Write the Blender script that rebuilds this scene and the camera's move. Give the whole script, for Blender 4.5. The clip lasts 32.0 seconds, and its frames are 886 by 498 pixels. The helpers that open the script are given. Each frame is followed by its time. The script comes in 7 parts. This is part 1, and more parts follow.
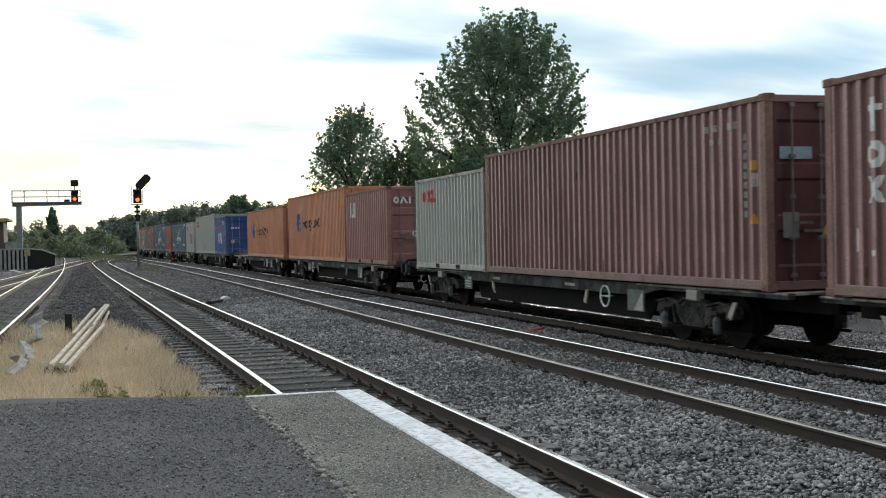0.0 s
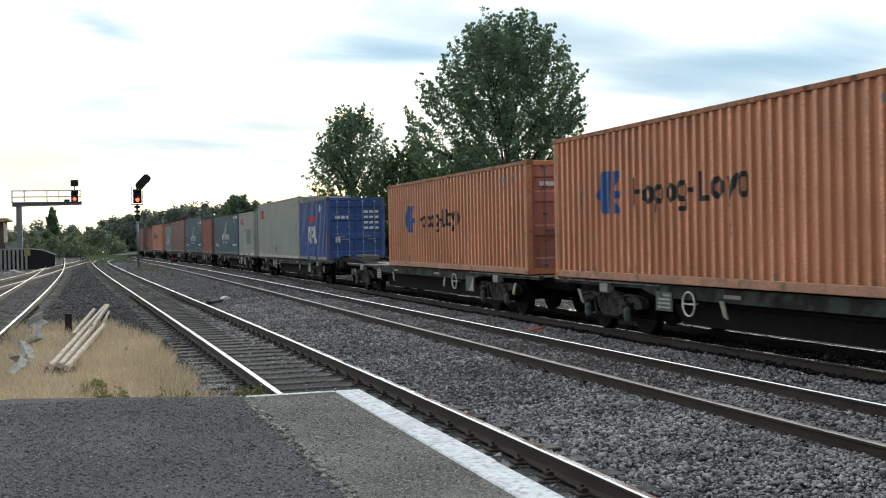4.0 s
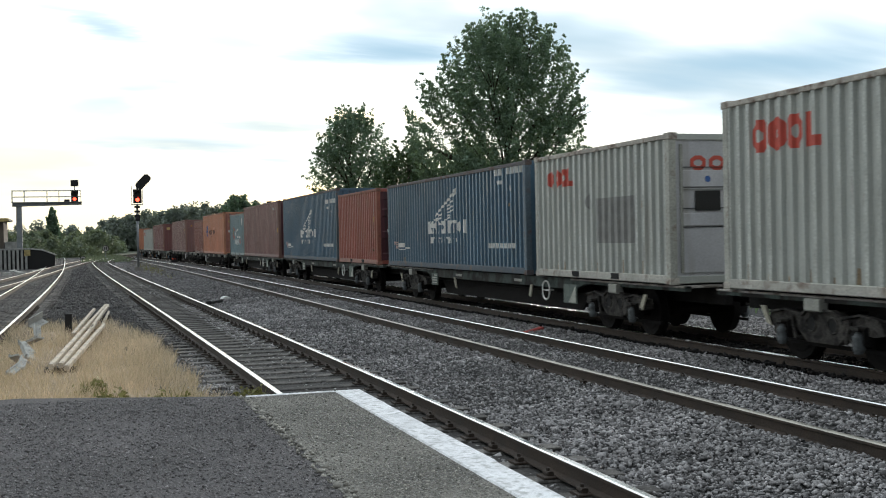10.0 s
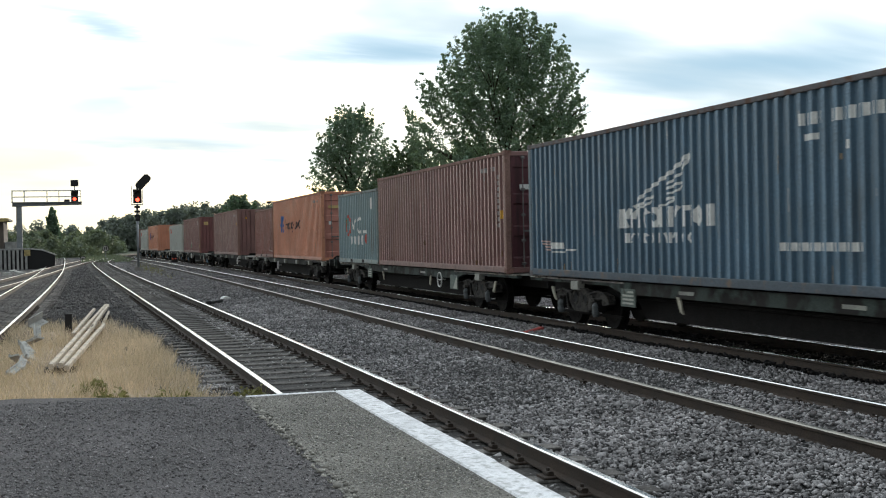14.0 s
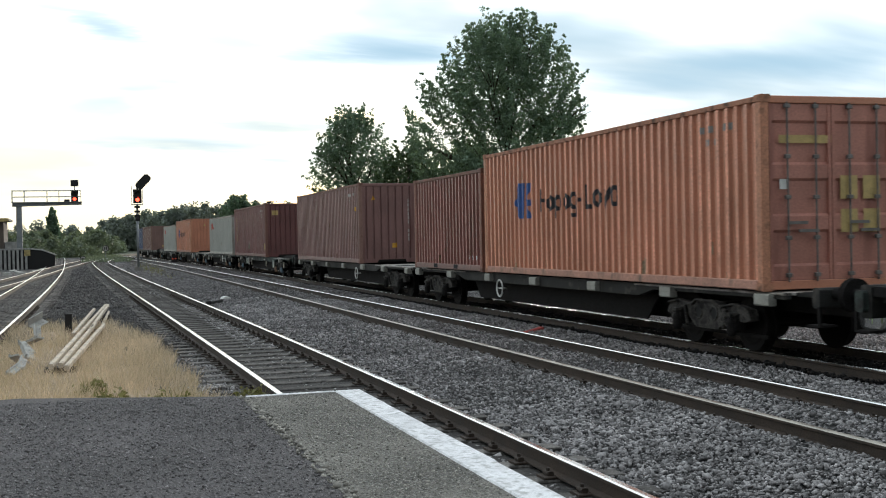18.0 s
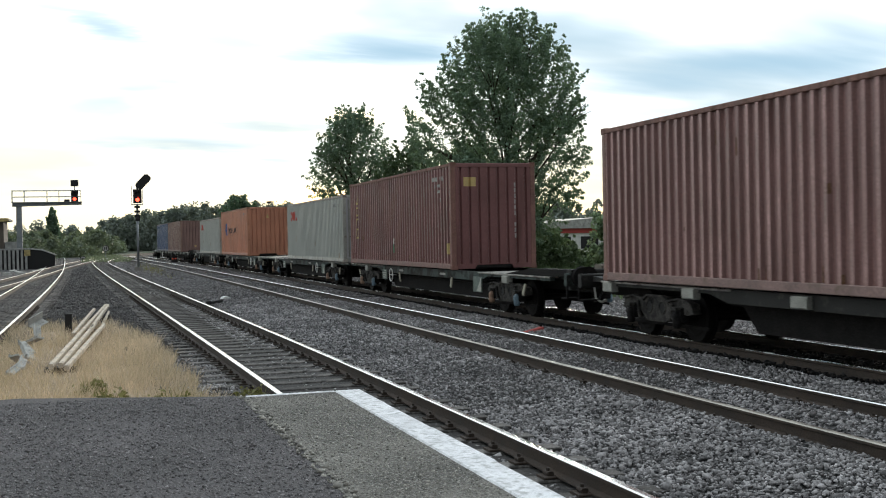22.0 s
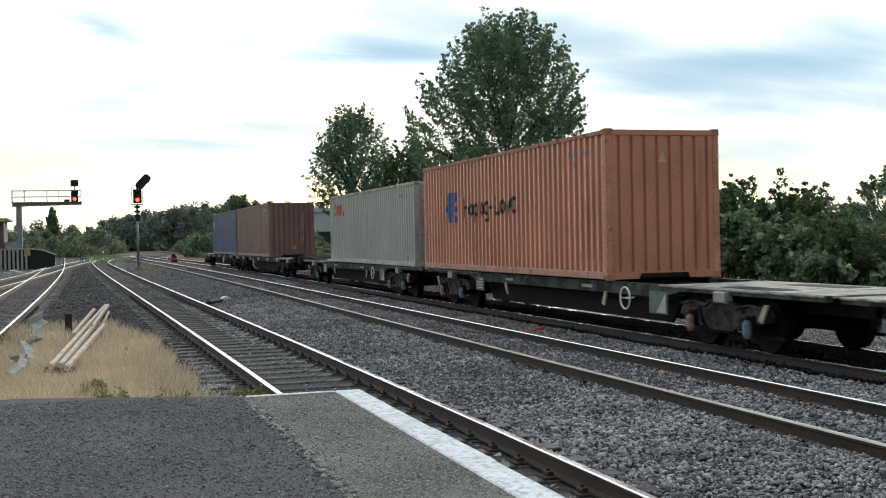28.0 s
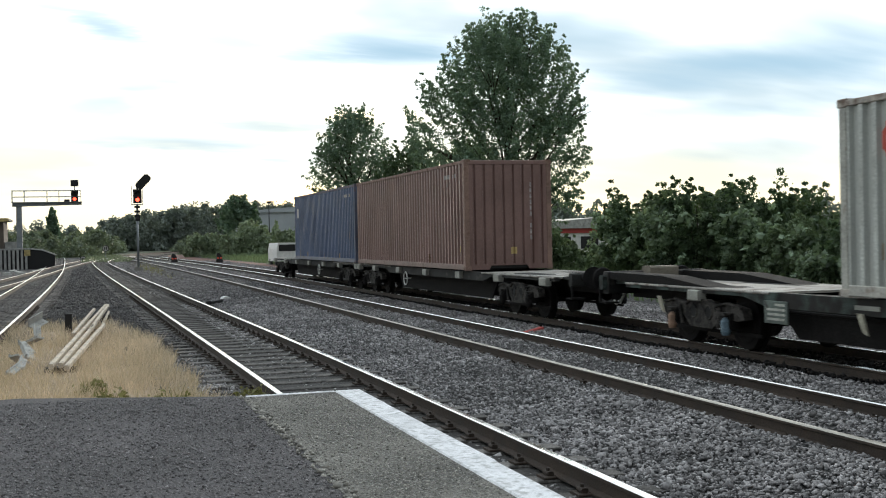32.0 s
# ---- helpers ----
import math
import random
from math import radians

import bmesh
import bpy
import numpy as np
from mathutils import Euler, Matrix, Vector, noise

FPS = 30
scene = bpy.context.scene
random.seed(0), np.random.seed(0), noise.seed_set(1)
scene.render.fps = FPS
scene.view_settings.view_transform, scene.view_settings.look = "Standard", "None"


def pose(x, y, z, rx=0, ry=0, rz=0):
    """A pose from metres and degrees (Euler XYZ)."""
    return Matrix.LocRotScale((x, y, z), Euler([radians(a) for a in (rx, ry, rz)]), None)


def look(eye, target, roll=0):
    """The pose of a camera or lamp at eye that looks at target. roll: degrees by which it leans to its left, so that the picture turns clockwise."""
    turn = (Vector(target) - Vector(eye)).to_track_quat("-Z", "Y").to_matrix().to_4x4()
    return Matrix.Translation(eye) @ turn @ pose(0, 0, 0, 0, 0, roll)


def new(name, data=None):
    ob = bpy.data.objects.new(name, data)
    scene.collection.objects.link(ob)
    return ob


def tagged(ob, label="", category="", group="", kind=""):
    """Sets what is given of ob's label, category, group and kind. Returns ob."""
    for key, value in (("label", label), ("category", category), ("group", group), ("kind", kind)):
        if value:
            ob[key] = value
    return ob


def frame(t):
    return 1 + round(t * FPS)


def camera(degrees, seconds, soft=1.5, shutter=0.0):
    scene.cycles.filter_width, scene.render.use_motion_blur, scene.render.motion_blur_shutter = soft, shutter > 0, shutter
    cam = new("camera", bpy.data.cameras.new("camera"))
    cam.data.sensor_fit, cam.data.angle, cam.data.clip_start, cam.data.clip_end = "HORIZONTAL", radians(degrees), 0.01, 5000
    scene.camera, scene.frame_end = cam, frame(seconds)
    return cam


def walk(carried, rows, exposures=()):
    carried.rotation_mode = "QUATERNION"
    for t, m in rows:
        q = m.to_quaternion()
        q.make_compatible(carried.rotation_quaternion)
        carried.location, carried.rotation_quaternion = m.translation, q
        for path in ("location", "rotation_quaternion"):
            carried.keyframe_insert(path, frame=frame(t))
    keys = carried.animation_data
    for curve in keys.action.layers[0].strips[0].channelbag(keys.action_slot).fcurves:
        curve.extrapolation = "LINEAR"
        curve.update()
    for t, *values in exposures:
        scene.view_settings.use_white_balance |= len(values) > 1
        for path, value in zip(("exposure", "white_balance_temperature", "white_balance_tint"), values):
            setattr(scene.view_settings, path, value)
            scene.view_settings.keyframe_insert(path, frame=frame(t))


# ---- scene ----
# ---------------------------------------------------------------- camera
EYE = Vector((0.0, 0.0, 1.860))
YAW, PITCH, ROLL = -17.3607, -0.5953, -1.137
AHEAD = Vector((-math.sin(radians(YAW)) * math.cos(radians(PITCH)),
                math.cos(radians(YAW)) * math.cos(radians(PITCH)), math.sin(radians(PITCH))))
cam = camera(41.924, 32.0, soft=1.05, shutter=0.2)
walk(cam, [(0.0, look(EYE, EYE + AHEAD * 20, ROLL)), (32.0, look(EYE, EYE + AHEAD * 20, ROLL))],
     exposures=[(0.0, 0.0), (32.0, 0.0)])

# ---------------------------------------------------------------- world and sun
SUN_EL, SUN_AZ = radians(9.5), radians(21)      # azimuth from +y towards +x
world = bpy.data.worlds.new("evening_sky")
scene.world = world
world.use_nodes = True


def build_world():
    nt = world.node_tree
    N, L = nt.nodes, nt.links
    N.clear()
    out = N.new("ShaderNodeOutputWorld")
    bg = N.new("ShaderNodeBackground")
    L.new(bg.outputs[0], out.inputs[0])
    sky = N.new("ShaderNodeTexSky")
    sky.sky_type = "NISHITA"
    sky.sun_disc = False
    sky.sun_elevation, sky.sun_rotation = SUN_EL, SUN_AZ
    gain = N.new("ShaderNodeVectorMath")
    gain.operation = "SCALE"
    gain.inputs["Scale"].default_value = 0.11
    L.new(sky.outputs[0], gain.inputs[0])
    tc = N.new("ShaderNodeTexCoord")
    sep = N.new("ShaderNodeSeparateXYZ")
    L.new(tc.outputs["Generated"], sep.inputs[0])

    def calc(op, a, b=None, clamp=False):
        n = N.new("ShaderNodeMath")
        n.operation, n.use_clamp = op, clamp
        for i, v in enumerate((a, b)):
            if v is None:
                continue
            if isinstance(v, (int, float)):
                n.inputs[i].default_value = v
            else:
                L.new(v, n.inputs[i])
        return n.outputs[0]

    up = calc("MAXIMUM", sep.outputs[2], 0.0)
    den = calc("ADD", up, 0.24)
    cx, cy = calc("DIVIDE", sep.outputs[0], den), calc("DIVIDE", sep.outputs[1], den)
    comb = N.new("ShaderNodeCombineXYZ")
    L.new(cx, comb.inputs[0])
    L.new(cy, comb.inputs[1])

    def cloud(scale, detail, loc, rough=0.5, sx=1.0, sy=1.0):
        mp = N.new("ShaderNodeMapping")
        mp.inputs["Location"].default_value = loc
        mp.inputs["Scale"].default_value = (sx, sy, 1)
        mp.inputs["Rotation"].default_value = (0, 0, radians(17))
        L.new(comb.outputs[0], mp.inputs[0])
        nz = N.new("ShaderNodeTexNoise")
        nz.inputs["Scale"].default_value, nz.inputs["Detail"].default_value = scale, detail
        nz.inputs["Roughness"].default_value, nz.inputs["Distortion"].default_value = rough, 0.25
        L.new(mp.outputs[0], nz.inputs[0])
        return nz.outputs[0]

    def ramp(v, stops):
        r = N.new("ShaderNodeValToRGB")
        e = r.color_ramp.elements
        e[0].position, e[0].color = stops[0][0], (*stops[0][1], 1)
        e[1].position, e[1].color = stops[1][0], (*stops[1][1], 1)
        for p, c in stops[2:]:
            x = e.new(p)
            x.color = (*c, 1)
        r.color_ramp.interpolation = "EASE"
        L.new(v, r.inputs[0])
        return r.outputs[0]

    def mixc(f, a, b):
        m = N.new("ShaderNodeMix")
        m.data_type = "RGBA"
        for sock, v in ((m.inputs[0], f), (m.inputs[6], a), (m.inputs[7], b)):
            if isinstance(v, (int, float)):
                sock.default_value = v
            elif isinstance(v, tuple):
                sock.default_value = (*v, 1)
            else:
                L.new(v, sock)
        return m.outputs[2]

    big = cloud(0.62, 5, (2.3, 0.7, 0), 0.5, 0.8, 1.5)
    small = cloud(2.3, 4, (5.1, 3.3, 0), 0.5, 0.7, 1.7)
    both = calc("ADD", calc("MULTIPLY", big, 0.72), calc("MULTIPLY", small, 0.28))
    cover = ramp(both, [(0.36, (0, 0, 0)), (0.50, (1, 1, 1))])
    shade = cloud(1.15, 4, (9.4, 1.2, 0), 0.5, 0.8, 1.5)
    body = ramp(shade, [(0.36, (0.42, 0.52, 0.58)), (0.56, (0.86, 0.925, 0.955))])
    glow = ramp(up, [(0.0, (1.0, 1.0, 1.0)), (0.13, (0, 0, 0))])
    body = mixc(calc("MULTIPLY", glow, 0.78), body, (0.80, 0.71, 0.45))
    whole = mixc(calc("ADD", calc("MULTIPLY", cover, 0.36), 0.62), gain.outputs[0], body)
    # thin places in the cloud, where pale blue shows: azimuth, elevation, half-widths, tilt, depth
    az = calc("MULTIPLY", calc("ARCTAN2", sep.outputs[0], sep.outputs[1]), 57.296)
    el = calc("MULTIPLY", calc("ARCSINE", sep.outputs[2]), 57.296)
    wisp = cloud(5.0, 5, (1.7, 6.1, 0), 0.6, 0.5, 2.2)
    az = calc("ADD", az, calc("MULTIPLY", calc("SUBTRACT", wisp, 0.5), 7.0))
    el = calc("ADD", el, calc("MULTIPLY", calc("SUBTRACT", small, 0.5), 2.6))
    thin = None
    for a0, e0, wa, we, tilt, depth in ((15.2, 9.3, 4.6, 0.85, -0.06, 0.95), (24.5, 9.7, 5.0, 1.0, -0.05, 0.55), (33.5, 8.0, 7.5, 1.0, 0.03, 0.90), (30.0, 5.9, 7.0, 0.7, 0.0, 0.55),
                                        (5.8, 4.5, 4.8, 0.62, -0.10, 0.72), (1.2, 10.3, 2.4, 0.55, -0.35, 0.75), (7.5, 9.9, 3.6, 0.6, -0.12, 0.50), (0.2, 6.4, 2.6, 0.45, 0.0, 0.32),
                                        (11.0, 6.3, 2.6, 0.5, 0.0, 0.36), (33.0, 3.9, 5.0, 0.65, 0.0, 0.45)):
        da, de = calc("SUBTRACT", az, a0), calc("SUBTRACT", el, e0)
        de = calc("SUBTRACT", de, calc("MULTIPLY", da, tilt))
        q = calc("ADD", calc("POWER", calc("ABSOLUTE", calc("DIVIDE", da, wa)), 2.0), calc("POWER", calc("ABSOLUTE", calc("DIVIDE", de, we)), 2.0))
        g = calc("MULTIPLY", calc("EXPONENT", calc("MULTIPLY", q, -0.62)), depth)
        thin = g if thin is None else calc("MAXIMUM", thin, g)
    whole = mixc(thin, whole, (0.262, 0.398, 0.500))
    dot = N.new("ShaderNodeVectorMath")
    dot.operation = "DOT_PRODUCT"
    L.new(tc.outputs["Generated"], dot.inputs[0])
    dot.inputs[1].default_value = (math.sin(SUN_AZ), math.cos(SUN_AZ), 0.25)
    side = N.new("ShaderNodeMapRange")
    for i, v in enumerate((-0.95, 0.55, 0.22, 1.0), 1):
        side.inputs[i].default_value = v
    L.new(dot.outputs["Value"], side.inputs[0])
    lit = N.new("ShaderNodeVectorMath")
    lit.operation = "SCALE"
    L.new(whole, lit.inputs[0])
    L.new(side.outputs[0], lit.inputs["Scale"])
    L.new(lit.outputs[0], bg.inputs[0])
    bg.inputs[1].default_value = 1.66


build_world()
sun_data = bpy.data.lights.new("sun", "SUN")
sun_data.energy, sun_data.angle, sun_data.color = 1.8, radians(6), (1.0, 0.90, 0.76)
sun = new("sun", sun_data)
SUN_DIR = Vector((math.sin(SUN_AZ) * math.cos(SUN_EL), math.cos(SUN_AZ) * math.cos(SUN_EL), math.sin(SUN_EL)))
sun.matrix_world = look((0, 0, 60), Vector((0, 0, 60)) - SUN_DIR)


# ---------------------------------------------------------------- materials
def mat(name, col, rough=0.7, metal=0.0, var=0.25, scale=6.0, fine=60.0, bump=0.15, stain=None, stain_at=(0.58, 0.72),
        stain_scale=2.0, streak=False, rnd=0.0, leaf=False, coords="Object", spec=0.4, strength=0.01):
    """Base colour varied at two scales, with optional stains (or vertical streaks) and fine relief."""
    m = bpy.data.materials.new(name)
    m.use_nodes = True
    nt = m.node_tree
    N, L = nt.nodes, nt.links
    bs = N["Principled BSDF"]
    bs.inputs["Roughness"].default_value, bs.inputs["Metallic"].default_value = rough, metal
    bs.inputs["Specular IOR Level"].default_value = spec
    tc = N.new("ShaderNodeTexCoord")
    src = tc.outputs[coords]

    def nz(s, d, stretch=None):
        n = N.new("ShaderNodeTexNoise")
        n.inputs["Scale"].default_value, n.inputs["Detail"].default_value = s, d
        if stretch:
            mp = N.new("ShaderNodeMapping")
            mp.inputs["Scale"].default_value = stretch
            L.new(src, mp.inputs[0])
            L.new(mp.outputs[0], n.inputs[0])
        else:
            L.new(src, n.inputs[0])
        return n.outputs[0]

    def rng(v, lo, hi, a=0.3, b=0.7):
        r = N.new("ShaderNodeMapRange")
        for i, x in enumerate((a, b, lo, hi), 1):
            r.inputs[i].default_value = x
        L.new(v, r.inputs[0])
        return r.outputs[0]

    def times(a, b):
        n = N.new("ShaderNodeMath")
        n.operation = "MULTIPLY"
        L.new(a, n.inputs[0])
        L.new(b, n.inputs[1])
        return n.outputs[0]

    coarse, grain = nz(scale, 4), nz(fine, 3)
    gain = times(rng(coarse, 1 - var, 1 + var), rng(grain, 1 - var * 0.8, 1 + var * 0.8))
    if rnd:
        oi = N.new("ShaderNodeObjectInfo")
        gain = times(gain, rng(oi.outputs["Random"], 1 - rnd, 1 + rnd, 0, 1))
    if leaf:
        ge = N.new("ShaderNodeNewGeometry")
        gain = times(gain, rng(ge.outputs["Random Per Island"], 1 - leaf, 1 + leaf, 0, 1))
    sc = N.new("ShaderNodeVectorMath")
    sc.operation = "SCALE"
    sc.inputs[0].default_value = col
    L.new(gain, sc.inputs["Scale"])
    colour = sc.outputs[0]
    if stain:
        mx = N.new("ShaderNodeMix")
        mx.data_type = "RGBA"
        s = nz(stain_scale, 5, (1, 1, 0.12) if streak else None)
        L.new(rng(s, 0, 1, *stain_at), mx.inputs[0])
        L.new(colour, mx.inputs[6])
        mx.inputs[7].default_value = (*stain, 1)
        colour = mx.outputs[2]
    L.new(colour, bs.inputs["Base Color"])
    L.new(rng(coarse, max(rough - 0.12, 0.05), min(rough + 0.12, 1)), bs.inputs["Roughness"])
    if bump:
        bp = N.new("ShaderNodeBump")
        bp.inputs["Strength"].default_value, bp.inputs["Distance"].default_value = bump, strength
        L.new(grain, bp.inputs["Height"])
        L.new(bp.outputs[0], bs.inputs["Normal"])
    return m


def glowing(name, col, power):
    m = bpy.data.materials.new(name)
    m.use_nodes = True
    bs = m.node_tree.nodes["Principled BSDF"]
    bs.inputs["Base Color"].default_value = (*col, 1)
    bs.inputs["Emission Color"].default_value = (*col, 1)
    bs.inputs["Emission Strength"].default_value = power
    return m


def leaves(name, col, thin=0.35, leaf=0.45):
    m = mat(name, col, 0.6, var=0.3, scale=0.6, fine=9, bump=0, leaf=leaf, spec=0.3)
    nt = m.node_tree
    N, L = nt.nodes, nt.links
    bs, out = N["Principled BSDF"], N["Material Output"]
    tr = N.new("ShaderNodeBsdfTranslucent")
    tr.inputs[0].default_value = (col[0] * 1.2, col[1] * 1.2, col[2] * 0.75, 1)
    mx = N.new("ShaderNodeMixShader")
    mx.inputs[0].default_value = thin
    L.new(bs.outputs[0], mx.inputs[1])
    L.new(tr.outputs[0], mx.inputs[2])
    L.new(mx.outputs[0], out.inputs[0])
    return m


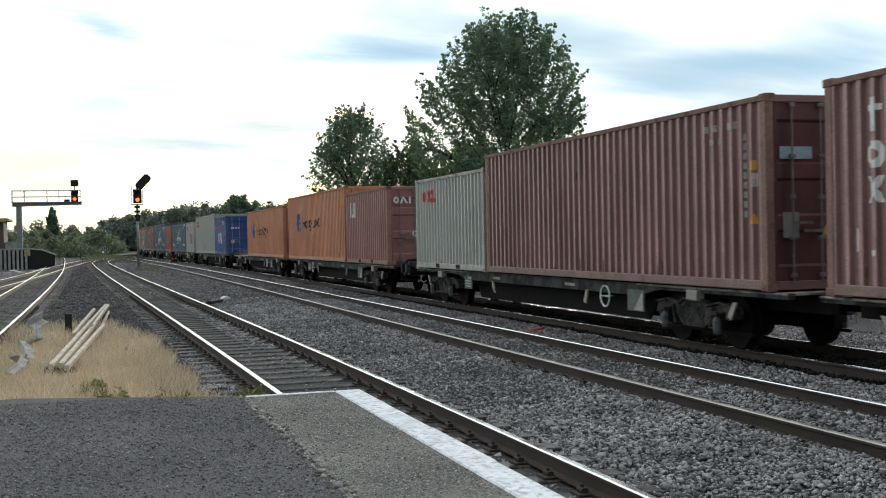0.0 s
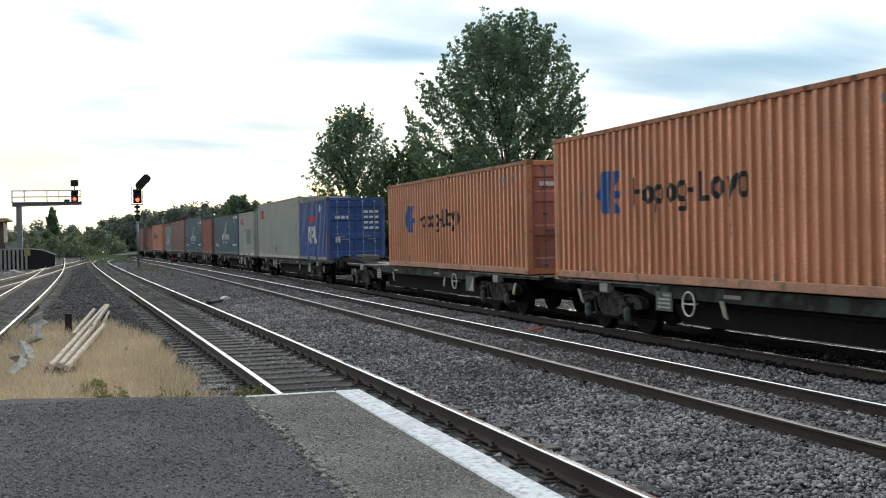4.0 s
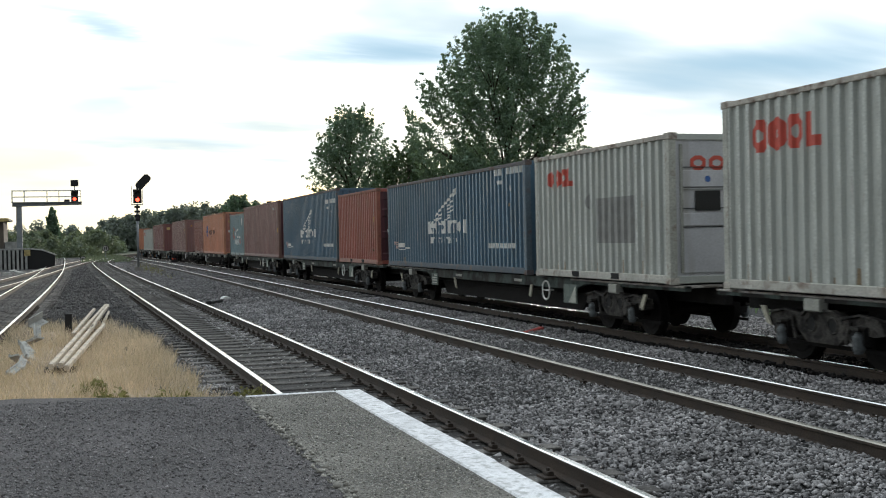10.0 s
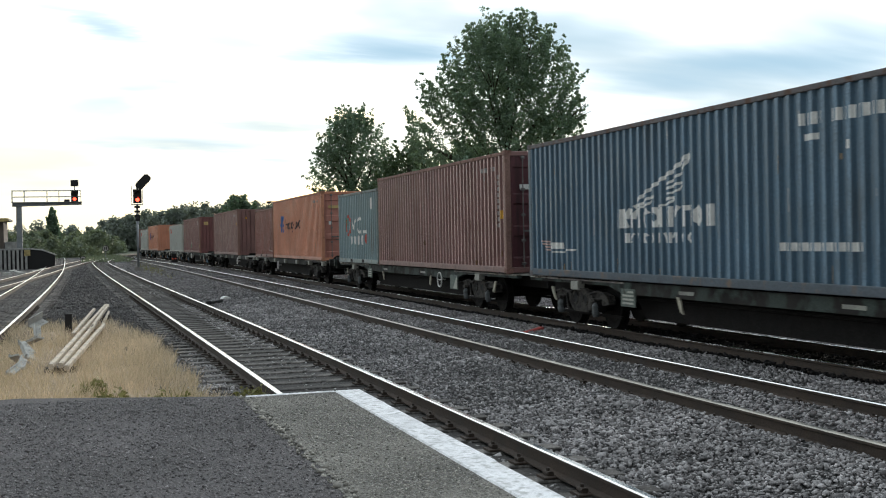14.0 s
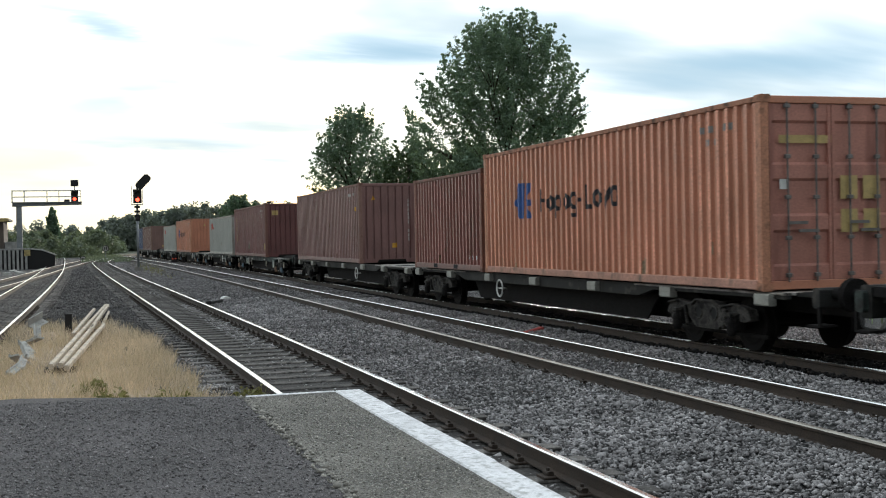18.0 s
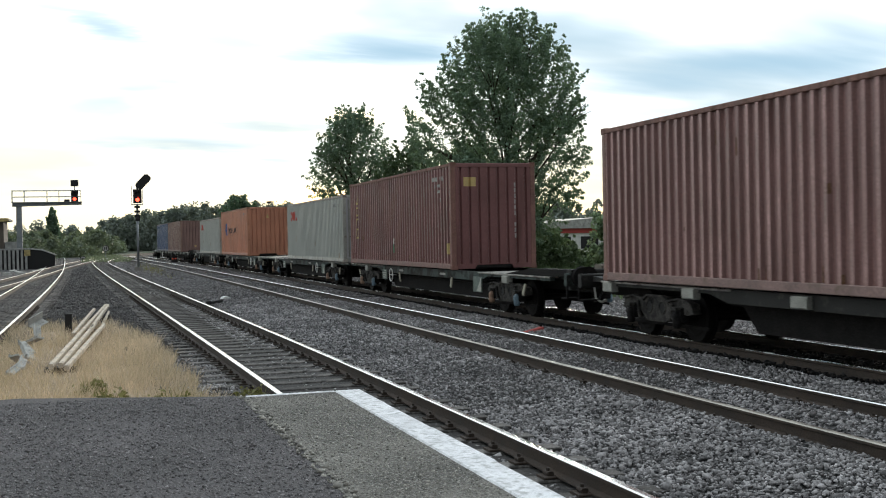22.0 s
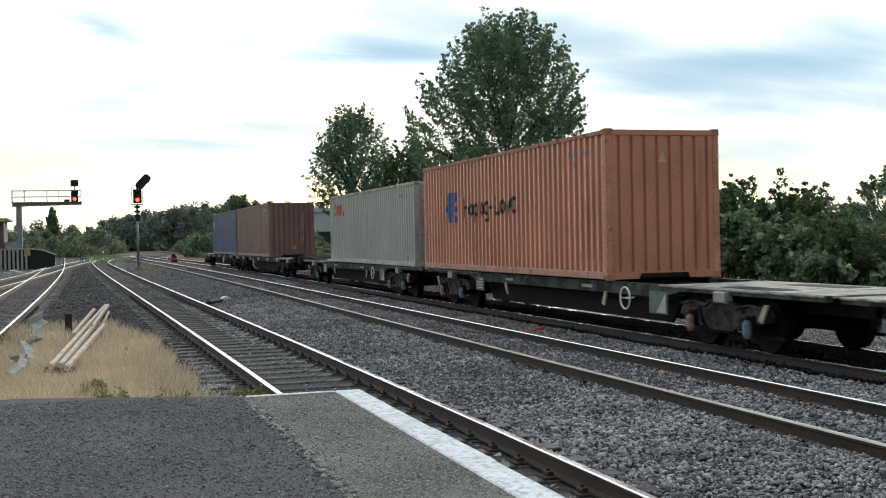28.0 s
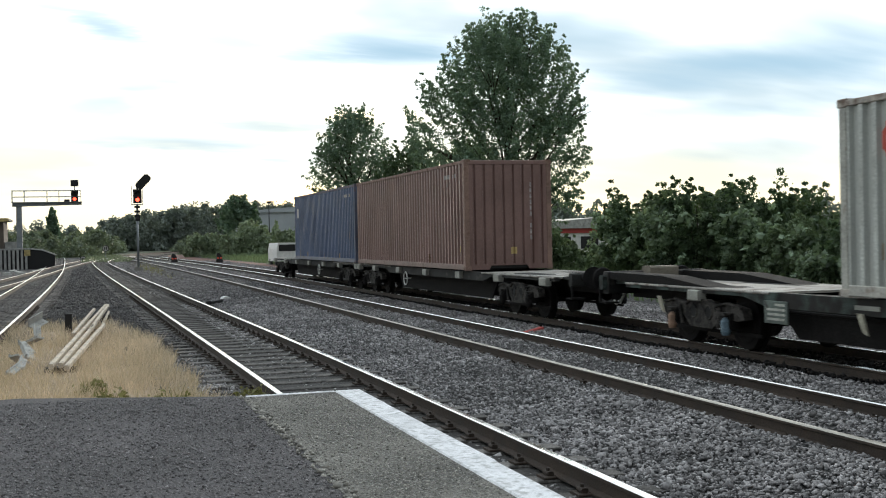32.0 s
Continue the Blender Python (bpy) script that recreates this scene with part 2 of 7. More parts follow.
M = {
    # bed colour taken near black to paint the shade in gaps between stones
    "ballast": mat("ballast", (0.030, 0.029, 0.029), 0.95, var=0.4, scale=0.8, fine=18, bump=1.0, stain=(0.100, 0.098, 0.097), stain_scale=20, stain_at=(0.5, 0.62), strength=0.06),
    "stone": mat("ballast_stone", (0.272, 0.262, 0.264), 0.9, var=0.35, scale=0.7, fine=30, bump=0.3, leaf=0.66),
    # ballast stones from 38 m on, in a darker tone
    "mid_stone": mat("mid_ballast_stone", (0.215, 0.206, 0.207), 0.9, var=0.35, scale=0.5, fine=30, bump=0.3, leaf=0.6),
    "dirty_stone": mat("dirty_ballast_stone", (0.105, 0.101, 0.101), 0.9, var=0.35, scale=0.7, fine=30, bump=0.3, leaf=0.5),
    "earth": mat("earth", (0.055, 0.055, 0.040), 0.95, var=0.4, scale=0.15, fine=5, bump=0.5, stain=(0.055, 0.080, 0.030), stain_scale=0.12, stain_at=(0.42, 0.6), strength=0.05),
    "rail": mat("rail_rust", (0.050, 0.037, 0.029), 0.82, 0.1, var=0.4, scale=3, fine=70, bump=0.3),
    "rail_top": mat("rail_polished", (0.95, 0.93, 0.90), 0.22, 1.0, var=0.05, scale=2, fine=90, bump=0.01),
    "rail_dull": mat("rail_dull_top", (0.42, 0.39, 0.34), 0.40, 0.9, var=0.25, scale=2, fine=90, bump=0.05),
    "sleeper": mat("sleeper_timber", (0.118, 0.110, 0.103), 0.9, var=0.5, scale=3, fine=45, bump=0.8, rnd=0.4, stain=(0.04, 0.037, 0.034), stain_scale=5, stain_at=(0.50, 0.62)),
    "asphalt": mat("platform_asphalt", (0.084, 0.078, 0.080), 0.93, var=0.5, scale=1.1, fine=80, bump=0.8, stain=(0.17, 0.16, 0.16), stain_scale=110, stain_at=(0.54, 0.66), strength=0.015),
    "paving": mat("platform_paving", (0.170, 0.161, 0.144), 0.92, var=0.52, scale=1.6, fine=60, bump=1.0, stain=(0.38, 0.37, 0.34), stain_scale=85, stain_at=(0.55, 0.65), strength=0.03),
    "white_line": mat("white_edge_paint", (0.80, 0.80, 0.82), 0.8, var=0.16, scale=9, fine=110, bump=0.5, stain=(0.50, 0.50, 0.50), stain_scale=26, stain_at=(0.50, 0.66)),
    "concrete": mat("weathered_concrete", (0.26, 0.25, 0.23), 0.9, var=0.25, scale=2, fine=60, bump=0.4),
    "steel": mat("galvanised_grey", (0.26, 0.28, 0.30), 0.55, 0.5, var=0.2, scale=3, fine=50, bump=0.1),
    "dark": mat("dark_paint", (0.018, 0.018, 0.018), 0.7, var=0.3, scale=5, fine=50, bump=0.15),
    "wheel": mat("wheel_steel", (0.010, 0.009, 0.009), 0.75, 0.1, var=0.4, scale=5, fine=60, bump=0.2, spec=0.1),
    "frame_a": mat("wagon_grey_green", (0.052, 0.069, 0.063), 0.75, var=0.4, scale=1.5, fine=40, bump=0.15, spec=0.25, stain=(0.016, 0.015, 0.014), stain_scale=2.2, stain_at=(0.44, 0.56)),
    "frame_b": mat("wagon_dark", (0.018, 0.018, 0.017), 0.8, var=0.35, scale=1.5, fine=40, bump=0.15, stain=(0.06, 0.054, 0.048), stain_scale=4),
    "deck": mat("wagon_deck", (0.33, 0.315, 0.290), 0.75, var=0.35, scale=1.2, fine=40, bump=0.2, stain=(0.13, 0.11, 0.095), stain_scale=3, stain_at=(0.5, 0.66)),
    "bogie": mat("bogie_grime", (0.014, 0.013, 0.013), 0.85, var=0.45, scale=4, fine=40, bump=0.3, spec=0.12),
    "bracket": mat("bracket_grey", (0.30, 0.30, 0.27), 0.7, var=0.25, scale=4, fine=50, bump=0.1),
    "yellow": mat("worn_yellow_paint", (0.42, 0.33, 0.14), 0.7, var=0.3, scale=5, fine=50, bump=0.1),
    "stop": mat("worn_cream_paint", (0.36, 0.34, 0.27), 0.75, var=0.3, scale=5, fine=50, bump=0.1, stain=(0.14, 0.12, 0.10), stain_scale=6),
    "dull_block": mat("dull_beige_paint", (0.17, 0.15, 0.12), 0.8, var=0.3, scale=5, fine=50, bump=0.1),
    "spring_rust": mat("axlebox_copper_brown", (0.26, 0.165, 0.115), 0.6, var=0.3, scale=8, fine=50, bump=0.1),
    "spring_blue": mat("axlebox_blue_grey", (0.13, 0.195, 0.245), 0.6, var=0.3, scale=8, fine=50, bump=0.1),
    "white": mat("white_marking", (0.72, 0.72, 0.70), 0.65, var=0.12, scale=4, fine=40, bump=0.05),
    "bark": mat("bark", (0.055, 0.045, 0.036), 0.95, var=0.4, scale=3, fine=25, bump=0.6),
    "leaf_tree": leaves("leaves_sycamore", (0.156, 0.226, 0.176), 0.45, 0.5),
    "leaf_pale": leaves("leaves_paler_sprays", (0.235, 0.310, 0.215), 0.35),
    "leaf_hedge": leaves("leaves_hedge", (0.084, 0.126, 0.076), 0.45, 0.6),
    # far leaves paler, greyer and evener: distance haze put into their colour
    "leaf_far_haze": leaves("leaves_far_haze", (0.182, 0.214, 0.198), 0.25, 0.15),
    "leaf_light": leaves("leaves_pale", (0.150, 0.205, 0.118), 0.3),
    "grass_dry": leaves("dry_grass", (0.57, 0.465, 0.385), 0.3, 0.35),
    "grass_green": leaves("weed_green", (0.20, 0.195, 0.085), 0.3, 0.4),
    "timber": mat("pale_weathered_timber", (0.54, 0.47, 0.385), 0.85, var=0.25, scale=2, fine=40, bump=0.35, stain=(0.26, 0.21, 0.16), stain_scale=6),
    "dirt": mat("oily_track_dirt", (0.046, 0.043, 0.041), 0.95, var=0.4, scale=1.5, fine=30, bump=0.7, stain=(0.12, 0.115, 0.11), stain_scale=16, stain_at=(0.56, 0.70), strength=0.03),
    "rust_bed": mat("rusty_siding_bed", (0.155, 0.085, 0.068), 0.95, var=0.35, scale=0.8, fine=14, bump=0.8, stain=(0.10, 0.075, 0.065), stain_scale=5, strength=0.04),
    "black": mat("signal_black", (0.012, 0.012, 0.013), 0.55, var=0.2, scale=4, fine=40, bump=0.05),
    "pale_wall": mat("pale_cladding", (0.42, 0.45, 0.48), 0.7, var=0.12, scale=0.4, fine=12, bump=0.05),
    "brick": mat("dull_brick", (0.12, 0.10, 0.085), 0.9, var=0.25, scale=0.8, fine=20, bump=0.2),
    "red_band": mat("red_cladding", (0.42, 0.065, 0.055), 0.6, var=0.15, scale=1, fine=20, bump=0.05),
    "trough": mat("broken_grey_troughing", (0.40, 0.40, 0.38), 0.85, var=0.25, scale=4, fine=50, bump=0.3, stain=(0.20, 0.19, 0.17), stain_scale=9),
    "fence": mat("grey_fence_board", (0.36, 0.36, 0.35), 0.85, var=0.3, scale=2, fine=30, bump=0.2),
    # flat black that paints the shade inside pockets, holes and openings
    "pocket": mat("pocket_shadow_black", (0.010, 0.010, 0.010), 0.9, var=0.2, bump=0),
    # dark ballast, blackened to paint in the shade beneath the train
    "shade_bed": mat("shade_dark_ballast", (0.013, 0.0125, 0.0125), 0.9, var=0.45, scale=1.2, fine=24, bump=1.0, spec=0.02, strength=0.05),
    "dim_red": glowing("dim_red_signal_lamp", (0.8, 0.10, 0.05), 0.2),
    "leaf_verge": leaves("leaves_verge_bushes", (0.235, 0.290, 0.205), 0.3, 0.35),
    # scrub green kept bluish and even, with some haze in the colour
    "leaf_scrub": leaves("leaves_scrub", (0.162, 0.199, 0.146), 0.3, 0.25),
    "bogie_frame": mat("bogie_frame_grime", (0.052, 0.048, 0.044), 0.8, var=0.5, scale=4, fine=40, bump=0.3, spec=0.2, stain=(0.010, 0.009, 0.009), stain_scale=6, stain_at=(0.46, 0.60)),
    "panel": mat("panel_pale_green_grey", (0.115, 0.140, 0.125), 0.75, var=0.3, scale=3, fine=40, bump=0.1, stain=(0.05, 0.05, 0.045), stain_scale=5),
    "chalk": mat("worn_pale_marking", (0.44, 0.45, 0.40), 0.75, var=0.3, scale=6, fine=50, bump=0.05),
    "rod": mat("locking_rod_grey", (0.175, 0.165, 0.160), 0.5, 0.4, var=0.3, scale=5, fine=50, bump=0.1),
    "rod_blue": mat("locking_rod_blue_grey", (0.26, 0.31, 0.44), 0.5, 0.2, var=0.3, scale=5, fine=50, bump=0.1),
    "spring_dull": mat("axlebox_dull_grey", (0.085, 0.095, 0.100), 0.65, var=0.35, scale=8, fine=50, bump=0.1, stain=(0.03, 0.027, 0.025), stain_scale=9),
    "chip": mat("asphalt_chipping", (0.190, 0.178, 0.180), 0.9, var=0.2, scale=0.6, fine=30, bump=0, leaf=0.62),
    "pale_chip": mat("paving_chipping", (0.300, 0.285, 0.255), 0.9, var=0.2, scale=0.6, fine=30, bump=0, leaf=0.55),
    "reefer": mat("reefer_pale_grey", (0.48, 0.48, 0.505), 0.55, var=0.12, scale=1.2, fine=30, bump=0.06, stain=(0.36, 0.34, 0.33), stain_scale=3, streak=True, stain_at=(0.58, 0.76)),
    # stones for the same strip, their colour standing in for under-train shade
    "shade_stone": mat("shade_dark_stone", (0.022, 0.021, 0.021), 0.9, var=0.4, scale=0.7, fine=30, bump=0.3, leaf=0.5, spec=0.05),
    "red_lamp": glowing("red_signal_lamp", (1.0, 0.06, 0.03), 6.0),
}


# ---------------------------------------------------------------- mesh helpers
class Shape:
    """Gathers vertices and faces of one part."""

    def __init__(self):
        self.v, self.f, self.m = [], [], []

    def face(self, pts, mi=0):
        n = len(self.v)
        self.v += [tuple(p) for p in pts]
        self.f.append(tuple(range(n, n + len(pts))))
        self.m.append(mi)

    def box(self, x0, x1, y0, y1, z0, z1, mi=0, c=0.0):
        """A box with its long edges chamfered by c."""
        if c <= 0:
            n = len(self.v)
            self.v += [(x, y, z) for z in (z0, z1) for y in (y0, y1) for x in (x0, x1)]
            q = [(0, 2, 3, 1), (4, 5, 7, 6), (0, 1, 5, 4), (2, 6, 7, 3), (0, 4, 6, 2), (1, 3, 7, 5)]
            self.f += [tuple(n + i for i in a) for a in q]
            self.m += [mi] * 6
            return self
        d = (x1 - x0, y1 - y0, z1 - z0)
        ax = d.index(max(d))
        lo, hi = (x0, y0, z0), (x1, y1, z1)
        b, e = [i for i in range(3) if i != ax]
        ring = [(lo[b] + c, lo[e]), (hi[b] - c, lo[e]), (hi[b], lo[e] + c), (hi[b], hi[e] - c),
                (hi[b] - c, hi[e]), (lo[b] + c, hi[e]), (lo[b], hi[e] - c), (lo[b], lo[e] + c)]
        if ax == 1:
            ring.reverse()
        n = len(self.v)
        for t in (lo[ax], hi[ax]):
            for p, q in ring:
                w = [0, 0, 0]
                w[ax], w[b], w[e] = t, p, q
                self.v.append(tuple(w))
        k = 8
        self.f += [tuple(n + i for i in reversed(range(k))), tuple(n + k + i for i in range(k))]
        self.f += [(n + i, n + (i + 1) % k, n + k + (i + 1) % k, n + k + i) for i in range(k)]
        self.m += [mi] * (k + 2)
        return self

    def tube(self, a, b, r0, r1=None, seg=10, mi=0, caps=True):
        a, b = Vector(a), Vector(b)
        r1 = r0 if r1 is None else r1
        d = (b - a).normalized()
        u = d.orthogonal().normalized()
        w = d.cross(u)
        n = len(self.v)
        for c, r in ((a, r0), (b, r1)):
            for i in range(seg):
                t = 2 * math.pi * i / seg
                self.v.append(tuple(c + (u * math.cos(t) + w * math.sin(t)) * r))
        self.f += [(n + i, n + (i + 1) % seg, n + seg + (i + 1) % seg, n + seg + i) for i in range(seg)]
        self.m += [mi] * seg
        if caps:
            self.f += [tuple(n + i for i in reversed(range(seg))), tuple(n + seg + i for i in range(seg))]
            self.m += [mi] * 2
        return self

    def prism(self, poly, ax, t0, t1, mi=0):
        """A polygon in the plane across axis ax, pushed from t0 to t1."""
        b, e = [i for i in range(3) if i != ax]
        n, k = len(self.v), len(poly)
        for t in (t0, t1):
            for p, q in poly:
                w = [0, 0, 0]
                w[ax], w[b], w[e] = t, p, q
                self.v.append(tuple(w))
        self.f += [tuple(n + i for i in reversed(range(k))), tuple(n + k + i for i in range(k))]
        self.f += [(n + i, n + (i + 1) % k, n + k + (i + 1) % k, n + k + i) for i in range(k)]
        self.m += [mi] * (k + 2)
        return self

    def torus(self, c, r, t, ax=0, seg=24, sub=6, mi=0):
        n = len(self.v)
        b, e = [i for i in range(3) if i != ax]
        for i in range(seg):
            A = 2 * math.pi * i / seg
            for j in range(sub):
                B = 2 * math.pi * j / sub
                w = list(c)
                rr = r + t * math.cos(B)
                w[b] += rr * math.cos(A)
                w[e] += rr * math.sin(A)
                w[ax] += t * math.sin(B)
                self.v.append(tuple(w))
        for i in range(seg):
            for j in range(sub):
                i2, j2 = (i + 1) % seg, (j + 1) % sub
                self.f.append((n + i * sub + j, n + i2 * sub + j, n + i2 * sub + j2, n + i * sub + j2))
                self.m.append(mi)
        return self

    def mesh(self, name, mats, smooth=False):
        me = bpy.data.meshes.new(name)
        me.from_pydata(self.v, [], self.f)
        for m in mats:
            me.materials.append(m)
        if len(mats) > 1:
            me.polygons.foreach_set("material_index", self.m)
        bm = bmesh.new()
        bm.from_mesh(me)
        bmesh.ops.recalc_face_normals(bm, faces=bm.faces)
        bm.to_mesh(me)
        bm.free()
        if smooth:
            me.polygons.foreach_set("use_smooth", [True] * len(me.polygons))
        return me


def part(name, shape, material, parent, label="", smooth=False):
    mats = material if isinstance(material, (list, tuple)) else [material]
    ob = new(name, shape if isinstance(shape, bpy.types.Mesh) else shape.mesh(name, mats, smooth))
    ob.parent = parent
    if label:
        ob["label"] = label
    return ob


def thing(name, label, category, group="", kind="", m=None):
    ob = new(name)
    ob.empty_display_size = 0.2
    if m is not None:
        ob.matrix_world = m
    return tagged(ob, label, category, group, kind)


def whole(name, shape, material, label="", category="", group="", kind="", smooth=False):
    mats = material if isinstance(material, (list, tuple)) else [material]
    return tagged(new(name, shape if isinstance(shape, bpy.types.Mesh) else shape.mesh(name, mats, smooth)), label, category, group, kind)


def bulk(name, verts, faces, material):
    """A mesh from numpy arrays; faces all have the same number of corners."""
    me = bpy.data.meshes.new(name)
    nv, (nf, k) = len(verts), faces.shape
    me.vertices.add(nv)
    me.vertices.foreach_set("co", np.asarray(verts, np.float32).ravel())
    me.loops.add(nf * k)
    me.loops.foreach_set("vertex_index", faces.astype(np.int32).ravel())
    me.polygons.add(nf)
    me.polygons.foreach_set("loop_start", np.arange(0, nf * k, k, dtype=np.int32))
    me.update(calc_edges=True)
    me.materials.append(material)
    return me


# ---------------------------------------------------------------- the line of the tracks
X_TRAIN, X_MAIN, X_LOOP = 10.7245, 7.325, 3.03
LINE_DS = 1.0


def lay_line():
    """Centre line of the train's track: straight, easing left, then bending right into the woods."""
    pts = [(X_TRAIN, -420.0, 0.0)]
    for i in range(900):
        x, y, a = pts[-1]
        s = -420 + (i + 0.5) * LINE_DS
        if s < 40:
            h = 0.0
        elif s < 150:
            h = -2.94e-4 * (s - 40)
        else:
            h = -0.0323 + (s - 150) / 280.0
        h = min(h, 1.1)
        pts.append((x + math.sin(h) * LINE_DS, y + math.cos(h) * LINE_DS, h))
    return pts


LINE = lay_line()


def on_line(s, off=0.0):
    """Place on the train's line s metres along, off metres to its right."""
    k = max(0.0, min(len(LINE) - 1.001, s + 420))
    i = int(k)
    t = k - i
    a, b = LINE[i], LINE[i + 1]
    x, y = a[0] + (b[0] - a[0]) * t, a[1] + (b[1] - a[1]) * t
    d = Vector((b[0] - a[0], b[1] - a[1], 0)).normalized()
    return Vector((x + d.y * off, y - d.x * off, 0)), d


P_Z, P_EDGE, P_END = 0.915, 1.645, 7.06       # platform height, edge and end


# ---------------------------------------------------------------- ground
def build_ground():
    s = Shape()
    rows = [-600, -60, -10, 0, 10, 20, 40, 70, 110, 160, 240, 400, 800, 2500]
    cols = [-2500, -600, -150, -60, -25, -8, 14.5, 19, 30, 60, 150, 600, 2500]

    def z(x, y):
        return -0.36 if -12 < x < 60 else -0.5

    for j in range(len(rows) - 1):
        for i in range(len(cols) - 1):
            q = [(cols[i], rows[j]), (cols[i + 1], rows[j]), (cols[i + 1], rows[j + 1]), (cols[i], rows[j + 1])]
            s.face([(x, y, z(x, y)) for x, y in q])
    whole("ground", s, M["earth"], "dark earth with patchy green growth beside the tracks", "ground", kind="structure")


def ballast_height(x, y):
    fill = max(0.0, min(1.0, (x - 5.2) / 0.6)) * max(0.0, min(1.0, (9.9 - x) / 0.3))
    return -0.215 + 0.058 * fill + 0.03 * noise.noise((x * 0.5, y * 0.3, 0)) + 0.02 * noise.noise((x * 2.1, y * 1.7, 3))


def build_ballast():
    s = Shape()
    ys = [-40 + 4 * i for i in range(10)] + [0 + 0.8 * i for i in range(70)] + [56 + 4 * i for i in range(34)]
    nx = 56
    base = 0
    for j, y in enumerate(ys):
        c = on_line(y)[0].x - X_TRAIN
        for i in range(nx + 1):
            x = -9.5 + 28.5 * i / nx + c
            edge = 0.0 if 1 < i < nx - 1 else -0.3
            s.v.append((x, y, ballast_height(x, y) + edge))
    for j in range(len(ys) - 1):
        for i in range(nx):
            a = j * (nx + 1) + i
            s.f.append((a, a + 1, a + nx + 2, a + nx + 1))
            s.m.append(0)
    whole("ballast_bed", s, M["ballast"], "ballast bed under the tracks, darkened for the shade between stones", "ballast", kind="structure", smooth=True)


STONE = np.array([(-1, -1, -1), (1, -1, -1), (1, 1, -1), (-1, 1, -1), (-1, -1, 1), (1, -1, 1), (1, 1, 1), (-1, 1, 1)], float)
STONE_F = np.array([(0, 2, 1), (0, 3, 2), (4, 5, 6), (4, 6, 7), (0, 1, 5), (0, 5, 4), (2, 3, 7), (2, 7, 6), (0, 4, 7), (0, 7, 3), (1, 2, 6), (1, 6, 5)])


FAR_STONE = np.array([(1, 0, 0), (-0.5, 0.87, 0), (-0.5, -0.87, 0), (0, 0, 0.9), (0, 0, -0.9)], float)
FAR_STONE_F = np.array([(0, 1, 3), (1, 2, 3), (2, 0, 3), (1, 0, 4), (2, 1, 4), (0, 2, 4)])


def scatter_stones(name, label, x0, x1, y0, y1, count, size, seed, keep=None, lift=0.0, material="stone", ground=None, category="ballast"):
    rng = np.random.default_rng(seed)
    P = np.stack([rng.uniform(x0, x1, count), rng.uniform(y0, y1, count)], 1)
    if keep is not None:
        P = P[keep(P[:, 0], P[:, 1])]
    n = len(P)
    z = np.full(n, lift) if ground is not None else np.array([ballast_height(x, y) for x, y in P]) + lift
    if ground is not None:
        z = z + ground
    form, faces = (STONE, STONE_F) if size < 0.045 and ground is None else (FAR_STONE * 1.25, FAR_STONE_F)
    k = len(form)
    V = form[None] * rng.uniform(0.22 if k > 5 else 0.55, 1.0, (n, k, 3)) * (size * rng.lognormal(0, 0.28, n))[:, None, None] * 0.5
    V *= rng.uniform(0.5, 1.4, (n, 1, 3))
    q = rng.normal(size=(n, 4))
    q /= np.linalg.norm(q, axis=1)[:, None]
    w, a, b, c = q.T
    R = np.stack([1 - 2 * (b * b + c * c), 2 * (a * b - w * c), 2 * (a * c + w * b), 2 * (a * b + w * c), 1 - 2 * (a * a + c * c),
                  2 * (b * c - w * a), 2 * (a * c - w * b), 2 * (b * c + w * a), 1 - 2 * (a * a + b * b)], 1).reshape(n, 3, 3)
    V = np.einsum("nij,nkj->nki", R, V) * np.array([1.04, 1.04, 0.80])
    V += np.stack([P[:, 0], P[:, 1], z + rng.uniform(-0.2, 0.4, n) * size], 1)[:, None]
    F = (faces[None] + k * np.arange(n)[:, None, None]).reshape(-1, 3)
    ob = new(name, bulk(name, V.reshape(-1, 3), F, M[material]))
    tagged(ob, label, category, kind="stuff")


# ---------------------------------------------------------------- tracks
RAIL = [(-0.070, -0.159), (0.070, -0.159), (0.068, -0.146), (0.012, -0.128), (0.010, -0.050), (0.035, -0.036),
        (0.035, -0.012), (0.024, 0.0), (-0.024, 0.0), (-0.035, -0.012), (-0.035, -0.036), (-0.010, -0.050), (-0.012, -0.128), (-0.068, -0.146)]


def rail_mesh(name, centre, off, s0, s1, step):
    """centre(s) gives a place and a heading; off is the distance to its right."""
    s = Shape()
    k = len(RAIL)
    n = int((s1 - s0) / step) + 1
    for j in range(n + 1):
        p, d = centre(min(s0 + j * step, s1))
        r = Vector((d.y, -d.x, 0))
        for a, z in RAIL:
            q = p + r * (off + a)
            s.v.append((q.x, q.y, z))
    for j in range(n):
        for i in range(k):
            a, b = j * k + i, j * k + (i + 1) % k
            s.f.append((a, b, b + k, a + k))
            s.m.append(1 if i in (6, 7, 8) else 0)
    return s


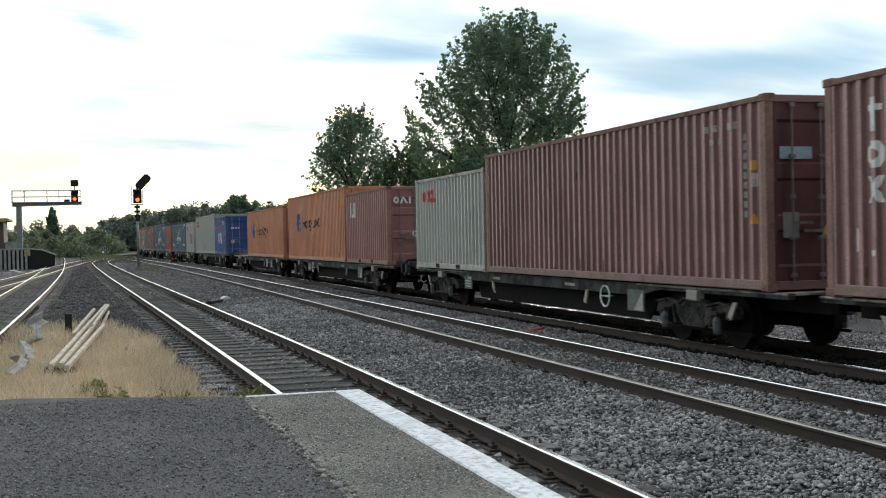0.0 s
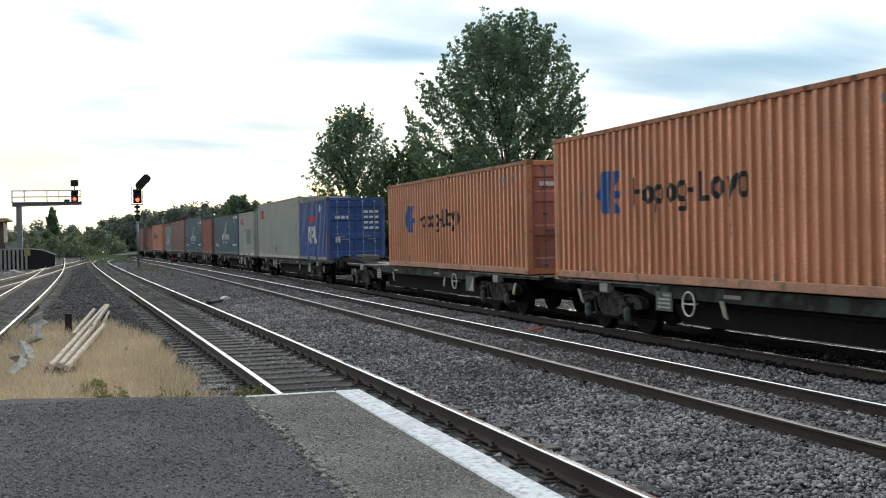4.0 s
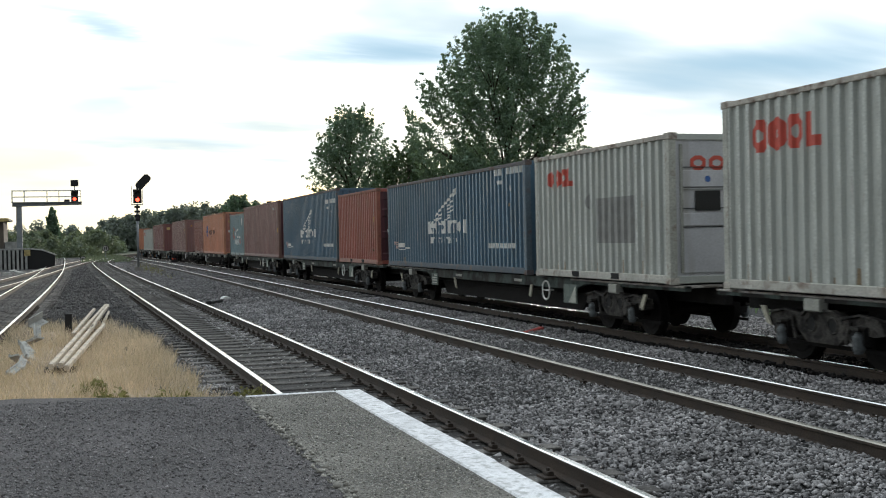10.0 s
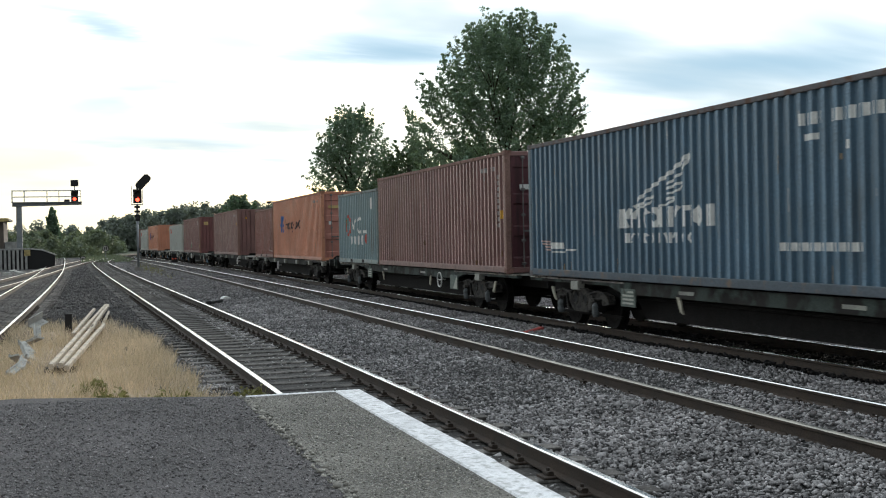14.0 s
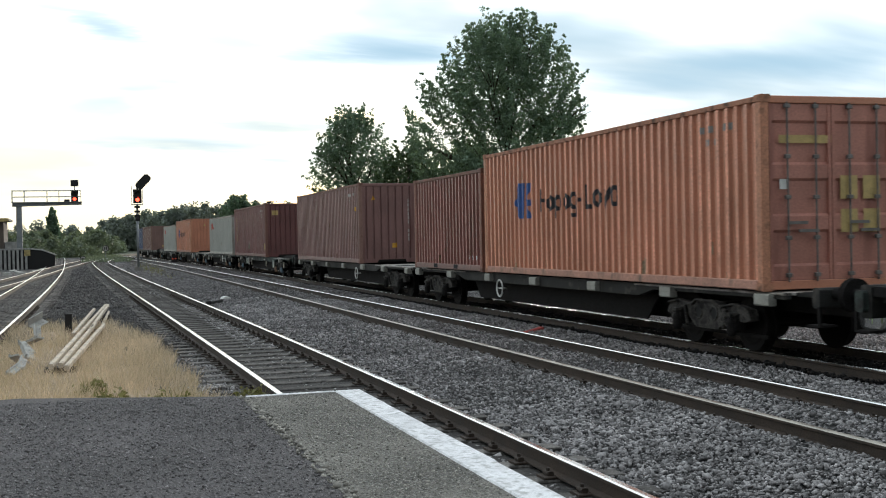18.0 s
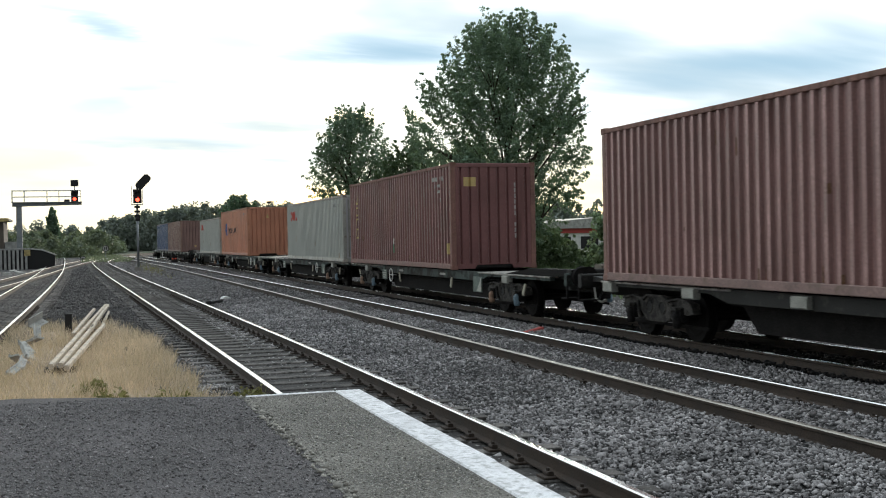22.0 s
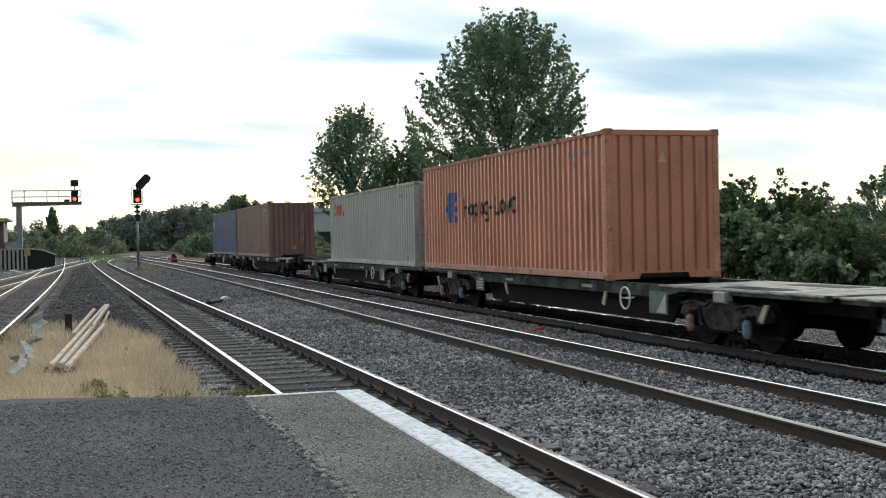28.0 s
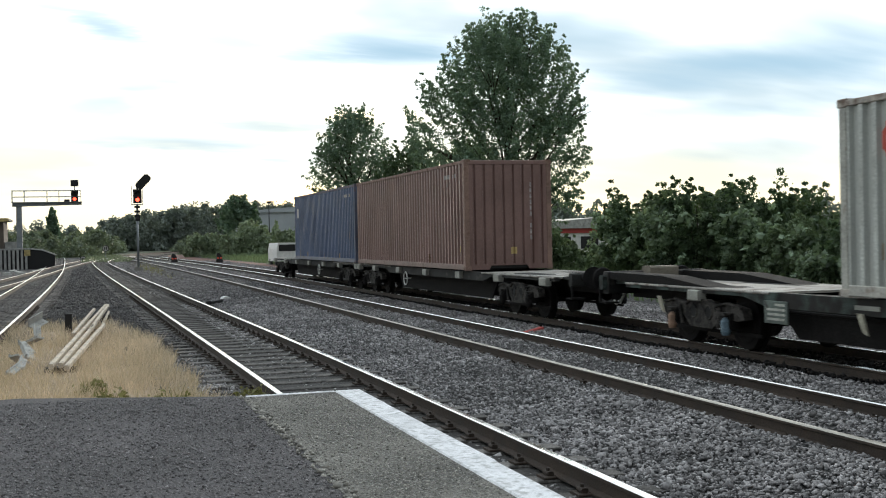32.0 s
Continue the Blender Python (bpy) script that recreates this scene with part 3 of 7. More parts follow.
def build_track(name, label, centre, s0, s1, top, near=(0, 60), sleepers=True, sink=0.0, step=0.68, dull=False, worn=1e3):
    th = thing(name, label, "railway track", "tracks", "structure")
    for off in (-0.7525, 0.7525):
        part("rail", rail_mesh(name, centre, off, s0, min(s1, worn), 2.0), [M["rail"], M["rail_dull"] if off < 0 and dull else top], th)
        # past this length the tops take the rail-side colour, to suppress far glare
        if worn < s1:
            part("rail", rail_mesh(name, centre, off, worn, s1, 2.0), [M["rail"], M["rail"]], th, "far rail without its polished top")
    if not sleepers:
        return th
    sl = Shape().box(-1.3, 1.3, -0.125, 0.125, -0.13, 0.0, c=0.012).mesh("sleeper", [M["sleeper"]])
    ch = Shape()
    ch.box(-0.18, 0.18, -0.09, 0.09, 0.0, 0.022, c=0.006)
    for sx in (-0.11, 0.11):
        ch.box(sx - 0.03, sx + 0.03, -0.05, 0.05, 0.022, 0.06, c=0.01)
        ch.tube((sx, 0, 0.05), (sx, 0, 0.085), 0.016, seg=6)
    ch = ch.mesh("rail_chair", [M["rail"]])
    rng = random.Random(name)
    s = s0
    while s < s1:
        p, d = centre(s)
        ob = new("sleeper", sl)
        ob.parent = th
        ob.matrix_world = Matrix.Translation((p.x, p.y, -0.172 - sink)) @ Matrix.Rotation(math.atan2(-d.x, d.y) + rng.uniform(-0.012, 0.012), 4, "Z")
        if near[0] < s < near[1]:
            for off in (-0.7525, 0.7525):
                c = new("rail_chair", ch)
                c.parent = ob
                c.location = (off, 0, 0)
        s += step
    return th


def main_line(off):
    return lambda s: on_line(s, off)


def eased(points):
    """A smooth line through the given (x, y), run by its y."""
    def f(y):
        for i in range(len(points) - 1):
            if y <= points[i + 1][1] or i == len(points) - 2:
                break
        p0, p1, p2, p3 = (points[max(0, min(len(points) - 1, i + k))] for k in (-1, 0, 1, 2))
        t = (y - p1[1]) / (p2[1] - p1[1])
        m1 = (p2[0] - p0[0]) / (p2[1] - p0[1])
        m2 = (p3[0] - p1[0]) / (p3[1] - p1[1])
        h = p2[1] - p1[1]
        x = p1[0] * (2 * t**3 - 3 * t * t + 1) + p2[0] * (3 * t * t - 2 * t**3) + h * (m1 * (t**3 - 2 * t * t + t) + m2 * (t**3 - t * t))
        g = (p1[0] * (6 * t * t - 6 * t) + p2[0] * (6 * t - 6 * t * t)) / h + m1 * (3 * t * t - 4 * t + 1) + m2 * (3 * t * t - 2 * t)
        return Vector((x, y, 0)), Vector((g, 1, 0)).normalized()
    return f


FAR_SIDE = [(-3.1, -20), (-2.75, 10), (-2.44, 27), (-2.2, 45), (-2.06, 64), (-2.05, 88), (-2.25, 110), (-2.9, 160), (-4.0, 200)]
CROSSOVER = [(-8.0, 20), (-5.6, 40), (-4.2, 57), (-3.35, 70), (-2.5, 86), (-1.55, 104), (0.25, 131), (1.9, 148), (3.9, 160)]


def build_tracks():
    build_track("track_1", "railway track with polished rails on dark timber sleepers beside the platform",
                eased([(3.06, -40), (3.05, -10), (3.045, 8), (3.01, 16), (2.82, 30), (2.54, 47), (2.24, 65), (1.98, 85), (1.78, 108), (1.85, 124), (2.9, 142), (4.6, 158), (9.0, 185)]),
                -40, 172, M["rail_top"], near=(6, 45))
    build_track("track_2", "railway track with one dull and one polished rail in deep ballast", main_line(X_MAIN - X_TRAIN), -40, 290, M["rail_top"], near=(6, 45), sink=0.01, dull=True, worn=156)
    build_track("track_3", "railway track carrying the container train", main_line(0), -60, 330, M["rail_top"], near=(8, 40), sink=0.035, worn=156)
    build_track("track_4", "curving railway track at the far side of the platform end",
                eased(FAR_SIDE), -20, 176, M["rail_top"], near=(20, 40))
    build_track("track_5", "diverging railway track that crosses over at a shallow angle",
                eased(CROSSOVER), 20, 150, M["rail_dull"], near=(0, 0))


# ---------------------------------------------------------------- platform


def build_platform():
    th = thing("platform", "station platform end with dark asphalt and a white painted edge", "platform", kind="structure")
    s = Shape()
    s.prism([(P_EDGE - 0.10, -12), (P_EDGE - 0.10, P_END - 0.04), (0.92, P_END + 0.06), (-0.35, P_END + 0.50), (-1.0, P_END + 0.35), (-3.0, P_END - 0.7), (-3.0, -12)], 2, -0.4, P_Z - 0.06)
    part("platform_body", s, M["concrete"], th)
    s = Shape()
    s.prism([(0.945, -12), (0.945, P_END - 0.04), (0.912, P_END + 0.05), (-0.4, P_END + 0.56), (-1.0, P_END + 0.42), (-3.0, P_END - 0.6), (-3.0, -12)], 2, P_Z - 0.06, P_Z - 0.004)
    part("asphalt_surface", s, M["asphalt"], th, "dark grey worn asphalt")
    y, k = -12.0, 0
    while y < P_END - 0.05:
        e = min(y + 1.83, P_END - 0.035)
        part("paving_slab", Shape().box(0.916 + 0.014 * math.sin(k * 2.3), P_EDGE - 0.165, y, e, P_Z - 0.06, P_Z, c=0.001), M["paving"], th, "pale speckled paving")
        y, k = e, k + 1
    y = -12.0
    while y < P_END - 0.05:
        e = min(y + 0.92, P_END)
        part("coping_stone", Shape().box(P_EDGE - 0.162, P_EDGE + 0.004 * math.sin(y * 3), y, e - 0.004, P_Z - 0.09, P_Z + 0.004, c=0.008), M["white_line"], th, "white painted edge stone")
        y = e
    s = Shape().box(0.93, P_EDGE - 0.165, P_END - 0.032, P_END + 0.02, P_Z - 0.07, P_Z + 0.003, c=0.006)
    part("end_line", s, M["white_line"], th, "white painted line across the platform end")


# ---------------------------------------------------------------- trees
def leaf_cloud(rng, centres, radii, per, size, droop=0.3):
    """Small bent leaf quads round clump centres."""
    n = int(len(centres) * per)
    idx = np.repeat(np.arange(len(centres)), per)[:n]
    u = rng.normal(size=(n, 3))
    u /= np.linalg.norm(u, axis=1)[:, None]
    r = rng.uniform(0, 1, n) ** 0.45
    P = centres[idx] + u * (r * radii[idx])[:, None] * np.array([1, 1, 0.8])
    nrm = u * 0.6 + rng.normal(size=(n, 3)) * 0.7 + np.array([0, 0, droop])
    nrm /= np.linalg.norm(nrm, axis=1)[:, None]
    t = np.cross(nrm, rng.normal(size=(n, 3)))
    t /= np.linalg.norm(t, axis=1)[:, None]
    b = np.cross(nrm, t)
    L = size * rng.lognormal(0, 0.3, n)[:, None]
    V = np.stack([P - t * L * 0.5, P + b * L * 0.34 + nrm * L * 0.08, P + t * L * 0.55, P - b * L * 0.34 + nrm * L * 0.08], 1)
    F = np.arange(4 * n).reshape(n, 4)
    return V.reshape(-1, 3), F


def envelope(h0, h1, widest, r, lean=0.0):
    """Crown half-width by height: rounded, widest at a share of its height."""
    def f(z):
        t = (z - h0) / (h1 - h0)
        if t <= 0 or t >= 1:
            return 0.0
        k = t / widest if t < widest else (1 - t) / (1 - widest)
        return r * math.sin(min(1, k) * math.pi / 2) ** 0.62
    return f


def build_tree(name, label, base, height, env, h0, seed, clumps, per, leaf, material, trunk=0.22, clump_r=0.6, group="trees", bump=0.28, limbs=14):
    rng = np.random.default_rng(seed)
    rr = random.Random(seed)
    th = thing(name, label, "tree", group, m=Matrix.Translation(base))
    cs, rs = [], []
    lobes = [(rr.uniform(0, 6.28), rr.uniform(h0, height), rr.uniform(0.6, 1.25)) for _ in range(16)]
    while len(cs) < clumps:
        z = rr.uniform(h0, height)
        w = env(z)
        if w <= 0 or rr.random() > (w / 4.0 + 0.25):
            continue
        if rr.random() < 0.5 * (1 - (z - h0) / (0.42 * height)):
            continue
        a = rr.uniform(0, 6.283)
        k = 1 + bump * sum(math.exp(-((math.cos(a - la) - 1) ** 2) * 6 - ((z - lz) / (0.16 * height)) ** 2) * (lk - 0.9) for la, lz, lk in lobes)
        r = w * k * (rr.random() ** 0.42)
        cs.append((r * math.cos(a), r * math.sin(a), z))
        rs.append(clump_r * rr.uniform(0.5, 1.25))
    cs, rs = np.array(cs), np.array(rs)
    mid = np.array([0, 0, h0 + 0.30 * (height - h0)])
    out = cs - mid
    out = out / (np.linalg.norm(out, axis=1)[:, None] + 0.3) + np.array([0, 0, 0.35]) + rng.normal(size=cs.shape) * 0.25
    spray = np.concatenate([cs + out * clump_r * k for k in (-0.5, 0.1, 0.6, 1.0)])
    sr = np.concatenate([rs * k for k in (0.75, 0.62, 0.45, 0.28)])
    V, F = leaf_cloud(rng, spray, sr, max(2, per // 4), leaf)
    V[:, 2] = np.maximum(V[:, 2], 0.02)
    cr = new("crown", bulk("crown", V, F, material))
    cr.parent = th
    tr = Shape()
    p, r = Vector((0, 0, -0.3)), trunk
    spine = [(p, r)]
    for i in range(6):
        q = Vector((rr.uniform(-0.12, 0.12) * height * 0.1, rr.uniform(-0.12, 0.12) * height * 0.1, height * 0.86 * (i + 1) / 6))
        spine.append((q, trunk * (1 - (i + 1) / 7)))
    for (a, ra), (b, rb) in zip(spine, spine[1:]):
        tr.tube(a, b, ra, rb, 9, caps=False)
    part("trunk", tr, M["bark"], th, smooth=True)
    for i in range(limbs):
        lb = Shape()
        c = Vector(cs[rr.randrange(len(cs))])
        z0 = min(c.z * rr.uniform(0.35, 0.75), height * 0.8)
        k = min(5, int(z0 / (height * 0.86) * 6))
        a = spine[k][0].lerp(spine[k + 1][0], 0.5)
        mid = a.lerp(c, 0.5) + Vector((0, 0, rr.uniform(0.1, 0.5)))
        r = trunk * rr.uniform(0.25, 0.42)
        lb.tube(a, mid, r, r * 0.6, 6, caps=False)
        lb.tube(mid, c, r * 0.6, r * 0.15, 6, caps=False)
        for _ in range(3):
            e = c + Vector((rr.uniform(-0.7, 0.7), rr.uniform(-0.7, 0.7), rr.uniform(-0.2, 0.8)))
            lb.tube(mid.lerp(c, rr.uniform(0.2, 0.8)), e, r * 0.3, r * 0.1, 5, caps=False)
        part("limb", lb, M["bark"], th, smooth=True)
    return th


def build_bush(name, label, base, w, d, h, seed, clumps, per, leaf, material, group="hedge", clump_r=0.5, kind=""):
    """A shrub: stems from the ground and an uneven mass of leaves."""
    rng = np.random.default_rng(seed)
    rr = random.Random(seed)
    th = thing(name, label, "shrub", group, kind, m=Matrix.Translation(base))
    cs, rs = [], []
    tops = [(rr.uniform(-1, 1), rr.uniform(0.7, 1.12)) for _ in range(6)]
    while len(cs) < clumps:
        x, y = rr.uniform(-1, 1), rr.uniform(-1, 1)
        if x * x + y * y > 1:
            continue
        top = max(t * (1 - 0.8 * abs(x - tx)) for tx, t in tops)
        top = max(top, 0.55) * (1 - 0.35 * (x * x + y * y))
        z = top * (rr.random() ** 0.75)
        cs.append((x * w / 2, y * d / 2, 0.15 + z * h))
        rs.append(clump_r * rr.uniform(0.5, 1.2))
    for _ in range(7):                       # shoots that stand out on top
        x = rr.uniform(-0.8, 0.8)
        z = h * max(t * (1 - 0.8 * abs(x - tx)) for tx, t in tops)
        y = rr.uniform(-0.4, 0.4) * d / 2
        for k in range(5):
            cs.append((x * w / 2, y, z * 0.72 + 0.13 * k))
            rs.append(clump_r * (0.55 - 0.09 * k))
    C, R = np.array(cs), np.array(rs)
    out = C * np.array([1, 1, 0.3])
    out = out / (np.linalg.norm(out, axis=1)[:, None] + 0.3) + np.array([0, 0, 0.5]) + rng.normal(size=C.shape) * 0.3
    C = np.concatenate([C + out * clump_r * k for k in (-0.3, 0.4, 0.95)])
    V, F = leaf_cloud(rng, C, np.concatenate([R, R * 0.7, R * 0.4]), max(2, per // 3), leaf)
    V[:, 2] = np.maximum(V[:, 2], 0.02)
    c = new("foliage", bulk("foliage", V, F, material))
    c.parent = th
    if group == "hedge" and leaf < 0.15:
        P = []
        for _ in range(17):                  # sprays of paler leaves, on the -x side only
            z = rr.uniform(0.25, 0.72) * h
            q = np.array((-w / 2 * rr.uniform(0.75, 1.0), rr.uniform(-0.9, 0.9) * d / 2, z))
            P += [q + np.array((-0.05 * i, rr.uniform(-0.22, 0.22), 0.12 * i * rr.uniform(-0.6, 1))) for i in range(5)]
        V, F = leaf_cloud(rng, np.array(P), np.full(len(P), 0.17), 12, leaf * 1.25, 0.8)
        pale = new("pale_sprays", bulk("pale_sprays", V, F, M["leaf_pale"]))
        pale.parent = th
    for i in range(6):
        e = Vector(cs[rr.randrange(len(cs))])
        part("stem", Shape().tube((e.x * 0.3, e.y * 0.3, -0.3), e, 0.04, 0.012, 6, caps=False), M["bark"], th)
    return th


def build_planting():
    build_tree("tree", "large sycamore with a broad dark green crown behind the railway", (20.68, 55, -0.4), 12.9, envelope(1.2, 13.5, 0.44, 4.25), 1.8, 11, 1250, 76, 0.118, M["leaf_tree"], 0.30, 0.50, bump=0.42, limbs=30)
    build_tree("tree", "medium round-headed broadleaf tree behind the railway", (17.15, 75, -0.4), 10.4, envelope(2.4, 10.7, 0.5, 2.55), 2.6, 12, 560, 60, 0.13, M["leaf_tree"], 0.22, 0.48, bump=0.5, limbs=18)
    build_tree("tree", "small sparse broadleaf tree beside the large sycamore", (19.7, 70, -0.4), 7.7, envelope(0.8, 7.9, 0.45, 2.3), 1.0, 13, 420, 32, 0.19, M["leaf_hedge"], 0.16, 0.42, bump=0.5)
    build_tree("tree", "small leafy tree beside the large sycamore", (22.4, 66, -0.4), 7.4, envelope(0.6, 7.6, 0.45, 2.8), 0.8, 15, 440, 32, 0.19, M["leaf_hedge"], 0.16, 0.45, bump=0.5)
    build_tree("tree", "distant dark rounded tree above the line of the woods", (20.9, 161, -0.4), 7.9, envelope(0.6, 8.1, 0.5, 2.9), 1.2, 14, 200, 40, 0.36, M["leaf_tree"], 0.2, 0.6, bump=0.5)
    rr = random.Random(5)
    for k in range(3):
        build_bush("shrub", "low pale green bush before a white building", (22.6 + 1.7 * k, 56.5 - 0.6 * k, -0.4), 3.2, 2.6, (2.3, 1.5, 1.15)[k], 80 + k, 90, 44, 0.16, M["leaf_light"], clump_r=0.32)
        build_bush("shrub", "low green shrub at the end of the hedge", (23.2 + 0.4 * k, 22.0 + 2.9 * k, -0.4), 3.4, 3.2, 1.5, 90 + k, 120, 50, 0.135, M["leaf_hedge"], clump_r=0.34)
    y, k = 30.4, 0
    while y < 47.2:
        k += 1
        h = 2.2 if y < 31 else 2.9 if y < 33 else rr.uniform(3.3, 4.0) + (0.5 if y > 36 else 0.0)
        build_bush("shrub", "dense green lineside shrub with pale leaf sprays", (23.4 + rr.uniform(-0.7, 0.7) - (0.10 * max(0, y - 44)), y, -0.4), 3.6, 3.4, h, 100 + k, 190, 60, 0.135, (M["leaf_hedge"], M["leaf_hedge"], M["leaf_light"], M["leaf_hedge"])[k % 4], clump_r=0.34)
        y += rr.uniform(1.9, 2.6)
    for x, y, w, h in ((18.6, 60, 3.4, 2.6), (21.0, 62, 3.6, 3.2), (24.0, 60, 3.8, 2.8), (17.0, 69, 3.6, 3.0), (19.5, 80, 4.2, 3.6), (22.5, 84, 4.5, 3.8)):
        k += 1
        build_bush("shrub", "dark green shrub under the trees", (x, y, -0.4), w, 3.4, h, 100 + k, 110, 44, 0.2, M["leaf_hedge"], clump_r=0.42)
    for x, y, w, h in ((19.3, 146, 6.0, 4.4), (23.0, 150, 7.0, 4.0), (16.5, 160, 6.0, 3.0), (27.5, 156, 7.0, 3.4)):
        k += 1
        build_bush("shrub", "pale green rounded bush on the far verge", (x, y, -0.4), w, 5.0, h, 100 + k, 120, 40, 0.34, M["leaf_verge"], clump_r=0.6)
    build_tree("tree", "tall narrow dark conifer among the far trees", (-5.2, 232, -0.4), 9.0, envelope(-1.0, 9.2, 0.35, 1.15), 0.5, 41, 90, 40, 0.42, M["leaf_tree"], 0.2, 0.5, bump=0.1)
    build_tree("tree", "distant broad tree behind the shrubs", (71.5, 90, -0.4), 7.2, envelope(0.4, 7.4, 0.5, 3.6), 0.6, 42, 160, 44, 0.3, M["leaf_tree"], 0.25, 0.6, bump=0.4)


def build_woods():
    """Far woods as masses of leaves."""
    rr = random.Random(9)

    def mass(name, label, spots, leaf, material, per, seed):
        rng = np.random.default_rng(seed)
        cs, rs = [], []
        for x, y, w, h in spots:
            for _ in range(30):
                a, b = rr.uniform(0, 6.283), rr.random() ** 0.5
                t = rr.random()
                prof = math.sin(min(1, t * 1.05 + 0.12) * math.pi) ** 0.5
                cs.append((x + w * prof * b * math.cos(a), y + w * prof * b * math.sin(a), -0.3 + h * t))
                rs.append(w * rr.uniform(0.20, 0.42))
        V, F = leaf_cloud(rng, np.array(cs), np.array(rs), per, leaf)
        V[:, 2] = np.maximum(V[:, 2], -0.45)
        tagged(new(name, bulk(name, V, F, material)), label, "woodland", kind="stuff")

    hill = []
    for i in range(110):
        t = (i + rr.random()) / 110
        x = 6 + t * 60
        y = 345 + rr.uniform(-25, 60)
        hill.append((x, y, rr.uniform(3.5, 6.0), rr.uniform(7.2, 8.6) + 4.5 * min(1, t * 2.2)))
    mass("far_woods", "distant dark wooded rise beyond the bend", hill, 0.62, M["leaf_far_haze"], 44, 31)
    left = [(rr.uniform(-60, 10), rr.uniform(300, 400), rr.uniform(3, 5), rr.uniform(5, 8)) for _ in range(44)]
    mass("far_woods", "distant low line of trees across the railway", left, 0.62, M["leaf_far_haze"], 40, 32)
    near = [(rr.uniform(-16, 3), rr.uniform(178, 260), rr.uniform(1.8, 3.2), rr.uniform(2.2, 4.6)) for _ in range(40)]
    mass("lineside_scrub", "pale green scrub where the tracks bend away", near, 0.44, M["leaf_scrub"], 34, 34)
    verge = [(rr.uniform(15, 48), rr.uniform(165, 245), rr.uniform(1.5, 3.0), rr.uniform(1.2, 3.4)) for _ in range(40)]
    verge += [(rr.uniform(-14, 8), rr.uniform(262, 300), rr.uniform(2, 4), rr.uniform(2.5, 5.0)) for _ in range(30)]
    mass("lineside_scrub", "pale green scrub on the far verge", verge, 0.44, M["leaf_scrub"], 34, 35)
    right = [(rr.uniform(70, 330), rr.uniform(280, 420), rr.uniform(4, 7), rr.uniform(8, 13)) for _ in range(80)]
    mass("far_woods", "distant trees behind the lineside shrubs", right, 1.0, M["leaf_far_haze"], 22, 33)


def build_track_dirt():
    f = eased([(3.06, -40), (3.05, -10), (3.045, 8), (3.01, 16), (2.82, 30), (2.54, 47), (2.24, 65), (1.98, 85)])
    s = Shape()
    for j in range(41):
        y = 4 + j * 2
        x = f(y)[0].x
        s.v += [(x - 1.05, y, -0.215), (x - 0.7, y, -0.192), (x + 0.7, y, -0.192), (x + 1.05, y, -0.215)]
    for j in range(40):
        for i in range(3):
            s.f.append((4 * j + i, 4 * j + i + 1, 4 * j + i + 5, 4 * j + i + 4))
            s.m.append(0)
    whole("track_dirt", s, M["dirt"], "dark oily dirt between the rails by the platform", "ground", kind="structure", smooth=True)
    for g, y0, n in ((eased(FAR_SIDE), 18, 75), (eased(CROSSOVER), 22, 62)):
        s = Shape()
        for j in range(n):
            y = y0 + j * 2
            x = g(y)[0].x
            s.v += [(x - 1.30, y, -0.235), (x - 1.05, y, -0.188), (x + 1.05, y, -0.188), (x + 1.30, y, -0.235)]
        for j in range(n - 1):
            for i in range(3):
                s.f.append((4 * j + i, 4 * j + i + 1, 4 * j + i + 5, 4 * j + i + 4))
                s.m.append(0)
        whole("track_dirt", s, M["dirt"], "dark oily dirt between the rails", "ground", kind="structure", smooth=True)
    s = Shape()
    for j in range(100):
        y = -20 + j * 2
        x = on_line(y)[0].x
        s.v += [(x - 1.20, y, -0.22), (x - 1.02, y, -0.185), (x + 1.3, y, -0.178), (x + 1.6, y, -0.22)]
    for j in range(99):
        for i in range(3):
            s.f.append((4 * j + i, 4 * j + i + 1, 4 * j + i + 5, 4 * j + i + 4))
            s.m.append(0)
    whole("oily_trackbed", s, M["shade_bed"], "dark ballast blackened for the shade under the train", "ground", kind="structure", smooth=True)
    s = Shape()
    for j in range(18):
        y = 58 + j * 8
        x = on_line(y)[0].x
        s.v += [(x + 2.6, y, -0.33), (x + 2.9, y, -0.20), (x + 5.6, y, -0.20), (x + 5.9, y, -0.33)]
    for j in range(17):
        for i in range(3):
            s.f.append((4 * j + i, 4 * j + i + 1, 4 * j + i + 5, 4 * j + i + 4))
            s.m.append(0)
    whole("siding_bed", s, M["rust_bed"], "rust-brown bed of a disused siding", "ground", kind="structure", smooth=True)


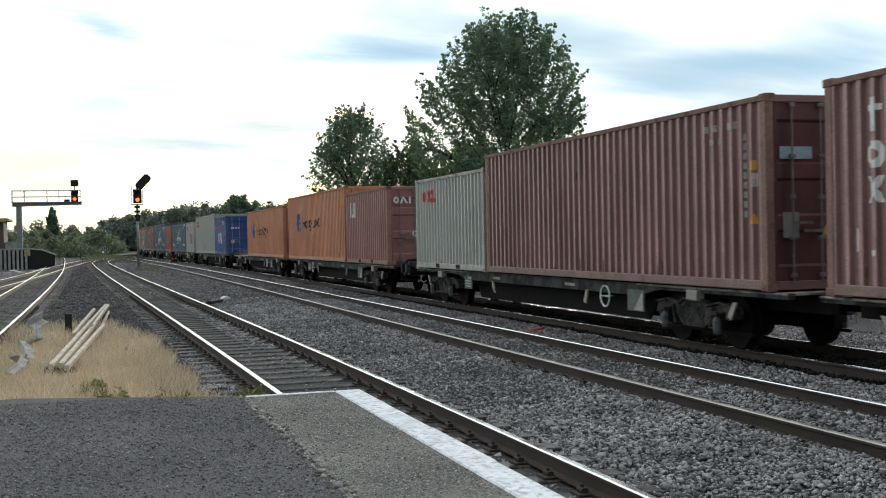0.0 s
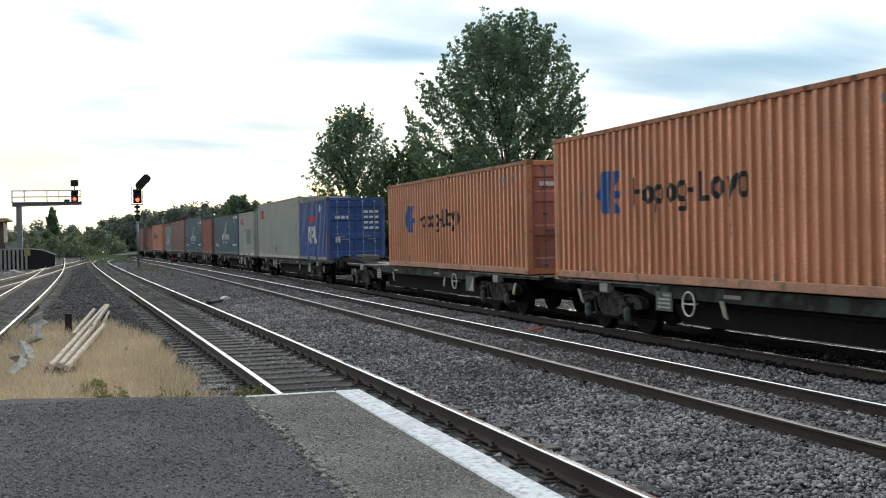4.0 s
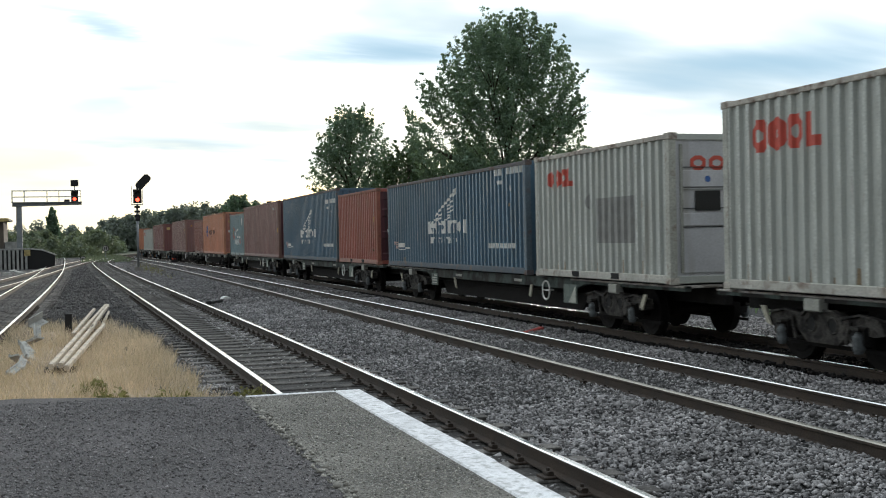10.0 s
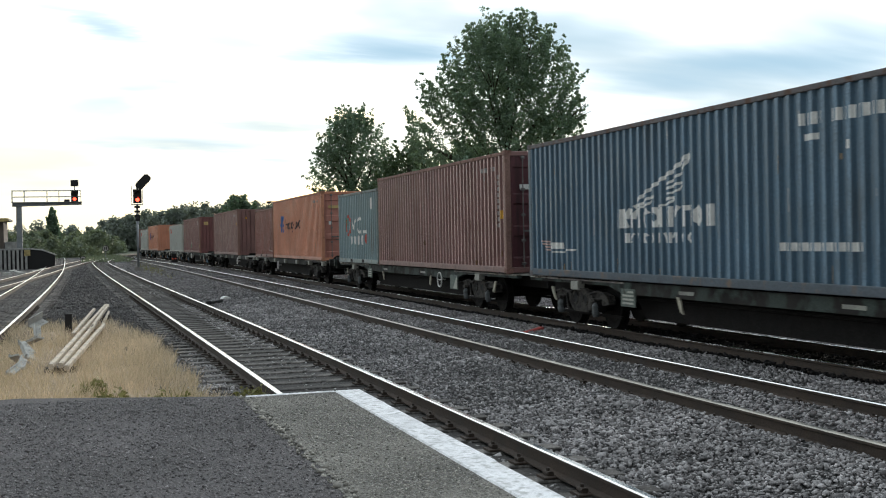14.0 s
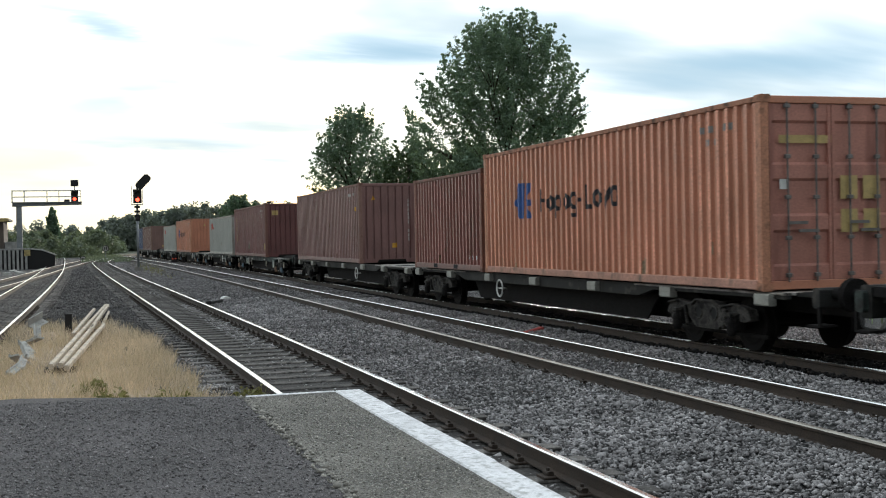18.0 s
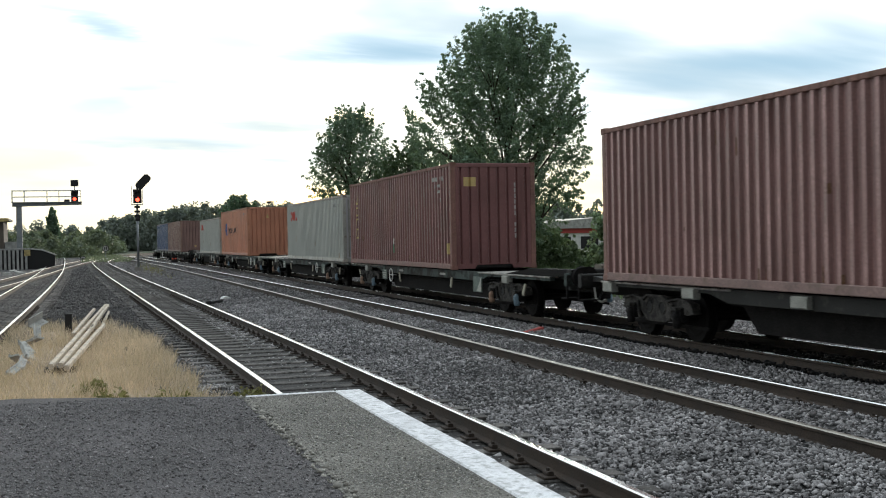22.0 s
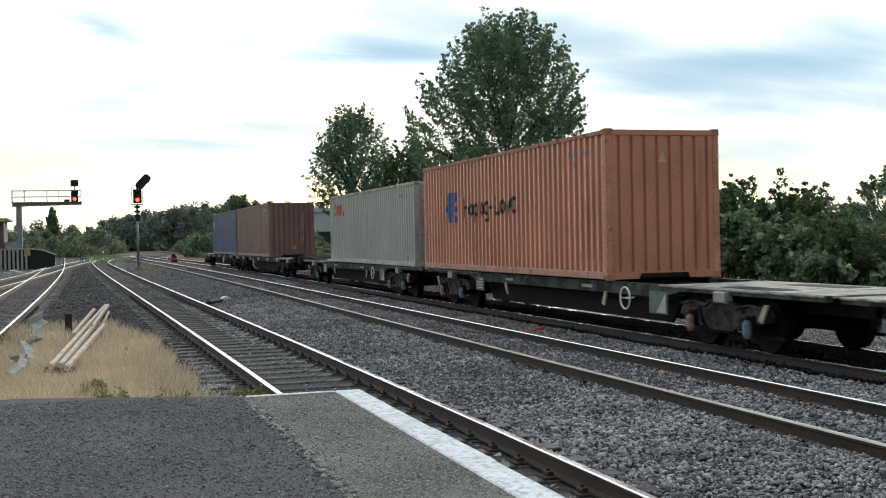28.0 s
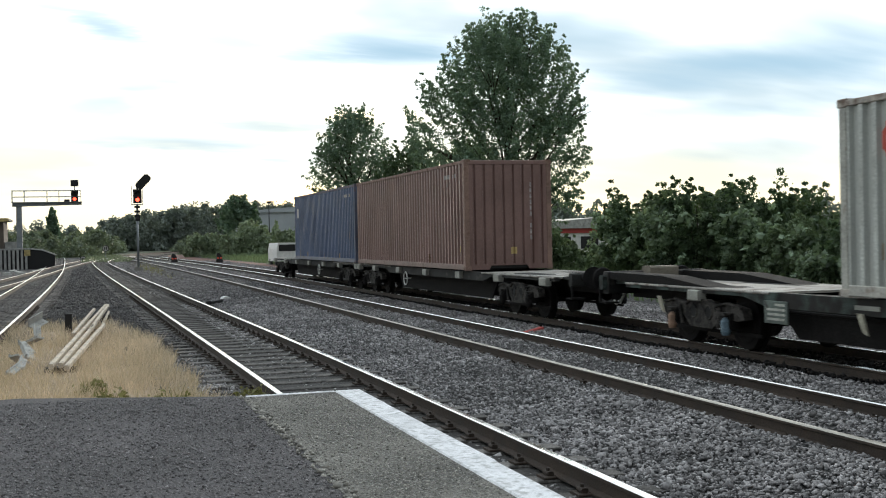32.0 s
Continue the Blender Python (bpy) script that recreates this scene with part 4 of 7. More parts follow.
def build_stones():
    f = eased([(3.06, -40), (3.05, -10), (3.045, 8), (3.01, 16), (2.82, 30), (2.54, 47), (2.24, 65), (1.98, 85)])

    def keep(x, y):
        c = np.array([f(v)[0].x for v in y])
        r = np.random.default_rng(3).random(len(x))
        ok = (np.abs(x - c) > 0.95) | ((np.abs(x - c) < 0.66) & (r < 0.13))
        for rail in (X_MAIN - 0.7525, X_MAIN + 0.7525, X_TRAIN - 0.7525, X_TRAIN + 0.7525):
            ok &= np.abs(x - rail) > 0.10
        ok &= (np.abs(x - X_MAIN) > 0.65) | (r < 0.62)
        ok &= (np.abs(x - X_TRAIN) > 1.06) | (r < 0.05)
        return ok & ((x > 2.0) | (y > P_END + 0.8))

    def wedge(x, y):
        return keep(x, y) & (x < 0.9 * y + 0.4)

    # where the shade-coloured stones lie: clear of both rails of the train's track
    def oily(x, y):
        ok = (np.abs(np.abs(x - X_TRAIN) - 0.7525) > 0.09)
        return ok & (x < 0.9 * y + 0.4)

    lab = "loose grey crushed ballast stones"
    scatter_stones("ballast_stones", lab, 2.0, 11.2, 6.5, 13, 46000, 0.0385, 1, wedge, 0.012)
    scatter_stones("ballast_stones", lab, 1.0, 15.0, 13, 22, 52000, 0.0465, 2, wedge, 0.012)
    scatter_stones("ballast_stones", lab, 3.0, 15.5, 22, 38, 56000, 0.053, 3, keep, 0.012)
    scatter_stones("ballast_stones", "dirty dark ballast stones between the tracks", -1.2, 2.2, 20, 38, 17000, 0.052, 5, keep, 0.012, "dirty_stone")
    scatter_stones("ballast_stones", lab, 2.2, 14.5, 38, 70, 36000, 0.070, 4, keep, 0.010, "mid_stone")
    scatter_stones("ballast_stones", lab, 2.2, 14.0, 70, 125, 24000, 0.10, 8, keep, 0.010, "mid_stone")
    scatter_stones("ballast_stones", "dirty dark ballast stones between the tracks", -3.4, 2.2, 38, 112, 24000, 0.08, 6, keep, 0.010, "dirty_stone")
    scatter_stones("oily_stones", "dark ballast stones blackened for the shade under the train", X_TRAIN - 1.14, X_TRAIN + 1.45, 11, 42, 18500, 0.07, 7, oily, 0.045, "shade_stone")

    def on_asphalt(x, y):
        return (y < P_END + 0.3 - 0.35 * np.maximum(0, x)) & (x > -0.10 * y - 0.2)

    scatter_stones("asphalt_chips", "worn stone chippings in the platform asphalt", -0.9, 0.90, 3.4, 7.5, 30000, 0.0115, 11, on_asphalt, 0.0, "chip", P_Z - 0.005, "asphalt")
    scatter_stones("edge_crumbs", "pale broken crumbs along the edge of the paving", 0.895, 0.955, 3.4, 7.1, 420, 0.026, 13, None, 0.0, "pale_chip", P_Z - 0.004, "paving")
    scatter_stones("paving_chips", "worn pale chippings in the platform paving", 0.94, 1.47, 3.4, 7.0, 9000, 0.0095, 12, None, 0.0, "pale_chip", P_Z - 0.001, "paving")


build_ground()
build_ballast()
build_track_dirt()
build_tracks()
build_platform()
build_planting()
build_woods()
build_stones()


# ---------------------------------------------------------------- signals and lineside things
def signal_head(parent, x, y, z, plate=True):
    """A two-lens colour-light head facing the platform (-y)."""
    s = Shape().box(x - 0.30, x + 0.30, y, y + 0.28, z, z + 1.02, c=0.04)
    h = part("signal_head", s, M["black"], parent, "black signal head")
    for zz, m, lab in ((0.25, M["red_lamp"], "lit red lens"), (0.70, M["dark"], "unlit lens")):
        part("lens", Shape().tube((x, y - 0.012, z + zz), (x, y + 0.03, z + zz), 0.14, seg=20), m, h, lab)
        hood = Shape()
        for i in range(9):
            a0, a1 = math.pi * (i / 9), math.pi * ((i + 1) / 9)
            c = [(x + 0.19 * math.cos(a), z + zz + 0.19 * math.sin(a)) for a in (a0, a1)]
            hood.face([(c[0][0], y, c[0][1]), (c[1][0], y, c[1][1]), (c[1][0], y - 0.22, c[1][1]), (c[0][0], y - 0.22, c[0][1])])
        part("hood", hood, M["black"], h)
    return h


def build_signals():
    th = thing("signal_post", "grey railway signal post with a red light and slanted indicator", "railway signal", m=Matrix.Translation((4.0, 88, -0.25)))
    part("post", Shape().tube((0, 0.25, 0), (0, 0.25, 5.0), 0.085, seg=12), M["steel"], th, smooth=True)
    part("base", Shape().box(-0.3, 0.3, -0.05, 0.55, 0, 0.35, c=0.03), M["concrete"], th)
    signal_head(th, 0.02, 0, 5.05)
    for z in (4.05, 4.35, 4.7):
        part("bracket", Shape().box(-0.20, 0.20, 0.05, 0.4, z, z + 0.16, c=0.03), M["black"], th)
    part("cable_box", Shape().box(-0.17, 0.17, 0.0, 0.2, 3.75, 4.05, c=0.03), M["black"], th)
    arm = part("junction_indicator", Shape().prism([(-0.30, -0.45), (-0.17, -0.62), (0.17, -0.62), (0.30, -0.45), (0.30, 0.45), (0.17, 0.62), (-0.17, 0.62), (-0.30, 0.45)], 1, -0.05, 0.2), M["black"], th, "black junction indicator arm")
    arm.matrix_local = Matrix.Translation((0.45, 0, 6.62)) @ Matrix.Rotation(radians(44), 4, "Y")
    part("indicator_stem", Shape().box(-0.05, 0.05, 0.05, 0.15, 6.0, 6.4), M["steel"], th)
    for sx in (-0.38, 0.40):
        part("side_rail", Shape().tube((sx, 0.35, 5.0), (sx, 0.35, 6.35), 0.018, seg=6), M["steel"], th)
    part("ladder_plate", Shape().box(-0.42, 0.42, 0.28, 0.75, 4.93, 4.98), M["steel"], th)
    gx, gy = -5.15, 108.0
    g = thing("signal_gantry", "grey cantilever signal gantry with a handrail and a red light", "signal gantry", m=Matrix.Translation((gx, gy, -0.3)))
    part("column", Shape().box(-0.24, 0.24, -0.24, 0.24, 0, 5.55, c=0.03), M["steel"], g)
    part("footing", Shape().box(-0.8, 0.8, -0.7, 0.7, 0, 0.45, c=0.04), M["concrete"], g)
    part("beam", Shape().prism([(-0.55, 5.55), (5.25, 5.68), (5.25, 5.85), (-0.55, 5.88)], 1, -0.35, 0.35), M["steel"], g, "tapered cantilever beam")
    part("walkway", Shape().box(-0.6, 5.3, -0.6, 0.6, 5.88, 5.94), M["steel"], g)
    for yy in (-0.58, 0.58):
        for x in (-0.55, 0.45, 2.35, 3.35, 5.2):
            part("rail_post", Shape().tube((x, yy, 5.9), (x, yy, 6.95), 0.022, seg=6), M["steel"], g)
        for z in (6.40, 6.94):
            part("handrail", Shape().tube((-0.55, yy, z), (5.2, yy, z), 0.022, seg=6), M["steel"], g)
    for x in (-0.55,):
        part("handrail", Shape().tube((x, -0.58, 6.94), (x, 0.58, 6.94), 0.022, seg=6), M["steel"], g)
    signal_head(g, 4.68, -0.55, 5.92)
    part("route_indicator", Shape().box(4.36, 5.02, -0.55, -0.2, 7.30, 7.86, c=0.03), M["black"], g, "black route indicator box")
    part("indicator_stem", Shape().box(4.64, 4.72, -0.45, -0.35, 6.9, 7.32), M["steel"], g)
    part("junction_box", Shape().box(3.8, 4.25, -0.5, -0.2, 5.94, 6.14, c=0.02), M["black"], g)
    for x, y in ((8.57, 115.0), (12.57, 112.0)):
        d = thing("ground_signal", "small black ground signal with red lights beside the track", "railway signal", "ground signals", m=Matrix.Translation((x, y, -0.30)))
        part("plinth", Shape().box(-0.32, 0.32, -0.2, 0.2, 0, 0.42, c=0.02), M["black"], d)
        part("lamp_case", Shape().prism([(-0.26, 0.42), (0.26, 0.42), (0.26, 0.75), (0.02, 1.05), (-0.20, 1.05), (-0.26, 0.9)], 1, -0.15, 0.1), M["black"], d)
        for sx, z in ((-0.14, 0.58), (0.14, 0.58)):
            part("lens", Shape().tube((sx, -0.17, z), (sx, -0.14, z), 0.07, seg=12), M["dim_red"], d, "small dim red light")
    for x, y, z, r in ((2.88, 150, 1.27, 0.36), (0.16, 146, 0.05, 0.34)):
        d = thing("speed_sign", "round grey speed sign on a short post beside the track", "sign", "round signs", m=Matrix.Translation((x, y, -0.3)))
        part("post", Shape().tube((0, 0.05, 0), (0, 0.05, z + 0.3), 0.04, seg=8), M["steel"], d)
        disc = part("disc", Shape().tube((0, 0, z + 0.3), (0, 0.03, z + 0.3), r, seg=24), M["trough"], d)
        part("rim", Shape().torus((0, -0.005, z + 0.3), r, 0.035, 1, 24, 6), M["black"], disc)
        for sx in (-0.11, 0.11):
            part("sign_bar", Shape().box(sx - 0.06, sx + 0.06, -0.012, -0.002, z + 0.14, z + 0.46), M["black"], disc)


def build_left_side():
    b = thing("lineside_building", "low brown brick building with a flat overhanging roof", "building", m=Matrix.Translation((-9.45, 112, -0.4)))
    part("wall", Shape().box(-3, 2.75, 0, 6, 0, 4.5), M["brick"], b)
    part("roof", Shape().box(-3.3, 3.2, -0.5, 6.5, 4.5, 4.72, c=0.04), M["dark"], b)
    part("fascia", Shape().box(-3.32, 3.22, -0.54, -0.5, 4.44, 4.74), M["yellow"], b, "pale yellow roof edge")
    part("lean_to", Shape().box(2.8, 4.1, 0.5, 5, 0, 2.6), M["fence"], b)
    f = thing("board_fence", "fence of pale upright boards with dark gaps and a sloping end", "fence", m=Matrix.Translation((-9.4, 105.5, -0.4)))
    for i in range(15):
        x = i * 0.34
        part("board", Shape().box(x, x + 0.19, 0, 0.06, 0, 1.9, c=0.008), M["fence"], f)
    part("top_rail", Shape().box(-0.2, 5.2, -0.05, 0.12, 1.9, 2.0, c=0.01), M["fence"], f)
    part("back_panel", Shape().box(-0.2, 5.1, 0.3, 0.36, 0, 1.85), M["black"], f)
    part("sloping_end", Shape().prism([(5.1, 0), (7.2, 0), (7.2, 1.35), (6.1, 1.8), (5.1, 1.9)], 1, 0.0, 1.2), M["black"], f, "dark sloping ramp end")
    part("ramp_coping", Shape().prism([(5.0, 1.9), (6.1, 1.8), (7.3, 1.35), (7.3, 1.43), (6.12, 1.9), (5.0, 2.0)], 1, -0.06, 1.3), M["fence"], f)
    part("notice", Shape().box(4.7, 5.2, -0.1, -0.06, 1.35, 1.85), M["yellow"], f, "small yellow notice")
    g = thing("girder_bridge", "low dark girder bridge beyond the far junction", "bridge", m=Matrix.Translation((1.25, 240, -0.4)))
    part("girder", Shape().box(-2.1, 2.1, -0.3, 0.3, 2.15, 2.95, c=0.03), M["dark"], g)
    for px in (-1.95, 1.95):
        part("pier", Shape().box(px - 0.25, px + 0.25, -0.3, 0.3, 0, 2.15, c=0.03), M["brick"], g)
    rr = random.Random(21)
    for i in range(7):
        x, y = -4.6 + rr.uniform(-0.9, 1.6), 92 + rr.uniform(-6, 8)
        s = Shape().box(-0.25, 0.25, -0.2, 0.2, 0, rr.uniform(0.12, 0.3), c=0.05)
        whole("rubble_block", s, M["trough"], "pale broken rubble lump beside the track", "rubble", "rubble by the gantry").matrix_world = pose(x, y, -0.3, rr.uniform(-9, 9), rr.uniform(-9, 9), rr.uniform(0, 180))


def plank(a, b, w, t, z):
    a, b = Vector((*a, z)), Vector((*b, z + 0.02))
    L = (b - a).length
    ob = whole("timber_plank", Shape().box(-w / 2, w / 2, 0, L, 0, t, c=0.01), M["timber"], "long pale weathered timber laid on dry grass", "plank", "pile of timbers")
    d = b - a
    ob.matrix_world = Matrix.Translation(a) @ Matrix.Rotation(math.atan2(-d.x, d.y), 4, "Z")
    return ob


def build_heap():
    plank((-0.49, 18.7), (0.67, 36.6), 0.074, 0.082, -0.05)
    plank((-0.35, 18.8), (0.22, 27.4), 0.074, 0.082, -0.05)
    plank((-0.26, 18.5), (0.46, 27.8), 0.076, 0.082, -0.06)
    plank((-0.21, 25.2), (0.31, 34.6), 0.074, 0.082, -0.06)
    plank((0.16, 26.6), (0.73, 36.3), 0.074, 0.082, -0.05)
    plank((0.40, 28.0), (0.70, 34.2), 0.055, 0.070, -0.12)
    rr = random.Random(4)
    for i, y in enumerate((19.2, 23.0, 27.2, 32.5)):
        x = -0.36 + 0.064 * (y - 19)
        ob = whole("timber_bearer", Shape().box(-0.24, 0.24, -0.09, 0.09, 0, 0.145, c=0.015), M["sleeper"], "dark rotten timber bearer under the planks", "timber", "bearers")
        ob.matrix_world = pose(x, y, -0.21, 0, 0, rr.uniform(-12, 12))
    p = thing("marker_post", "short black square post in the grass", "post", m=Matrix.Translation((-0.31, 27.0, -0.25)))
    part("shaft", Shape().box(-0.075, 0.075, -0.06, 0.06, 0, 0.54, c=0.01), M["black"], p)
    part("cap", Shape().box(-0.085, 0.085, -0.075, 0.075, 0.54, 0.57, c=0.01), M["black"], p)
    spots = [(-0.98, 28.0, 0.44, 0.46, 20, 22), (-0.90, 25.6, 0.24, 0.30, 35, -14), (-0.92, 24.0, 0.34, 0.12, -18, 8), (-0.98, 22.2, 0.28, 0.20, 25, -12),
             (-0.93, 21.2, 0.42, 0.18, 24, 20), (-0.99, 20.0, 0.36, 0.12, -28, -12), (-0.94, 19.4, 0.26, 0.16, 15, 25), (-1.00, 18.6, 0.26, 0.10, 12, 18)]
    for x, y, w, h, rx, ry in spots:
        w, h = w * 0.48, h * 0.48
        s = Shape().box(-w / 2, w / 2, -0.22, 0.22, 0, 0.03, c=0.006).box(-w / 2, -w / 2 + 0.03, -0.22, 0.22, 0.03, h, c=0.006)
        ob = whole("cable_trough", s, M["trough"], "broken pale grey cable trough piece in dry grass", "cable trough", "broken cable troughs")
        ob.matrix_world = pose(x, y, -0.05 + h * 0.4, rx, ry, rr.uniform(-40, 40))
    s = Shape().box(-0.05, 0.05, 0, 1.5, 0, 0.05, c=0.01)
    for i, (x, y) in enumerate(((-1.75, 21.5), (-1.6, 24.5))):
        whole("rusty_bar", s, M["red_band"], "rust-red steel bar beside the rails", "steel bar", "scrap").matrix_world = pose(x, y, -0.17, 0, 0, 72 + 6 * i)
    whole("scrap_rail", Shape().box(-0.05, 0.05, -0.55, 0.55, 0, 0.07, c=0.015), M["red_band"], "short rust-red scrap between the tracks", "scrap", "scrap").matrix_world = pose(8.75, 22.2, -0.17, 4, 0, -52)
    whole("scrap_timber", Shape().box(-0.09, 0.09, -0.5, 0.5, 0, 0.09, c=0.02), M["dark"], "dark scrap of timber on the ballast", "scrap", "scrap").matrix_world = pose(4.15, 38.6, -0.17, 0, 0, -28)
    whole("white_bag", Shape().prism([(-0.16, 0), (0.16, 0), (0.12, 0.05), (0.01, 0.09), (-0.1, 0.06)], 1, -0.13, 0.13), M["white"], "small white scrap lying on the ballast", "litter").matrix_world = pose(4.9, 42.0, -0.2, 0, 0, 20)


def blades(rng, P, height, width, lean):
    n = len(P)
    a = rng.uniform(0, 6.283, n)
    d = np.stack([np.cos(a), np.sin(a), np.zeros(n)], 1)
    h = height * rng.uniform(0.5, 1.2, n)
    tip = P + d * (lean * h * rng.uniform(0.2, 1.0, n))[:, None] + np.array([0, 0, 1.0]) * h[:, None]
    b = rng.uniform(0, 6.283, n)
    s = np.stack([np.cos(b), np.sin(b), np.zeros(n)], 1) * width
    mid = (P + tip) / 2 + np.array([0, 0, 0.06]) * h[:, None]
    V = np.stack([P - s, P + s, mid + s * 0.7, tip, mid - s * 0.7], 1)
    F = (np.array([[0, 1, 2], [0, 2, 4], [4, 2, 3]])[None] + 5 * np.arange(n)[:, None, None]).reshape(-1, 3)
    return V.reshape(-1, 3), F


def build_grass():
    rng = np.random.default_rng(77)
    n = 62000
    x, y = rng.uniform(-1.9, 1.75, n), 7.7 + rng.random(n) ** 1.1 * 23
    edge = 1.56 - 0.016 * (y - 12) + 0.10 * np.sin(y * 1.9) - 0.045 * np.maximum(0, y - 24) ** 1.4
    thin = np.array([noise.noise((a * 1.2, b * 0.6, 4)) for a, b in zip(x, y)])
    ok = (x < edge) & (x > -1.25 - 0.02 * (y - 8)) & (rng.random(n) < 0.62 + 0.7 * thin) & (rng.random(n) < np.clip(1.7 - (y - 8) / 17, 0.2, 1))
    P = np.stack([x, y, np.full(n, -0.22)], 1)[ok]
    V, F = blades(rng, P, 0.27, 0.005, 0.9)
    tagged(new("dry_grass", bulk("dry_grass", V, F, M["grass_dry"])), "dry straw-coloured grass beyond the platform end", "grass", kind="stuff")
    s = Shape()
    for j in range(15):
        yy = 7.3 + j * 1.5
        s.v += [(-1.5, yy, -0.23), (-0.9, yy, -0.16), (0.3, yy, -0.15 - 0.002 * j), (1.32 - 0.012 * j - 0.012 * max(0, j - 9) ** 2, yy, -0.22)]
    for j in range(14):
        for i in range(3):
            s.f.append((4 * j + i, 4 * j + i + 1, 4 * j + i + 5, 4 * j + i + 4))
            s.m.append(0)
    whole("grass_bank", s, mat("dry_thatch", (0.42, 0.340, 0.275), 0.95, var=0.35, scale=2.5, fine=45, bump=0.8, strength=0.03), "dry matted earth under the straw grass", "ground", kind="structure", smooth=True)
    rr = random.Random(8)
    for k, (x, y, h) in enumerate(((-1.00, 12.4, 0.55), (-0.70, 12.6, 0.42), (0.98, 13.2, 0.42), (0.30, 14.5, 0.30), (0.80, 13.6, 0.30), (-1.2, 13.5, 0.45), (2.0, 14.6, 0.22), (0.1, 16.0, 0.28))):
        P = np.stack([rng.normal(0, 0.10, 90), rng.normal(0, 0.12, 90), np.zeros(90)], 1)
        V, F = blades(rng, P, h, 0.008, 0.5)
        w = thing("weed", "straggly green weed growing at the platform end", "weed", "weeds", m=Matrix.Translation((x, y, -0.22)))
        st = new("stalk_mass", bulk("stalk_mass", V, F, M["grass_green"]))
        st.parent = w
        cs = np.stack([rng.normal(0, 0.11, 26), rng.normal(0, 0.11, 26), rng.uniform(0.1, h, 26)], 1)
        V, F = leaf_cloud(rng, cs, np.full(26, 0.06), 5, 0.05)
        lf = new("leaf_mass", bulk("leaf_mass", V, F, M["grass_green"]))
        lf.parent = w
        st["kind"] = lf["kind"] = "stuff"
    n = 9000
    x, y = rng.uniform(12.8, 21, n), rng.uniform(20, 150, n)
    off = np.array([on_line(v)[0].x - X_TRAIN for v in y])
    P = np.stack([x + off + 3.3, y, np.full(n, -0.36)], 1)
    V, F = blades(rng, P, 0.75, 0.03, 0.5)
    tagged(new("verge_grass", bulk("verge_grass", V, F, M["leaf_light"])), "tall pale grass along the far verge", "grass", kind="stuff")
    P = np.stack([rng.uniform(0.0, 5.6, 2600), rng.uniform(132, 185, 2600), np.full(2600, -0.28)], 1)
    V, F = blades(rng, P, 0.55, 0.03, 0.5)
    tagged(new("junction_weeds", bulk("junction_weeds", V, F, M["leaf_scrub"])), "tall weeds round the far junction of the tracks", "grass", kind="stuff")
    P = np.stack([rng.normal(5.0, 0.45, 420), rng.normal(94, 10, 420), np.full(420, -0.25)], 1)
    V, F = blades(rng, P, 0.26, 0.02, 0.6)
    tagged(new("track_weeds", bulk("track_weeds", V, F, M["grass_green"])), "yellow-green weeds between the tracks near the signal", "grass", kind="stuff")


